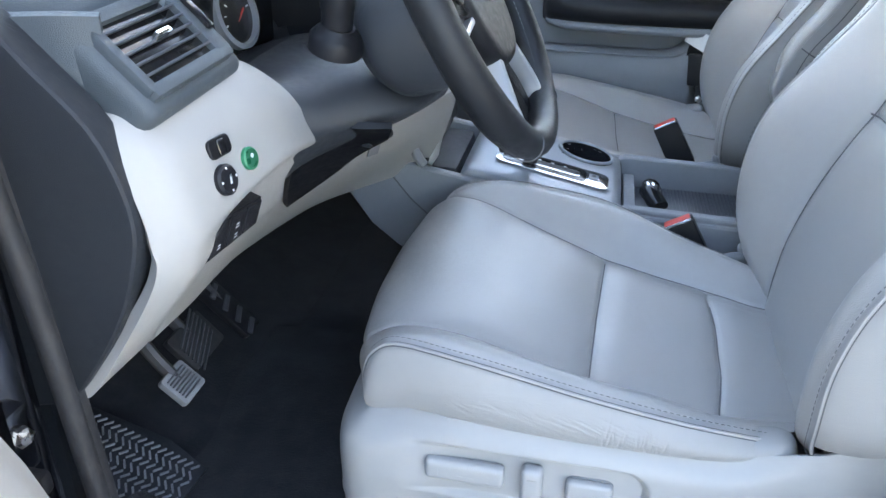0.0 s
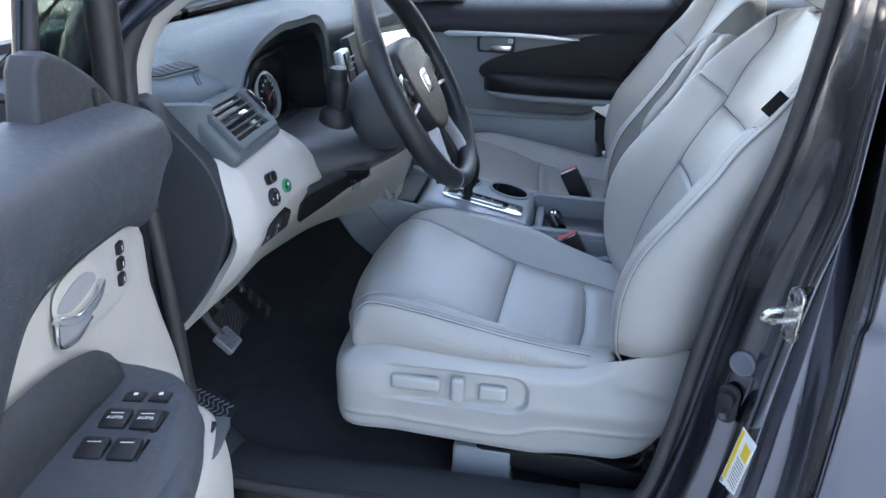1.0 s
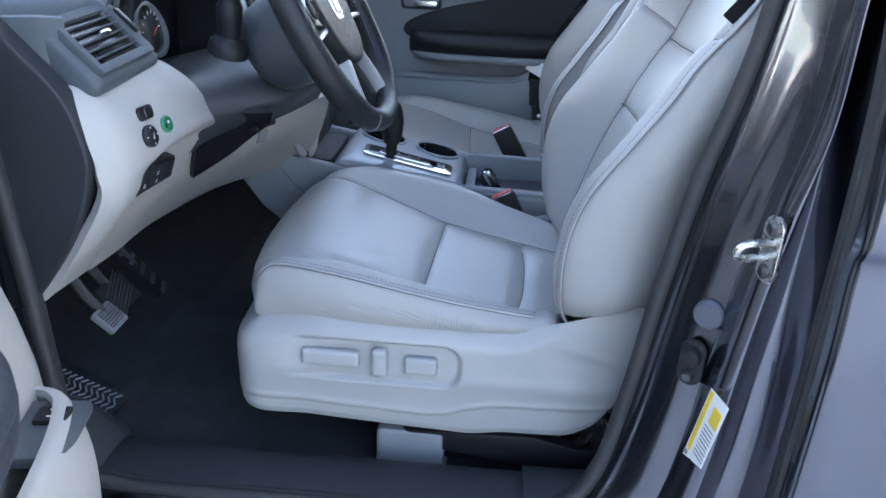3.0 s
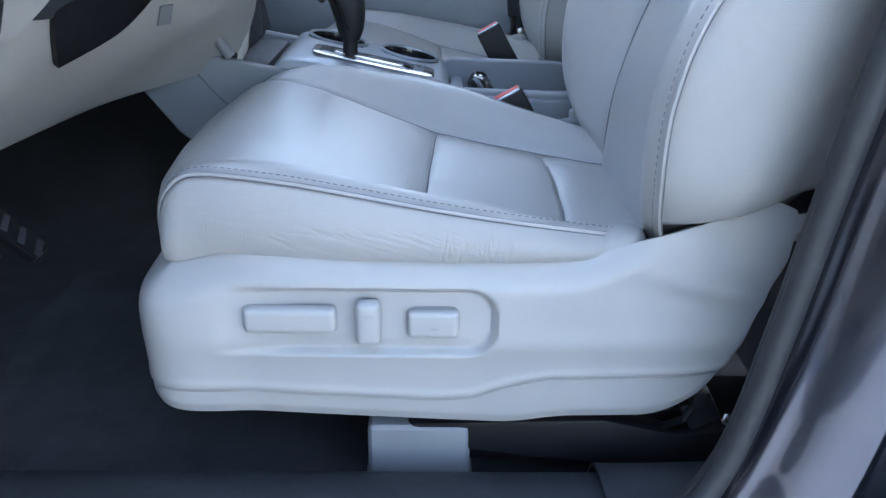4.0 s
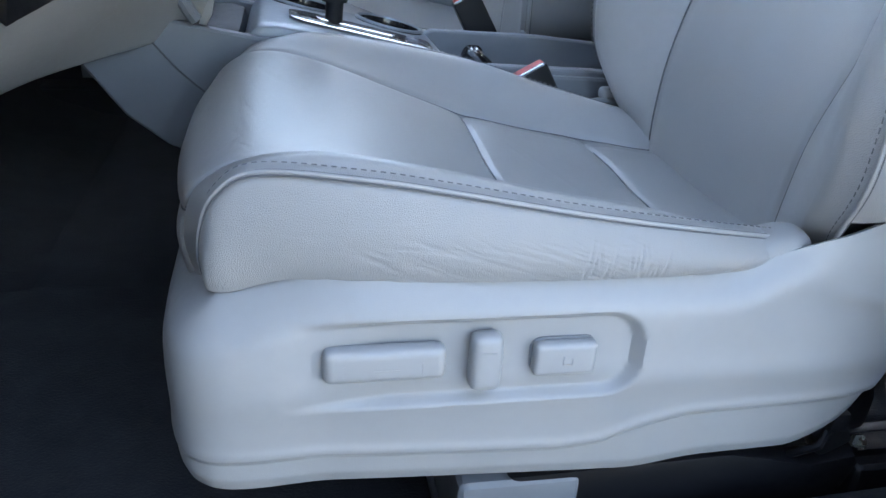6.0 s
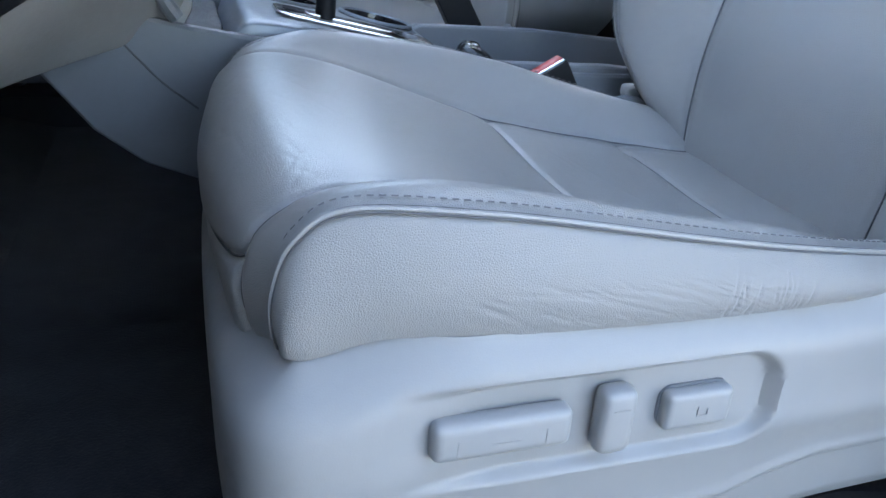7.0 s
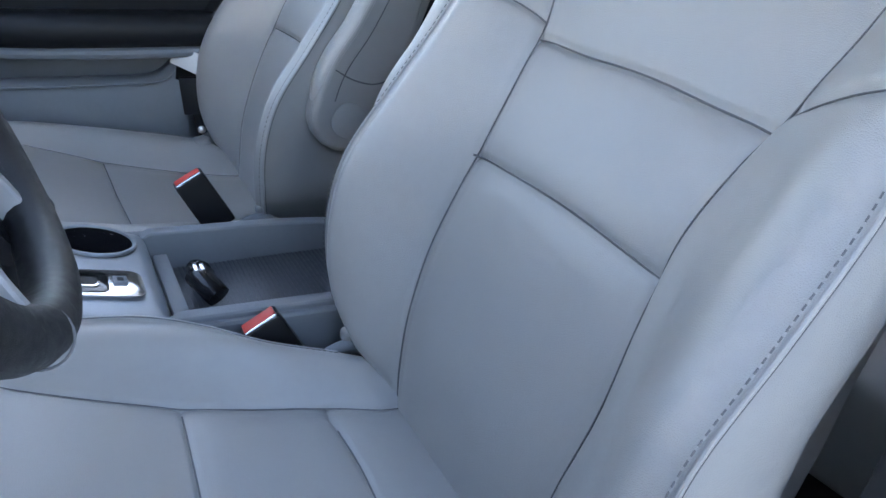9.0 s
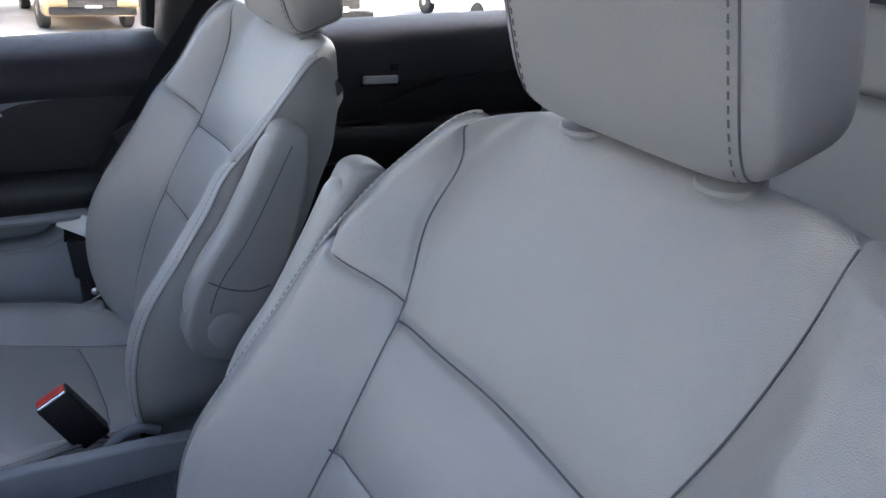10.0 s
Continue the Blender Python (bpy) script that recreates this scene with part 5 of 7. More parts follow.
part("dial_face", lathe([(.038, .0042), (.001, .0046)], (-.4555, .905, 1.062), (.96, -.1, .27), 30), GLOSS, dial)
part("pointer", box((-.4485, .912, 1.055), (.0015, .034, .0022), 0, 1, Euler((radians(38), 0, 0)).to_matrix()), RED, dial)
for k in range(10):
    a = radians(200 - 24 * k)
    part("tick", box((-.4492 - .0, .905 + .031 * math.cos(a), 1.062 + .031 * math.sin(a)), (.0012, .0014, .006), 0, 1, Euler((a - math.pi / 2, 0, 0)).to_matrix()), MARK, dial)
part("binnacle_sill", slab(loft([[(-.37, .70, 1.03), (-.36, .80, 1.01), (-.36, .95, 1.0), (-.37, 1.08, 1.0)], [(-.44, .72, 1.035), (-.45, .80, 1.015), (-.45, .95, 1.01), (-.44, 1.08, 1.0)]], 16, 8), .02, flip=True), DASH, dash)
# body behind and below, closing the dash
part("carcass", prism([(-.86, .95), (-.42, .93), (-.40, 1.0), (-.45, 1.10), (-.80, 1.12)], 1.10, .87, "xz", .01), DASH, dash)
part("carcass_left", prism([(-.86, .95), (-.44, .93), (-.46, 1.0), (-.50, 1.10), (-.80, 1.12)], .53, .575, "xz", .01), DASH, dash)
part("lower_carcass", prism([(-.86, .80), (-.50, .80), (-.42, .93), (-.86, .95)], .54, 1.42, "xz", .005), BLACK, dash)
# passenger side of the dash: fascia and glovebox
fas = loft([[(-.42, y, 1.12), (-.395, y, 1.09), (-.40, y, 1.05), (-.41, y, 1.02)] for y in (1.40, 1.65, 1.96)], 14, 10)
part("fascia", slab(fas, .012, flip=True), SLATE, dash)
gb = loft([[(-.40, y, 1.02), (-.36, y, .97), (-.35, y, .88), (-.38, y, .80), (-.46, y, .76)] for y in (1.40, 1.65, 1.97)], 20, 12)
part("glovebox", slab(gb, .012, flip=True), BEIGE, dash, "pale glovebox lid")
# centre stack with display
part("centre_fascia", slab(loft([[(-.36, y, 1.14), (-.335, y, 1.06), (-.30, y, .96), (-.265, y, .86), (-.25, y, .79)] for y in (1.158, 1.28, 1.41)], 20, 12), .02, flip=True), DASH, dash)
disp = thing("centre_display", (-.34, 1.235, 1.06), "tablet-like centre display showing a white screen", "car display")
dz_ = Vector((.86, -.42, .26)).normalized()
dx_ = Vector((.43, .90, 0)).normalized()
ddir = Matrix.Translation((-.268, 1.240, 1.098)) @ basis(dx_, dz_.cross(dx_), dz_).to_4x4()
b = prism(rounded(.205, .125, .008), -.012, .014, "xy", .002)
b.transform(ddir)
part("bezel", b, GLOSS, disp)
b = prism(rounded(.168, .098, .003), .0015, .0012, "xy", 0)
b.transform(ddir)
part("screen", b, glow("lit_display", (.82, .90, .96), .16), disp, "white lit screen")
cv = part("centre_vent", box((-.345, 1.085, 1.085), (.02, .055, .085), .006, 2, Euler((0, radians(-14), 0)).to_matrix()), SILVER, dash, "centre vent with silver frame")
part("opening", box((-.334, 1.083, 1.087), (.006, .038, .070), .002, 2, Euler((0, radians(-14), 0)).to_matrix()), BLACK, cv)
for k in range(5):
    part("slat", box((-.330 - .0, 1.083, 1.060 + .0135 * k), (.004, .036, .002), .0004, 1, Euler((0, radians(10), 0)).to_matrix()), GREY, cv)
for z in (.965, .925, .885):
    part("button_row", box((-.302 + .36 * (.965 - z) * .9, 1.25, z), (.012, .20, .022), .004, 2, Euler((0, radians(-20), 0)).to_matrix()), GLOSS, dash)
part("stack_edge", tube(even([(-.345, 1.092, 1.02), (-.30, 1.096, .90), (-.262, 1.102, .82), (-.25, 1.105, .80)], 20), .008, 10), GREY, dash)

# ---- steering column and wheel ----
WC, tilt = Vector((-.138, .838, 1.121)), radians(29)
wn = Vector((math.cos(tilt), 0, math.sin(tilt)))
wu = Vector((-math.sin(tilt), 0, math.cos(tilt)))
wy = Vector((0, 1, 0))
mw = Matrix.Translation(WC) @ basis(wy, wu, wn).to_4x4() @ Matrix.Scale(1.04, 4)   # x: right, y: up, z: to the driver
column = thing("steering_column", (-.28, .88, 1.0), "charcoal plastic steering column shroud with a black stalk", "steering column")
cs = []
for k, (d_, r1, r2) in enumerate(((-.030, .052, .052), (-.045, .072, .072), (-.08, .077, .074), (-.115, .070, .066), (-.135, .045, .045))):
    c_ = WC + wn * d_
    cs.append([tuple(c_ + wy * (r1 * math.cos(a)) + wu * (r2 * math.sin(a) - .012)) for a in np.linspace(0, 2 * np.pi, 25)])
part("shroud", grid(loft(cs, 60, 24)), COLUMN, column)
lower = [[(x, y, z) for x, z in q] for y, q in (
    (.735, ((-.40, 1.03), (-.35, 1.03), (-.325, 1.0), (-.320, .975), (-.330, .95), (-.355, .905))),
    (.78, ((-.40, 1.02), (-.335, 1.02), (-.29, 1.0), (-.275, .972), (-.30, .945), (-.345, .90))),
    (.86, ((-.40, 1.025), (-.31, 1.028), (-.24, 1.015), (-.196, .982), (-.24, .948), (-.335, .90))),
    (1.0, ((-.40, 1.02), (-.30, 1.028), (-.23, 1.015), (-.188, .982), (-.21, .945), (-.265, .900))),
    (1.07, ((-.38, 1.0), (-.28, 1.0), (-.23, .98), (-.205, .955), (-.21, .93), (-.24, .900))))]
part("column_panel", slab(loft(lower, 40, 30), .01, flip=True), COLUMN, column, "charcoal panel round the steering column")
part("lower_cover", slab(loft([[(-.325, .760, .965), (-.333, .772, .922), (-.350, .792, .880), (-.364, .816, .842)], [(-.295, .785, .970), (-.302, .80, .937), (-.313, .83, .905), (-.322, .878, .866)], [(-.26, .79, .965), (-.265, .82, .945), (-.275, .85, .92), (-.286, .882, .896)], [(-.22, .80, .965), (-.225, .81, .955), (-.23, .82, .945), (-.231, .825, .942)]], 24, 24), .008, flip=True), BLACK, column)
part("tilt_lever", box((-.258, .87, .926), (.014, .055, .010), .004, 2, Euler((0, 0, radians(-20))).to_matrix()), DASH, column)
st0 = Vector((-.270, .765, 1.074))
stalk = part("stalk_boot", lathe([(.030, -.014), (.029, 0), (.025, .006), (.020, .010), (.018, .014)], st0, (.28, -.16, 1), 48), BLACK, column)
part("stalk", lathe([(.017, .010), (.017, .030), (.0185, .034), (.0185, .056), (.016, .060), (.015, .064), (.0155, .075), (.013, .082), (.004, .083)], st0, (.10, -.10, 1), 22), BLACK, column, "black indicator stalk end")
wheel = thing("steering_wheel", WC, "black leather steering wheel with silver spokes", "steering wheel")


def at_wheel(bm):
    bm.transform(mw)
    return bm


ang = np.linspace(0, 2 * np.pi, 120, endpoint=False)
rim_r = .0175 + .0022 * (bell((np.cos(ang) - .85), .2) + bell((np.cos(ang) + .85), .2))
rim = tube([(.178 * math.cos(a), .178 * math.sin(a) - .004 * math.cos(2 * a), 0) for a in ang], 1.0, 16, True, 0.95, (0, 0, 1), rim_r)
rim_ob = part("rim", at_wheel(rim), WHEEL, wheel, "black leather rim")
for a0 in (148, 32, -62, 242):
    r = at_wheel(tube([(.178 * math.cos(radians(a0)) + .0172 * math.cos(t_) * math.cos(radians(a0)), .178 * math.sin(radians(a0)) + .0172 * math.cos(t_) * math.sin(radians(a0)), .0172 * math.sin(t_)) for t_ in np.linspace(0, 2 * np.pi, 24, endpoint=False)], .0009, 6, True, 1.0, (math.sin(radians(a0)), -math.cos(radians(a0)), 0)))
    part("rim_joint", r, SEAM_SHADE, rim_ob)
inner_line = np.array([tuple(mw @ Vector((.161 * math.cos(a), .161 * math.sin(a), .003))) for a in np.linspace(radians(-60), radians(40), 50)])
stitches("stitching", inner_line, .004, .003, .0009, THREAD, rim_ob, np.array([0.0012, 0, 0]))
pad_o = [(-.090, .058), (-.06, .074), (0, .080), (.06, .074), (.090, .058), (.088, 0), (.070, -.056), (.038, -.082), (0, -.087), (-.038, -.082), (-.070, -.056), (-.088, 0)]
part("airbag_pad", at_wheel(prism([tuple(p) for p in even(pad_o, 48, True)], -.045, .056, "xy", .014, 4)), BLACK, wheel, "black airbag pad")
for s in (-1, 1):
    part("side_spoke", at_wheel(merged(prism([(s * .060, .035), (s * .165, .028), (s * .165, -.020), (s * .060, -.030)], -.022, .020, "xy", .006))), BLACK, wheel)
    part("switch_cluster", at_wheel(prism([tuple(p) for p in even([(s * .072, .032), (s * .115, .034), (s * .135, .015), (s * .125, -.008), (s * .072, -.014)], 24, True)], -.006, .012, "xy", .003)), GLOSS, wheel)
    part("switch_dial", at_wheel(lathe([(.015, .004), (.015, .008), (.010, .0095), (.009, .007), (.001, .007)], (s * .100, .012, 0), (0, 0, 1), 24)), BLACK, wheel)
    part("lower_spoke", at_wheel(prism([tuple(p) for p in even([(s * .030, -.058), (s * .042, -.052), (s * .060, -.085), (s * .080, -.125), (s * .080, -.158), (s * .071, -.160), (s * .067, -.126), (s * .048, -.088)], 30, True)], -.014, .020, "xy", .005, 3)), SILVER, wheel, "silver lower spoke trim")
    part("spoke_core", at_wheel(prism([(s * .02, -.05), (s * .055, -.05), (s * .10, -.15), (s * .05, -.17)], -.026, .014, "xy", .004)), BLACK, wheel)
    part("spoke_edge", at_wheel(prism([(s * .074, -.018), (s * .150, -.026), (s * .150, -.032), (s * .070, -.025)], -.004, .010, "xy", .002)), SILVER, wheel)
em = part("emblem", at_wheel(prism(rounded(.046, .040, .009), .0105, .003, "xy", .001)), CHROME, wheel, "chrome badge")
part("badge_field", at_wheel(prism(rounded(.033, .027, .006), .0132, .0008, "xy", 0)), GLOSS, em)
part("badge_shape", at_wheel(prism(rounded(.020, .016, .004), .0138, .001, "xy", 0)), CHROME, em)

# ---- pedals and footrest ----
def pedal(name, label, c, w, h, n, bars, mat, cat="pedal"):
    root = thing(name, c, label, cat)
    n = Vector(n).normalized()
    x_ = Vector((0, 1, 0))
    u_ = n.cross(x_).normalized()
    m = Matrix.Translation(c) @ basis(x_, u_, n).to_4x4()
    b = prism(rounded(w, h, .005), -.008, .012, "xy", .003)
    b.transform(m)
    part("pad", b, mat, root)
    for a in np.linspace(-h / 2 + .008, h / 2 - .008, bars):
        b = box((0, a, .0045), (w - .012, h / bars * .38, .003), .001, 1, Euler((0, 0, radians(0 if bars > 6 and w < .06 else 22))).to_matrix())
        b.transform(m)
        part("tread", b, TAMBOUR, root)
    arm = tube(even([tuple(Vector(c) - n * .006), tuple(Vector(c) + Vector((-.05, 0, .06))), tuple(Vector(c) + Vector((-.11, .0, .20)))], 14), .009, 8)
    part("arm", arm, DARKSTEEL, root)


pedal("brake_pedal", "wide ribbed black rubber brake pedal", (-.520, .812, .616), .088, .060, (.72, -.1, .70), 7, RUBBER)
pedal("throttle_pedal", "black accelerator pedal hanging beside the brake", (-.525, .918, .612), .045, .12, (.70, 0, .72), 5, BLACK)
pedal("parking_brake_pedal", "small parking-brake pedal with a grey pad", (-.472, .690, .640), .052, .045, (.66, -.15, .74), 7, GREY)
rest = thing("footrest", (-.57, .66, .43), "dark footrest with a raised chevron tread", "footrest")
fn = Vector((.42, -.10, .90)).normalized()
fx = Vector((0, 1, 0))
fx = (fx - fn * fx.dot(fn)).normalized()
fm = Matrix.Translation((-.560, .678, .488)) @ basis(fx, fn.cross(fx), fn).to_4x4()
b = prism([(-.062, -.075), (.050, -.085), (.066, -.02), (.056, .10), (-.052, .11)], -.012, .012, "xy", .004)
b.transform(fm)
part("plate", b, DASH, rest, "dark rubber plate")
for cidx in range(7):
    for ridx in range(16):
        cx, cy = -.047 + .0148 * cidx, -.070 + .0105 * ridx
        b = box((cx, cy, .0012), (.0135, .0026, .004), .0006, 1, Euler((0, 0, radians(36 if cidx % 2 else -36))).to_matrix())
        b.transform(fm)
        part("tread", b, GREY, rest, "")

# ---- centre console ----
con = thing("centre_console", (0.05, YMID, .43), "grey centre console with shifter, cup holders and a grained tray lid", "console")
sideline = [(-.44, .80), (-.407, .757), (-.374, .715), (-.340, .668), (-.292, .630), (-.230, .606), (-.12, .598), (.15, .600), (.42, .605), (.42, .690), (.28, .722), (.10, .728), (.05, .730), (-.10, .752), (-.24, .775), (-.33, .795)]
for sg in (-1, 1):
    y = YMID + sg * .128
    part("side_panel", prism(sideline, min(y, y + sg * .022), .022, "xz", .008, 3), GREY, con, "grey moulded console side")
part("seam_line", tube(even([(-.302, YMID - .1505, .757), (-.27, YMID - .1508, .72), (-.235, YMID - .151, .69)], 12), .0012, 6), SEAM_SHADE, con)
part("core", box((.12, YMID, .535), (.60, .25, .17), .03, 3), CARPET, con)
# raised block with the selector
blk = loft([[(-.205, y, .735 + b), (-.19, y, .772 + b), (-.16, y, .779 + b), (-.06, y, .760 + b), (.03, y, .741 + b), (.058, y, .733 + b), (.068, y, .715 + b), (.070, y, .66)]
            for y, b in ((YMID - .136, -.030), (YMID - .134, -.010), (YMID - .126, -.002), (YMID - .08, 0), (YMID, .001), (YMID + .08, 0), (YMID + .126, -.002), (YMID + .134, -.010), (YMID + .136, -.030))], 60, 50)
bb_ = slab(blk, .008, flip=True)
bmesh.ops.delete(bb_, geom=[q for q in bb_.faces if min((q.calc_center_median().xy - Vector((cx, 1.325))).length for cx in (-.118, .002)) < .0455 and q.calc_center_median().z > .69], context="FACES")
block = part("selector_block", bb_, SATIN, con, "satin grey block round the selector")


def on_block(x, y):
    return np.interp(x, [-.19, -.16, -.06, .03, .058], [.772, .779, .760, .741, .733])


bn = Vector((.20, 0, .98)).normalized()
mb = Matrix.Translation((-.05, 1.194, .7595)) @ basis(Vector((.98, 0, -.20)).normalized(), (0, 1, 0), bn).to_4x4()


def at_block(bm):
    bm.transform(mb)
    return bm


plate_ = part("selector_plate", at_block(prism(rounded(.192, .072, .016, 6), 0, .003, "xy", .001)), CHROME, block, "bright selector surround")
part("inlay", at_block(prism(rounded(.142, .056, .012, 6, -.014), .0028, .0016, "xy", .0005)), GLOSS, plate_)
part("gate_rim", at_block(prism(rounded(.110, .025, .008, 6, -.008, -.005), .0042, .0022, "xy", .0008)), CHROME, plate_)
part("gate", at_block(prism(rounded(.104, .019, .006, 6, -.008, -.005), .0062, .0006, "xy", 0)), BLACK, plate_)
part("lock_button", at_block(box((.070, .004, .004), (.016, .020, .004), .002)), GREY, plate_)
part("mark", at_block(box((.070, .004, .0063), (.007, .009, .0004), 0)), DASH, plate_)
for k in range(4):
    part("gear_mark", at_block(box((-.046 + .022 * k, .0125, .0047), (.005, .006, .0004), 0)), MARK, plate_)
for cx in (-.118, .002):
    cup = part("cup_holder", lathe([(.051, -.004), (.051, .0022), (.046, .0030), (.0445, -.004), (.042, -.064), (.034, -.070), (.001, -.071)], (cx, 1.325, on_block(cx, 0) + .001), bn, 40, False), GLOSS, con, "dark round cup holder with a bright lip")
    part("lip", lathe([(.0455, .0020), (.0465, .0046), (.0495, .0046), (.0515, .0010)], (cx, 1.325, on_block(cx, 0) + .001), bn, 40, False), SATIN, cup)
# lever
lever = thing("gear_lever", (-.084, 1.191, .76), "black gear lever with a leather-wrapped grip", "gear lever")
part("shaft", tube(even([(-.083, 1.190, .752), (-.080, 1.190, .785), (-.079, 1.190, .815)], 10), .0125, 14, taper=[1.1, 1.05, 1, .95, .93, .92, .92, .95, 1.0, 1.05]), BLACK, lever)
gp = even([(-.080, 1.190, .800), (-.079, 1.190, .825), (-.082, 1.190, .852), (-.089, 1.190, .874), (-.097, 1.190, .886)], 26)
part("grip", tube(gp, .021, 18, flat=1.25, taper=np.interp(np.linspace(0, 1, 26), [0, .15, .5, .8, .93, 1], [.62, .78, 1.0, 1.05, .8, .35])), WHEEL, lever, "black leather grip")
part("grip_inlay", tube(even([(-.105, 1.1715, .872), (-.092, 1.170, .845), (-.083, 1.173, .815)], 14), .006, 8, flat=.5), GLOSS, lever)
part("release_button", box((-.118, 1.186, .862), (.012, .020, .020), .005, 2, Euler((0, radians(25), 0)).to_matrix()), BLACK, lever)
# tray with grained sliding lid
tray = part("tray_lid", box((.22, YMID, .676), (.30, .226, .012), .002), TAMBOUR, con, "dark grained sliding lid")
rng = random.Random(4)
for k in range(46):
    x = .075 + .0062 * k
    part("groove", box((x, YMID, .6825), (.0012 + .0012 * rng.random(), .224, .0010), 0), TAMBOUR, tray)
part("front_trim", box((.083, YMID, .692), (.020, .226, .028), .004), GREY, con)
latch = part("lid_latch", tube(even([(.134, 1.214, .700), (.122, 1.232, .712), (.118, 1.260, .714), (.124, 1.286, .702)], 18), .0195, 14, flat=.8), GLOSS, con, "black lid latch with bright inlay")
for o in (-.004, .004):
    part("inlay", box((.116 + o, 1.250, .7305), (.0050, .030, .003), .001), CHROME, latch)
for sg in (-1, 1):
    y = YMID + sg * .128
    part("rail", prism([(.062, .690), (.062, .730), (.072, .736), (.25, .731), (.42, .715), (.42, .66), (.062, .66)], y - .012, .024, "xz", .006, 3), GREY, con, "grey tray edge rail")
part("front_tray", box((-.26, YMID, .745), (.12, .22, .05), .02), DASH, con)
part("front_bin", box((-.30, YMID, .80), (.10, .24, .07), .012), BLACK, con)
settle(con, (0, 0, .016), (0, YMID, 0), (1, .90, 1))
settle(lever, (-.006, .002, .013))
for y in (YC + .215, YMID * 2 - YC - .215):
    # leather sleeve where the belt stalk comes up beside the cushion
    s = thing("buckle_sleeve", (.225, y, .66), "pale fabric sleeve beside the seat hinge", "seat sleeve", "belt sleeves")
    part("cloth", tube(even([(.180, y - .01, .67), (.212, y - .008, .712), (.245, y - .005, .722), (.270, y - .004, .71)], 18), .008, 12), GREY, s)
    part("hinge_cap", superbox((.248, y + .002, .733), (.010, .009, .008), .6, None, 12, 18), SHIELD, s)
# floor air duct under the driver's seat
duct = thing("floor_duct", (.03, .68, .43), "grey plastic air duct end lying under the seat", "air duct")
part("shell", box((.031, .76, .482), (.106, .31, .092), .010, 3), GREY, duct)
part("foot_lip", box((.031, .76, .446), (.114, .320, .018), .006, 3), GREY, duct)

# ---- driver's door, swung open ----
DA = radians(81)
DH, DU, DN = Vector((-.370, .354, 0)), Vector((math.cos(DA), -math.sin(DA), 0)), Vector((math.sin(DA), math.cos(DA), 0))
MD = Matrix.Translation(DH) @ basis(DU, DN, (0, 0, 1)).to_4x4()      # x: along the door, y: into the cabin, z: up
ddoor = thing("front_door", (-.37, .40, .45), "open driver's door with pale and charcoal trim", "car door")


def on_door(name, bm, mat, parent=None, label="", smooth=True):
    bm.transform(MD)
    return part(name, bm, mat, parent or ddoor, label, smooth)


on_door("outer_skin", slab(loft([[(-.02, w, z) for z, w in ((.40, -.16), (.60, -.19), (.90, -.195), (1.12, -.165))], [(.5, w - .01, z) for z, w in ((.40, -.16), (.60, -.19), (.90, -.195), (1.14, -.165))], [(1.08, w, z) for z, w in ((.40, -.16), (.60, -.19), (.90, -.195), (1.16, -.165))]], 16, 12), .004), PAINT, None, "dark metallic door skin")
on_door("shell", prism([(-.01, .42), (1.06, .42), (1.06, 1.10), (-.01, 1.09)], -.15, .115, "xz", .01), PAINT)
# pale inner panel
pan = []
for u, w0 in ((.022, -.014), (.05, -.004), (.10, .0), (.25, .004), (.45, .006), (.70, .004), (1.02, -.01)):
    e = np.interp(u, [.02, .08, .12], [0, .35, 1])
    zb = .52
    zt_ = np.interp(u, [.022, .06, .10, .25, 1.0], [1.02, 1.06, 1.10, 1.13, 1.13])
    pan.append([(u + .02 * 0, w0 + dw, zb + (zt_ - zb) * k) for k, dw in ((0, -.01), (.2, .0), (.4, .006), (.6, .004), (.8, 0), (1, 0))])
# the panel's front edge leans: lower down it reaches further forward
P = loft(pan, 40, 60)
P[..., 0] += np.interp(P[..., 2], [.70, .78, .853, .968, 1.075], [-.030, -.020, .0, .042, .050]) * (1 - smooth01(P[..., 0], .02, .3))
on_door("inner_panel", slab(P, .010, flip=True), BEIGE, None, "pale moulded inner panel")
# charcoal upper trim, its lower edge arched over the handle
up = []
for u in (.012, .04, .08, .16, .28, .40, .55, .80, 1.04):
    zl = np.interp(u, [.012, .05, .08, .20, .34, .44, .49, .54, .62, 1.04], [1.125, 1.095, 1.080, 1.104, 1.113, 1.088, 1.045, .99, .97, .97])
    zt_ = float(np.interp(u, [0, .05, .25, 1.0], [1.166, 1.186, 1.205, 1.235]))
    f_ = smooth01(u, .0, .10)
    up.append([(u, -.075, zt_ - .01 - .008 * (1 - f_)), (u, -.050, zt_ + .003), (u, -.012, zt_ - .002), (u, .008 + .010 * f_, zt_ - .010), (u, .017 + .008 * f_, zt_ - .028), (u, .016 + .007 * f_, .5 * (zt_ - .02 + zl)), (u, .012 + .002 * f_, zl + .012), (u, .004, zl)])
UT = loft(up, 50, 90)
UT[..., 0] += np.interp(UT[..., 2], [1.06, 1.12, 1.16, 1.20], [.070, .055, .032, .018]) * (1 - smooth01(UT[..., 0], .0, .22))
on_door("upper_trim", slab(UT, .012, flip=True), DOOR, None, "charcoal padded upper trim")
on_door("front_face", box((.016, -.085, 1.09), (.02, .10, .10), .012), DASH)
arch = even([(.085, .010, 1.082), (.18, .018, 1.103), (.34, .016, 1.114), (.42, .016, 1.096), (.475, .016, 1.055), (.51, .016, 1.0)], 50)
on_door("arch_lip", tube(arch, .008, 10), DASH)
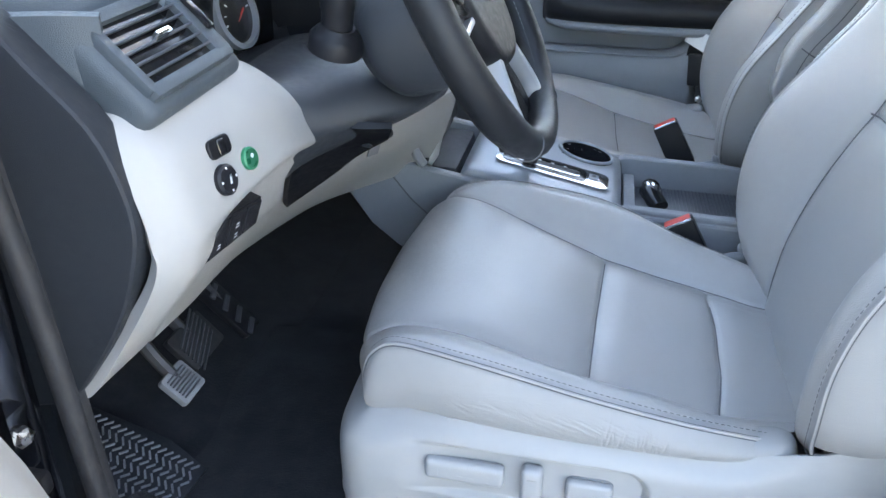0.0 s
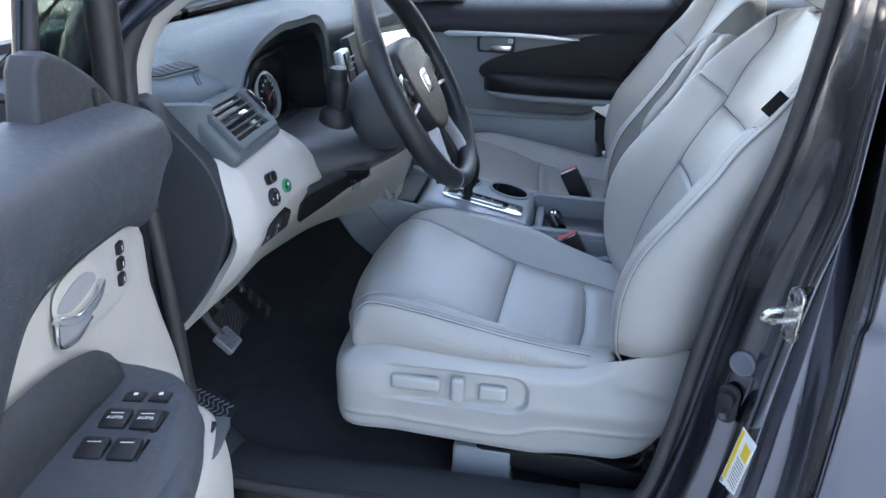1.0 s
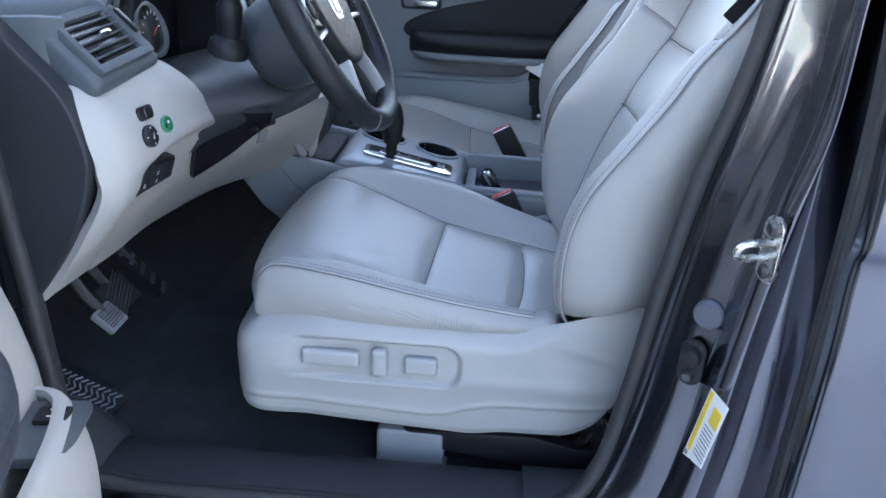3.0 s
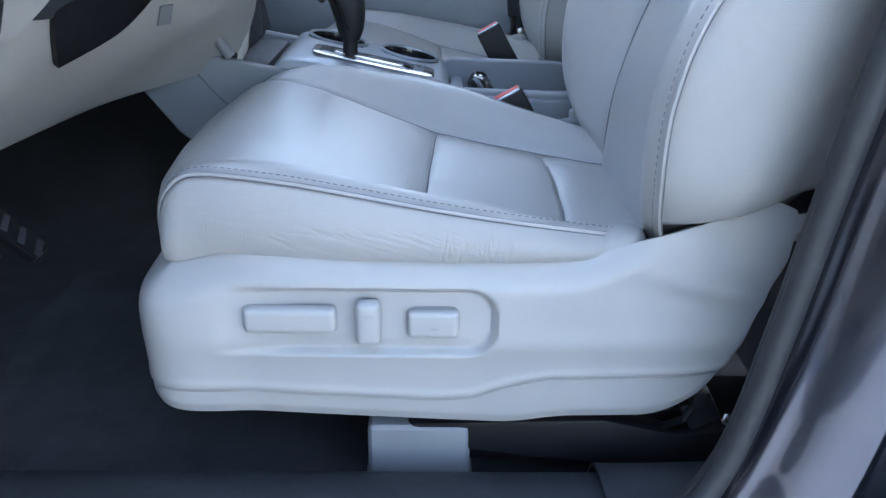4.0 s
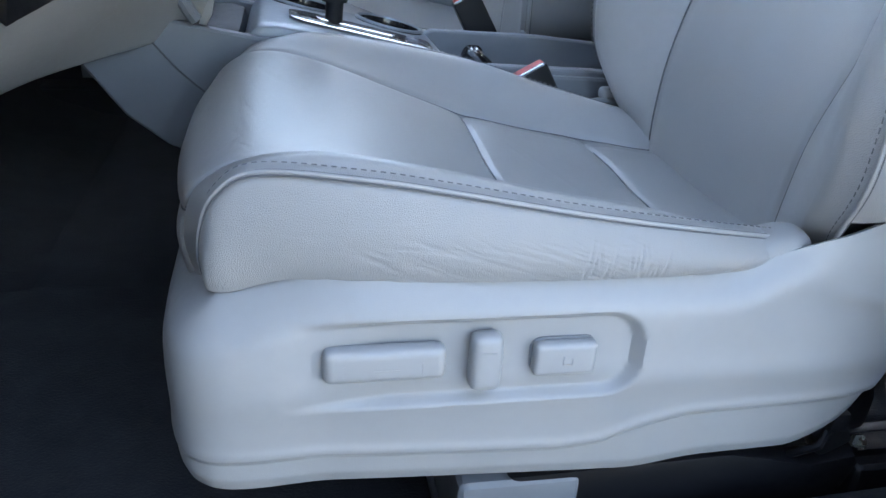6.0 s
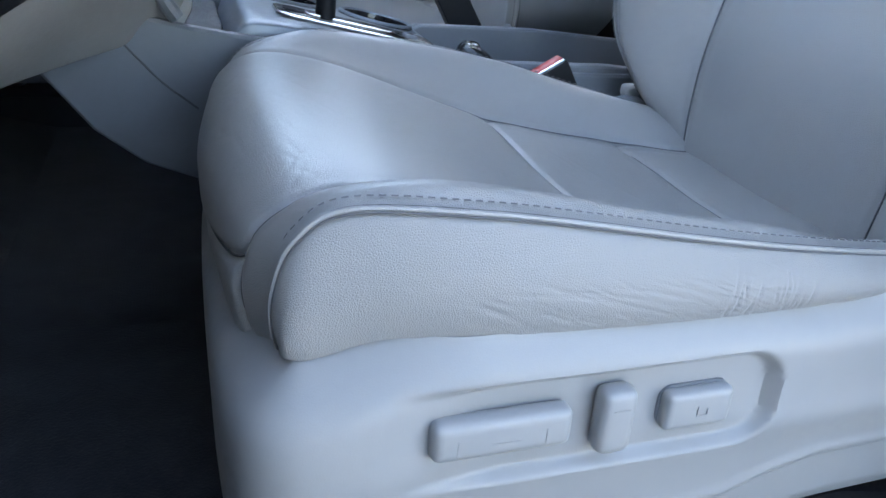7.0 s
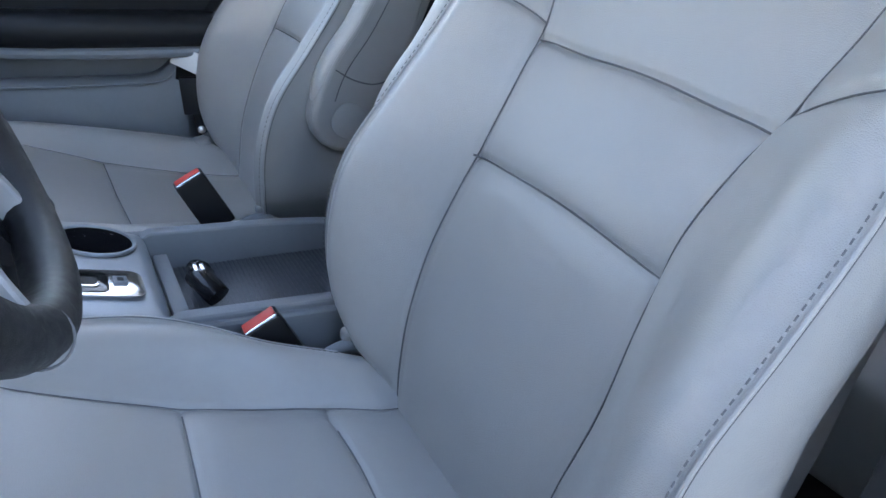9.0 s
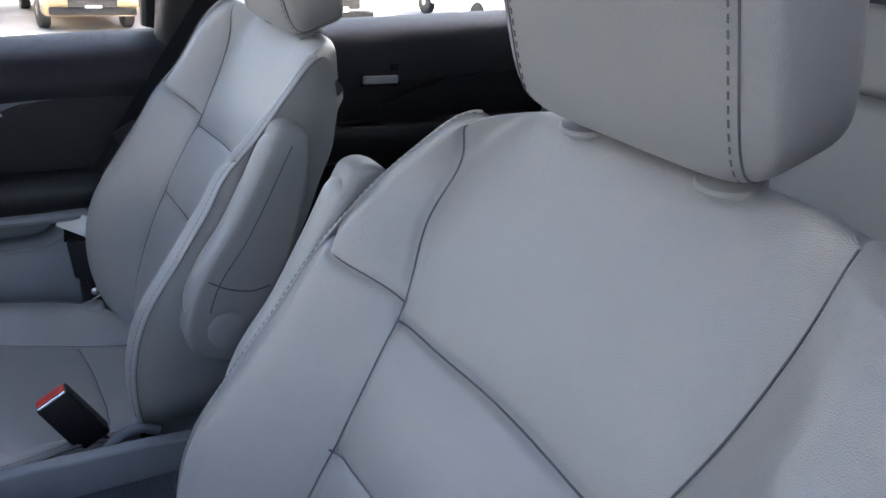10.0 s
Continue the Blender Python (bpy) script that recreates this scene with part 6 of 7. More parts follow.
# handle recess and lever
on_door("handle_bezel", prism([tuple(p) for p in even([(.164, 1.082), (.20, 1.097), (.277, 1.090), (.318, 1.078), (.330, 1.040), (.322, 1.024), (.25, 1.018), (.18, 1.018), (.160, 1.034)], 40, True)], .002, .006, "xz", .003), SWITCH)
cup_ = on_door("handle_cup", prism([tuple(p) for p in even([(.300, 1.094), (.262, 1.090), (.240, 1.066), (.256, 1.052), (.300, 1.054), (.336, 1.068), (.328, 1.088)], 40, True)], .0070, .0014, "xz", .0004), BEIGE, None, "pale handle recess")
hb = on_door("handle_lever", prism([tuple(p) for p in even([(.244, 1.062), (.268, 1.055), (.305, 1.056), (.340, 1.070), (.342, 1.063), (.305, 1.047), (.266, 1.046)], 40, True)], .008, .009, "xz", .003, 3), CHROME, None, "chrome release lever")
# flat grey plate whose colour draws the shading of a hollow recess
on_door("recess_shade", prism([tuple(p) for p in even([(.250, 1.064), (.262, 1.078), (.290, 1.082), (.322, 1.076), (.330, 1.068), (.300, 1.058)], 30, True)], .0082, .0010, "xz", .0003), GREY, cup_)
on_door("lever_face", prism([(.268, 1.047), (.305, 1.047), (.339, 1.061), (.341, 1.042), (.305, 1.034), (.280, 1.036)], .008, .005, "xz", .002), GREY, hb)
on_door("lever_edge", tube(even([(.342, .013, 1.066), (.343, .013, 1.042), (.310, .013, 1.032), (.276, .012, 1.036)], 24), .0018, 8), CHROME, hb)
for k, z in enumerate((1.071, 1.054, 1.037)):
    bt_ = on_door("memory_button", box((.189 + .0025 * k, .0085, z), (.015, .008, .0135), .003), BLACK, None, "black push button")
    on_door("mark", box((.189 + .0025 * k, .0126, z), (.0012, .0006, .005), 0), MARK, bt_)
# armrest with window switches
armz = lambda u: .951 + .12 * (u - .273)
sec = []
for u, wo in ((.238, .046), (.253, .080), (.293, .104), (.353, .122), (.453, .132), (.603, .135), (.78, .12), (.95, .08)):
    z = armz(u)
    sec.append([(u, -.004, z + .022), (u, .012, z + .006), (u, wo * .75, z + .001), (u, wo * .94, z - .004), (u, wo, z - .020), (u, wo * .96, z - .055), (u, wo * .7, z - .085), (u, .004, z - .105)])
on_door("armrest", slab(loft(sec, 40, 70), .008, flip=True), DOOR, None, "dark slate armrest")
on_door("rear_pad", slab(loft([[(u, .008, z0), (u, .018, z0 - .012), (u, .022, z0 - .035), (u, .018, armz(u) + .002)] for u, z0 in ((.267, .982), (.305, 1.006), (.385, 1.030), (.50, 1.042), (.70, 1.05), (1.0, 1.05))], 20, 40), .010, flip=True), DASH, None, "charcoal padded panel behind the armrest")
ms_ = MD @ Matrix.Translation((.379, .068, armz(.379) + .0065)) @ Euler((0, radians(-6.8), radians(0))).to_matrix().to_4x4()


def on_switch(name, bm, mat, parent, label="", smooth=True):
    bm.transform(ms_)
    return part(name, bm, mat, parent, label, smooth)


sp = on_switch("switch_panel", prism([tuple(p) for p in even([(-.095, -.030), (-.098, .010), (-.075, .030), (-.02, .040), (.06, .046), (.105, .046), (.108, -.030), (.0, -.032)], 48, True)], -.010, .012, "xy", .003), DOOR, ddoor, "slate window switch panel")
for cx, cy in ((-.072, -.012), (-.074, .012)):
    b_ = on_switch("lock_switch", box((cx, cy, .003), (.019, .019, .006), .002), BLACK, sp)
    on_switch("mark", box((cx - .003, cy, .0062), (.0045, .004, .0004), 0), MARK, b_)
for cx in (-.030, .020):
    on_switch("switch_well", prism(rounded(.040, .056, .005, 4, cx, .002), .0016, .0010, "xy", 0), GLOSS, sp)
    for cy in (-.012, .016):
        b_ = on_switch("window_switch", box((cx + .004, cy, .0045), (.028, .024, .009), .003, 2, Euler((0, radians(10), 0)).to_matrix()), BLACK, sp, "black window switch")
        on_switch("mark", box((cx - .001, cy, .0098), (.0010, .012, .0006), 0, 1, Euler((0, radians(10), 0)).to_matrix()), MARK, b_)
        if cx < 0:
            tmx = ms_ @ Matrix.Translation((cx + .006, cy, .0092)) @ Euler((0, radians(10), 0)).to_matrix().to_4x4() @ Euler((0, 0, radians(90))).to_matrix().to_4x4()
            text("lettering", "AUTO", .0052, tmx, MARK, b_)
# grab bar in front of the armrest's edge
on_door("grab_bar", tube(even([(.258, .076, .918), (.310, .106, .936), (.383, .122, .948), (.473, .133, .962), (.60, .136, .978), (.75, .124, .995)], 50), .0165, 14, taper=np.interp(np.linspace(0, 1, 50), [0, .1, .5, 1], [.5, .9, 1, .9])), DOOR, None, "dark slate grab bar")
# pale lower pocket
pk = []
for u, wo in ((.040, .004), (.050, .030), (.08, .046), (.17, .060), (.40, .070), (.70, .06), (1.0, .03)):
    pk.append([(u, wo - .012, .760 - .02 * u), (u, wo, .755 - .02 * u), (u, wo + .012, .71), (u, wo + .014, .65), (u, wo + .004, .58), (u, 0, .50)])
on_door("map_pocket", slab(loft(pk, 40, 50), .010, flip=True), BEIGE, None, "pale lower map pocket")
bb = on_door("tailgate_switch", box((.085, .038, .762), (.026, .034, .006), .002), BLACK, None, "black two-way switch")
for o in (-.006, .006):
    on_door("mark", box((.085 + o, .038, .7654), (.002, .008, .0004), 0), MARK, bb)
on_door("pocket_shelf", box((.10, .030, .750), (.10, .075, .016), .005), SLATE)
on_door("pocket_floor", box((.50, .045, .56), (.85, .08, .02), .005), GREY)
# mirror sail, window frame and glass
on_door("mirror_sail", prism([(.05, 1.150), (.062, 1.192), (.085, 1.214), (.115, 1.236), (.165, 1.263), (.200, 1.276), (.220, 1.275), (.232, 1.262), (.246, 1.20), (.252, 1.150)], -.056, .032, "xz", .008, 4), DASH, None, "charcoal mirror sail with a small grille")
on_door("sail_grille", box((.118, -.0235, 1.214), (.012, .004, .022), .002, 2), BLACK)
on_door("window_frame", tube(even([(.0, -.06, 1.165), (-.01, -.06, 1.25), (-.015, -.065, 1.34), (.01, -.075, 1.42), (.10, -.09, 1.52), (.25, -.10, 1.575), (.50, -.115, 1.61), (.75, -.125, 1.665), (1.0, -.125, 1.67), (1.06, -.12, 1.62), (1.07, -.10, 1.40), (1.06, -.085, 1.16)], 80), .020, 16), BLACK, None, "black window frame")
on_door("division_bar", tube([(.180, -.070, 1.17), (.145, -.074, 1.27), (.108, -.080, 1.36), (.05, -.090, 1.50)], .013, 16, flat=.8), BLACK)
on_door("belt_seal", tube(even([(.02, -.080, 1.176), (.25, -.080, 1.200), (1.05, -.080, 1.235)], 20), .010, 8), RUBBER)
gl = on_door("quarter_glass", prism([(.0, 1.19), (.19, 1.19), (.15, 1.30), (.10, 1.42), (.07, 1.48), (.01, 1.40), (-.01, 1.30)], -.076, .004, "xz", 0), TINTED)
gl.visible_shadow = False
# exterior mirror beyond the glass
mirror = thing("door_mirror", tuple(MD @ Vector((.16, -.25, 1.10))), "dark door mirror housing outside the quarter glass", "car mirror")
hs = superbox((.40, -.27, 1.20), (.12, .11, .085), .6, None, 24, 36)
hs.transform(MD)
part("housing", hs, GLOSS, mirror)
b = box((.36, -.17, 1.15), (.06, .12, .03), .012)
b.transform(MD)
part("foot", b, BLACK, mirror)

# ---- far doors ----
def belt_z(x):
    return BELT0 + BELT_RISE * (x + .24)


FY = 1.955
fdoor = thing("front_door", (0, FY, .45), "closed passenger door with dark upper trim and silver inlay", "car door")
part("skin", prism([(-.62, .40), (.45, .40), (.46, 1.045), (-.55, 1.005)], 2.10, .10, "xz", .02), PAINT, fdoor)
trim = loft([[(x, FY + w, z) for z, w in ((.44, .05), (.60, .02), (.76, .01), (.90, .0), (.985, .0), (1.0, .0))] for x in (-.60, -.35, 0, .44)], 30, 24)
part("inner_panel", slab(trim, .012, flip=False), GREY, fdoor, "grey inner panel")
upr = loft([[(x, 2.09, belt_z(x)), (x, 2.03, belt_z(x) + .004), (x, 1.965, belt_z(x) - .012), (x, FY - .012, belt_z(x) - .045), (x, FY - .006, .985 + .02 * (x > .1))] for x in (-.60, -.40, -.2, 0, .2, .44)], 24, 30)
part("upper_trim", slab(upr, .012), material("dark_burgundy_grey_trim", (.017, .015, .020), .5, spec=.25, grain=.4, grain_size=.0015, var=.05), fdoor, "dark padded upper trim")
inl = [(-.262, .987), (-.16, .990), (-.05, .992), (.06, .989), (.145, .980), (.06, .977), (-.05, .980), (-.16, .977), (-.262, .973)]
part("silver_inlay", prism([tuple(p) for p in even(inl, 60, True)], FY - .034, .020, "xz", .003), SILVER, fdoor, "silver sweep inlay")
dark = [(-.152, .852), (-.158, .882), (-.10, .915), (0, .945), (.10, .966), (.17, .992), (.26, 1.006), (.44, 1.012), (.44, .845), (.20, .842), (.0, .840), (-.10, .842)]
part("insert", prism([tuple(p) for p in even(dark, 80, True)], FY - .016, .012, "xz", .005), material("black_vinyl", (.009, .009, .011), .45, spec=.25, grain=.4, grain_size=.0015, var=.06), fdoor, "black vinyl insert")
part("armrest", slab(loft([[(x, FY + .01, .862), (x, FY - w * .6, .866), (x, FY - w, .856), (x, FY - w, .828), (x, FY - w * .6, .812), (x, FY + .01, .812)] for x, w in ((-.135, .012), (-.11, .045), (-.04, .065), (.15, .07), (.44, .06))], 30, 40), .008), BLACK, fdoor, "black armrest")
part("armrest_trim", tube(even([(-.125, FY - .02, .808), (-.06, FY - .055, .802), (.15, FY - .064, .802), (.44, FY - .055, .806)], 40), .011, 10), GREY, fdoor)
for k in range(2):
    part("switch", box((-.075 + .035 * k, FY - .045, .868), (.022, .018, .006), .002), GLOSS, fdoor)
bz_ = part("handle_bezel", prism(rounded(.118, .056, .012, 5, -.112, .953), FY - .010, .012, "xz", .003), DASH, fdoor)
part("handle_recess", prism(rounded(.100, .042, .010, 5, -.112, .953), FY - .0125, .004, "xz", .001), GREY, bz_)
part("handle_lever", box((-.098, FY - .020, .942), (.068, .012, .018), .005, 3), CHROME, bz_, "chrome release lever")
part("lock_slide", box((-.066, FY - .018, .965), (.016, .010, .014), .003), SILVER, bz_)
part("map_pocket", slab(loft([[(x, FY + .0, z0), (x, FY - .030, z0 + .0), (x, FY - .042, z0 - .05), (x, FY - .036, .62), (x, FY, .52)] for x, z0 in ((-.45, .735), (-.2, .735), (.05, .735), (.17, .738), (.215, .765), (.23, .785))], 24, 40), .010), GREY, fdoor, "grey door pocket")
part("pocket_edge", tube(even([(.232, FY - .030, .792), (.215, FY - .044, .765), (.18, FY - .046, .742), (.05, FY - .046, .738), (-.3, FY - .046, .738)], 40), .0035, 8), GREY, fdoor)
part("inner_sail", prism([(-.46, 1.06), (-.22, 1.066), (-.27, 1.13), (-.34, 1.22), (-.40, 1.22)], 2.0, .03, "xz", .008), DASH, fdoor)
part("window_frame", tube(even([(-.60, 2.08, 1.07), (-.42, 2.06, 1.28), (-.22, 2.02, 1.46), (-.05, 1.97, 1.61), (.15, 1.95, 1.665), (.42, 1.95, 1.68), (.43, 1.98, 1.5), (.42, 2.06, 1.11)], 60), .020, 10), BLACK, fdoor)
g = part("window_glass", slab(loft([[(x, 2.075, belt_z(x) - .01), (x, 2.04, 1.35), (x, 1.96, 1.66)] for x in (-.52, 0, .42)], 8, 6), .004), GLASS, fdoor, "clear side glass")
g.visible_shadow = False
fm_ = thing("door_mirror", (-.30, 2.20, 1.08), "passenger side door mirror seen through the window", "car mirror")
part("housing", superbox((-.30, 2.28, 1.155), (.055, .115, .075), .55, None, 24, 36), PAINT, fm_)
part("mirror_glass", box((-.248, 2.28, 1.155), (.004, .19, .12), .03, 3), material("mirror", (.9, .9, .9), .03, metal=1.0, var=0.0, rough_var=.01), fm_)
part("foot", box((-.30, 2.15, 1.10), (.05, .12, .03), .01), BLACK, fm_)

rdoor = thing("rear_door", (1.0, FY, .45), "closed far rear door with chrome handle", "car door")
part("skin", prism([(.47, .40), (1.50, .40), (1.50, 1.10), (.47, 1.045)], 2.10, .10, "xz", .02), PAINT, rdoor)
part("inner_panel", slab(loft([[(x, FY + w, z) for z, w in ((.44, .05), (.60, .02), (.80, .01), (.96, .0), (1.06, .004))] for x in (.46, .8, 1.15, 1.5)], 24, 20), .012), material("black_rear_trim", (.014, .014, .016), .5, grain=.4, grain_size=.0015, var=.06), rdoor, "black inner panel")
part("upper_trim", slab(loft([[(x, 2.09, belt_z(x)), (x, 2.03, belt_z(x) + .004), (x, 1.965, belt_z(x) - .012), (x, FY - .008, belt_z(x) - .05), (x, FY - .004, belt_z(x) - .10)] for x in (.46, .8, 1.15, 1.5)], 20, 20), .012), material("burgundy_grey_rear_trim", (.026, .024, .030), .5, grain=.4, grain_size=.0015, var=.05), rdoor, "dark padded upper trim")
hz = part("handle_bezel", prism(rounded(.115, .062, .014, 5, .852, 1.030), FY - .014, .014, "xz", .003), BLACK, rdoor)
part("handle_lever", box((.850, FY - .026, 1.017), (.085, .014, .020), .006, 3), CHROME, hz, "chrome release lever")
part("lock_slide", box((.884, FY - .022, 1.042), (.018, .010, .018), .003), BLACK, hz)
part("armrest", slab(loft([[(x, FY + .01, .915), (x, FY - .05, .92), (x, FY - .07, .905), (x, FY - .06, .86), (x, FY + .01, .84)] for x in (.62, .8, 1.0, 1.3)], 24, 20), .008), BLACK, rdoor, "black armrest")
part("pull_cup", box((.80, FY - .045, .925), (.10, .03, .01), .004), GLOSS, rdoor)
part("sweep_line", tube(even([(.86, FY - .008, .955), (1.0, FY - .012, 1.0), (1.2, FY - .010, 1.035), (1.45, FY - .008, 1.05)], 30), .006, 8), DASH, rdoor)
part("window_frame", tube(even([(.50, 2.06, 1.11), (.51, 1.98, 1.5), (.53, 1.95, 1.68), (1.0, 1.95, 1.69), (1.30, 1.95, 1.66), (1.42, 1.98, 1.45), (1.46, 2.06, 1.17)], 60), .020, 10), BLACK, rdoor)
g = part("window_glass", slab(loft([[(x, 2.075, belt_z(x) - .01), (x, 2.04, 1.35), (x, 1.96, 1.66)] for x in (.50, 1.0, 1.45)], 8, 6), .004), GLASS, rdoor, "clear side glass")
g.visible_shadow = False

settle(pillar, (.008, -.022, 0))
settle(fdoor, (0, .015, .063))
settle(fm_, (0, .015, .063))
settle(rdoor, (0, .015, .063))

# ---- near rear door, closed: outer side seen past the pillar ----
nr = thing("rear_door", (1.0, .33, .45), "closed dark metallic rear door with a chrome belt strip", "car door")
ods = []
for x, e_ in ((.462, .022), (.466, .008), (.480, .001), (.55, 0.0), (.90, -.006), (1.45, 0.0)):
    ods.append([(x, .335 + e_, .42), (x, .300 + e_, .55), (x, .290 + e_, .72), (x, .286 + e_, .88), (x, .291 + e_, .985), (x, .282 + e_, 1.02), (x, .292 + e_, 1.12), (x, .306 + e_, 1.185), (x, .318 + e_, 1.20)])
part("outer_skin", slab(loft(ods, 70, 50), .006), PAINT, nr, "glossy dark metallic door skin")
part("chrome_strip", tube(even([(.466, .304, 1.208), (.80, .300, 1.222), (1.45, .306, 1.25)], 30), .010, 10, flat=.6, side=(0, 0, 1)), CHROME, nr, "bright chrome belt strip")
part("window_edge", tube(even([(.464, .315, 1.20), (.458, .335, 1.35), (.460, .38, 1.52), (.48, .43, 1.68)], 30), .016, 10), BLACK, nr)
part("window_glass", slab(loft([[(x, .318, 1.205 + .02 * (x - .46)), (x, .345, 1.40), (x, .43, 1.68)] for x in (.465, .9, 1.45)], 12, 8), .005), CARGLASS, nr, "dark tinted rear door glass")
part("inner_side", prism([(.47, .42), (1.48, .42), (1.48, 1.18), (.47, 1.18)], .40, .12, "xz", .01), GREY, nr)

# ---- rear bench ----
bench = thing("rear_seat", (1.2, YMID, .43), "grey leather rear bench seat", "car seat")
part("cushion", superbox((1.02, YMID, .66), (.26, .66, .10), .3), LEATHER, bench)
part("backrest", superbox((1.30, YMID, .93), (.10, .66, .27), .3, np.array(Euler((0, radians(14), 0)).to_matrix())), LEATHER, bench, "grey leather bench backrest")
for y in (.80, 1.18, 1.70):
    part("headrest", superbox((1.375, y, 1.262), (.05, .125, .070), .4, np.array(Euler((0, radians(10), 0)).to_matrix())), LEATHER, bench, "grey leather headrest")
    for o in (-.06, .06):
        part("post", tube([(1.37, y + o, 1.16), (1.375, y + o, 1.22)], .006, 8), CHROME, bench)

# ---- passenger's seat belt ----
beltp = thing("seat_belt", (.30, 1.93, .60), "black seat belt hanging beside the passenger seat with a white tag", "seat belt")
bl = even([(.555, 1.88, 1.62), (.545, 1.89, 1.42), (.527, 1.90, 1.24), (.498, 1.905, 1.18), (.421, 1.905, 1.065), (.369, 1.905, .988), (.308, 1.900, .895), (.258, 1.888, .825), (.245, 1.880, .80), (.240, 1.880, .76)], 60)
strip = np.stack([bl + np.array([-.020, .012, .004]), bl, bl + np.array([.022, -.008, -.002])], 1)
part("webbing", slab(strip, .0016), BELT, beltp)
part("white_tag", box((.242, 1.874, .806), (.060, .004, .040), .001, 1, Euler((0, radians(22), radians(-25))).to_matrix()), WHITE, beltp, "white paper tag")
part("tongue", box((.350, 1.893, .955), (.050, .012, .040), .005, 2, Euler((0, radians(-35), radians(-20))).to_matrix()), BLACK, beltp)
part("tongue_blade", box((.357, 1.886, .922), (.028, .004, .040), .001, 1, Euler((0, radians(-20), radians(-20))).to_matrix()), STEEL, beltp)
part("anchor_box", box((.247, 1.876, .735), (.040, .022, .075), .006, 2, Euler((0, radians(-6), radians(-20))).to_matrix()), BLACK, beltp)
part("anchor_stem", box((.260, 1.880, .675), (.016, .012, .07), .003, 2, Euler((0, radians(-14), 0)).to_matrix()), BLACK, beltp)
part("anchor_bolt", lathe([(.008, 0), (.008, .004), (.004, .006)], (.262, 1.872, .665), (0, -1, .2), 8), STEEL, beltp)

settle(beltp, (-.008, .030, .045))

# ---- the car park around ----
def build_car(name, label, x, y, turn, paint, suv=True):
    """A parked vehicle, nose towards its own -y."""
    z0 = lot_z(y)
    root = thing(name, (x, y, z0), label, "car", "parked cars")
    root.rotation_euler = (0, 0, radians(turn))
    m = Matrix.Translation((x, y, 0)) @ Matrix.Rotation(radians(turn), 4, "Z")

    def add(nm, bm, mat, parent=root, lab=""):
        me = bpy.data.meshes.new(nm)
        bm.to_mesh(me)
        bm.free()
        me.materials.append(mat)
        me.shade_smooth()
        me.set_sharp_from_angle(angle=radians(35))
        ob = new(nm, me)
        ob.parent = parent
        return tagged(ob, lab)
    h = 1.0 if suv else .88
    body = [(-2.35, .45), (-2.40, .62), (-2.34, .85 * h), (-2.15, 1.0 * h), (-1.15, 1.08 * h), (2.25, 1.08 * h), (2.38, .95 * h), (2.40, .5), (2.2, .34), (-2.2, .34)]
    b = add("body", prism([(a, z) for a, z in body], -.92, 1.84, "yz", .10, 4), paint)
    cab = [(-1.10, 1.05 * h), (-.45, 1.66 * h), (.2, 1.74 * h), (1.7, 1.70 * h), (2.25, 1.06 * h)]
    add("cabin", prism(cab, -.78, 1.56, "yz", .09, 3), CARGLASS)
    add("roof", prism([(-.42, 1.665 * h), (.2, 1.745 * h), (1.68, 1.71 * h), (1.68, 1.75 * h), (.2, 1.79 * h), (-.42, 1.71 * h)], -.72, 1.44, "yz", .02), paint)
    add("grille", box((0, -2.40, .72 * h), (.95, .06, .22), .03), GLOSS)
    add("bumper", box((0, -2.42, .47), (1.7, .12, .16), .05), BLACK)
    add("number_plate", box((0, -2.45, .60 * h), (.32, .02, .13), .005), WHITE)
    for s in (-1, 1):
        add("headlight", box((s * .68, -2.30, .84 * h), (.38, .14, .15), .04), LAMP)
        add("pillar", box((s * .76, .62, 1.38 * h), (.05, .10, .62), .02), paint)
        for yy in (-1.45, 1.45):
            w = add("tyre", lathe([(.20, -.11), (.33, -.11), (.36, -.07), (.36, .07), (.33, .11), (.20, .11)], (s * .84, yy, .36), (1, 0, 0), 28), RUBBER)
            add("rim", lathe([(.05, -.115), (.21, -.10), (.21, .115), (.05, .105)], (s * .84, yy, .36), (1, 0, 0), 20), SILVER, w)
    return root


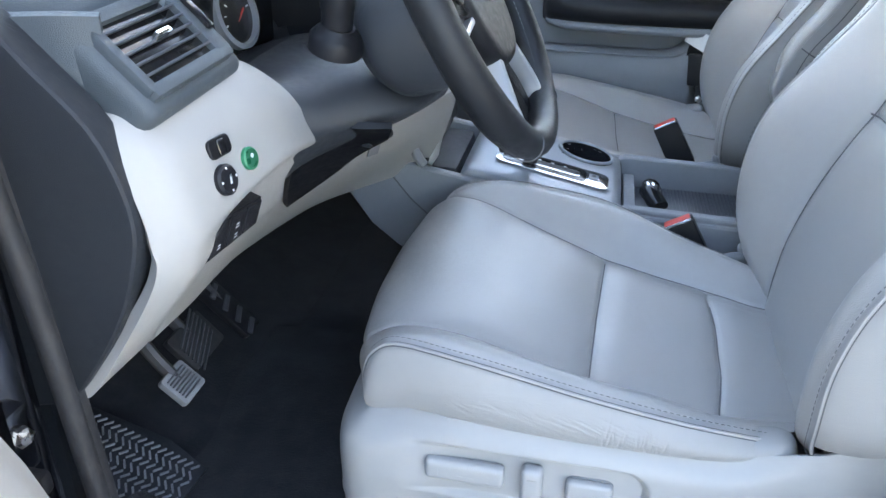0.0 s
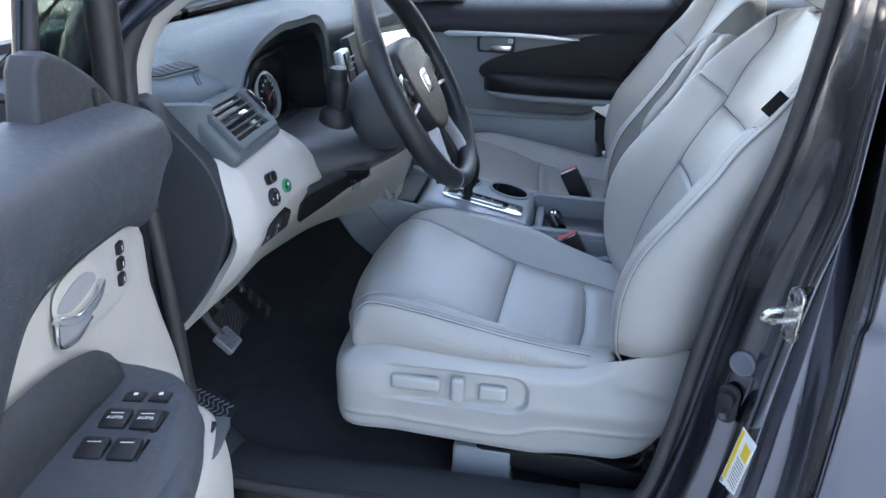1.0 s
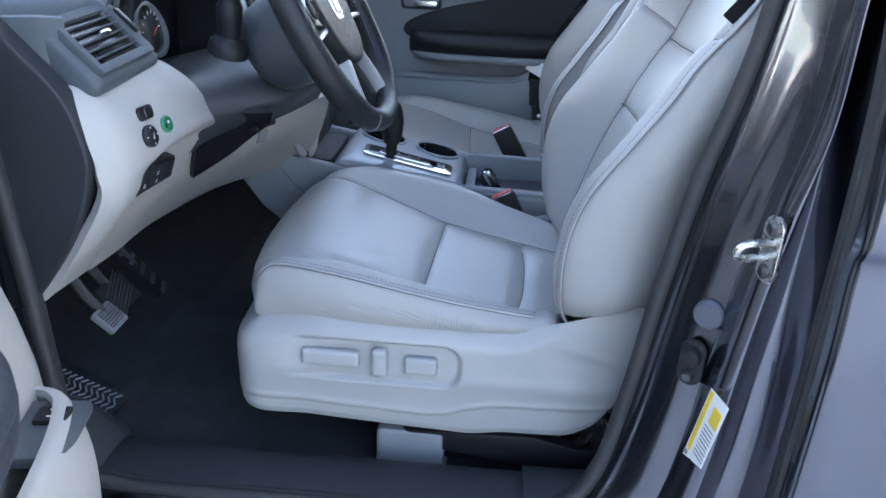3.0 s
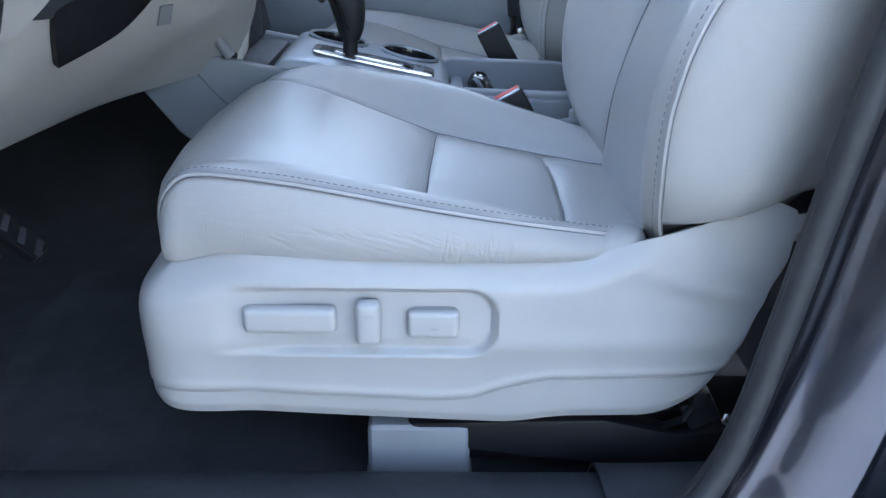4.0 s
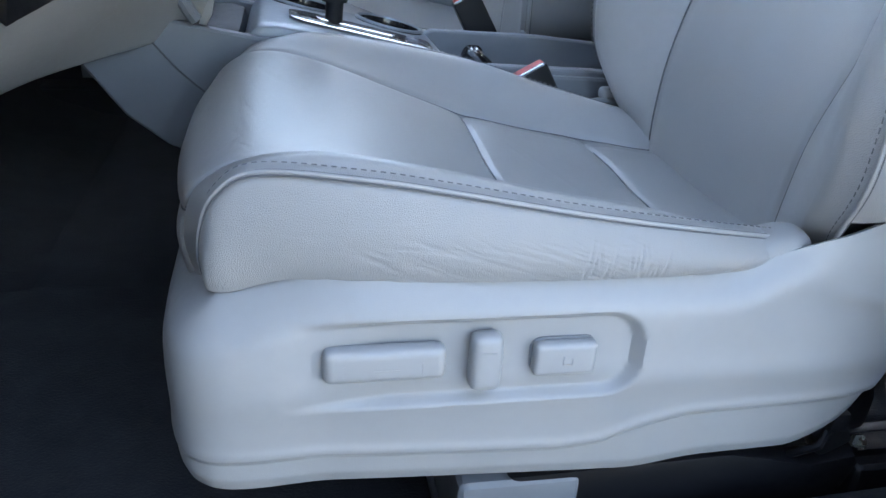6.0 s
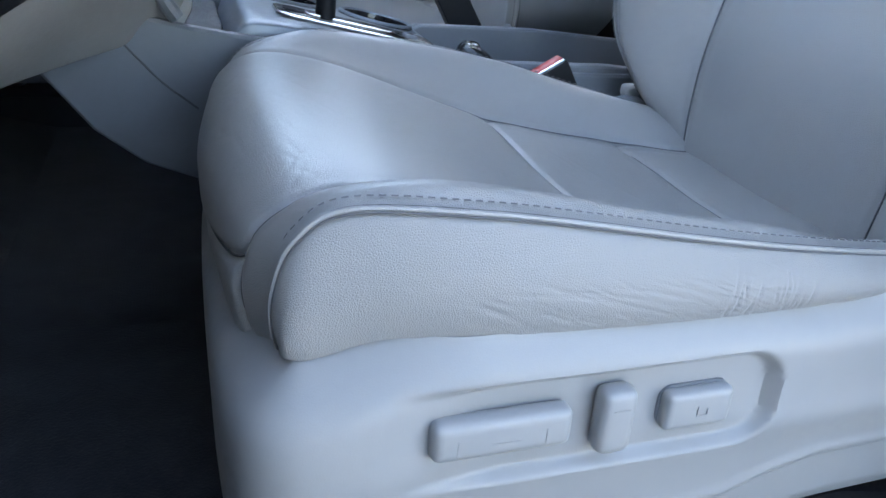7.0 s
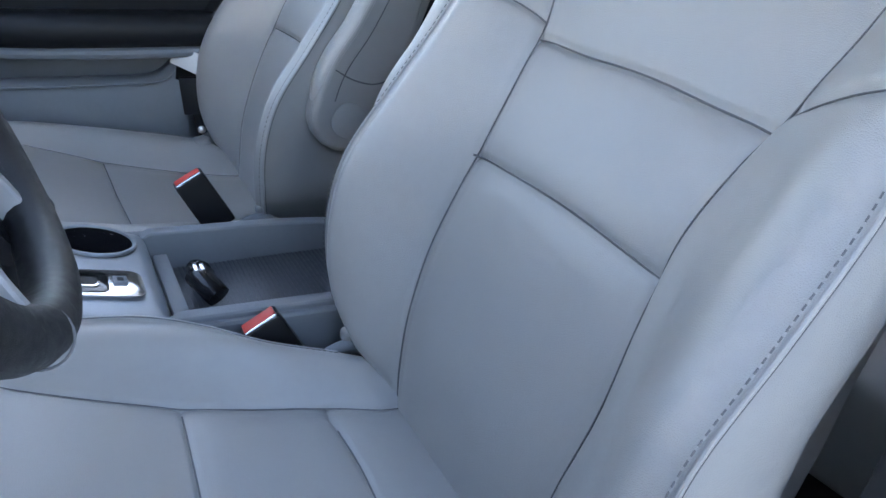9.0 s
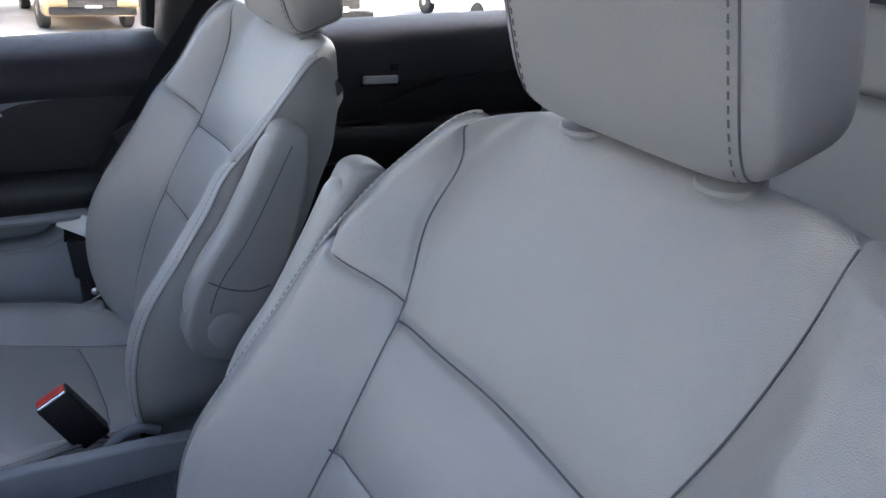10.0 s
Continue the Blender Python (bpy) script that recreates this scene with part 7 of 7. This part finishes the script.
build_car("parked_car", "white parked car facing the camera across the lane", -.30, 20.6, -2, CARWHITE)
build_car("parked_car", "tan parked car across the lane", 2.25, 20.9, 3, CARTAN, False)
build_car("parked_car", "white parked car further along the row", -2.95, 20.7, -2, CARWHITE, False)
build_car("parked_car", "silver parked car further along the row", -5.6, 20.4, 2, CARGREY)
build_car("parked_car", "rust-red parked car further along the row", 4.9, 20.8, 0, CARRED, False)
build_car("parked_car", "silver parked car beyond the far door", 7.6, 20.6, 4, CARGREY)
build_car("parked_car", "white parked car beyond the far rear door", 13.0, 20.5, 1, CARWHITE)
lot = thing("site_building", (0, 34, lot_z(34)), "pale stucco building beyond the car park", "building")
part("wall", box((0, 34.3, 2.0), (70, .6, 7.8), .05), STUCCO, lot)
part("parapet", box((0, 34.2, 5.3), (70.4, .9, .25), .05), STUCCO, lot)
for k in range(12):
    wd = part("window", box((-30 + 5.2 * k, 33.98, 2.4), (2.2, .10, 1.3), .02), CARGLASS, lot)
    part("sill", box((-30 + 5.2 * k, 33.92, 1.70), (2.4, .18, .10), .02), STUCCO, wd)
# unseen block, added only to keep the sun off the car
tall = thing("site_building", (13.5, 3.9, 0), "unseen tall pale block added off the car's tail to shade it", "building")
part("wall", box((13.5, 3.9, 10.5), (9, 8.8, 21.0), .05), STUCCO, tall)
part("parapet", box((13.5, 3.9, 21.1), (9.3, 9.1, .3), .05), STUCCO, tall)

# unseen wall added ahead to hold the low front sky off the seats
ahead = thing("site_building", (-4.6, -4.0, 0), "low pale panelled wall added out of view to screen the front sky", "building")
part("wall", box((-4.75, -4.0, 2.2), (.5, 11.2, 4.4), .03), STUCCO, ahead)
part("coping", box((-4.75, -4.0, 4.45), (.62, 11.4, .12), .02), STUCCO, ahead)
for k in range(9):
    part("panel_joint", box((-4.497, -9.0 + 1.22 * k, 2.2), (.012, .020, 4.3), 0), GREY, ahead)
part("plinth", box((-4.49, -4.0, .10), (.06, 11.2, .20), .01), GREY, ahead)

build_car("parked_car", "white parked car behind the open door, in the sun", 1.5, -9.5, 176, CARWHITE)
build_car("parked_car", "silver parked car behind the open door, in the sun", 5.2, -9.8, 182, CARGREY, False)
build_car("parked_car", "white parked car in the row behind", -3.0, -9.6, 180, CARWHITE, False)
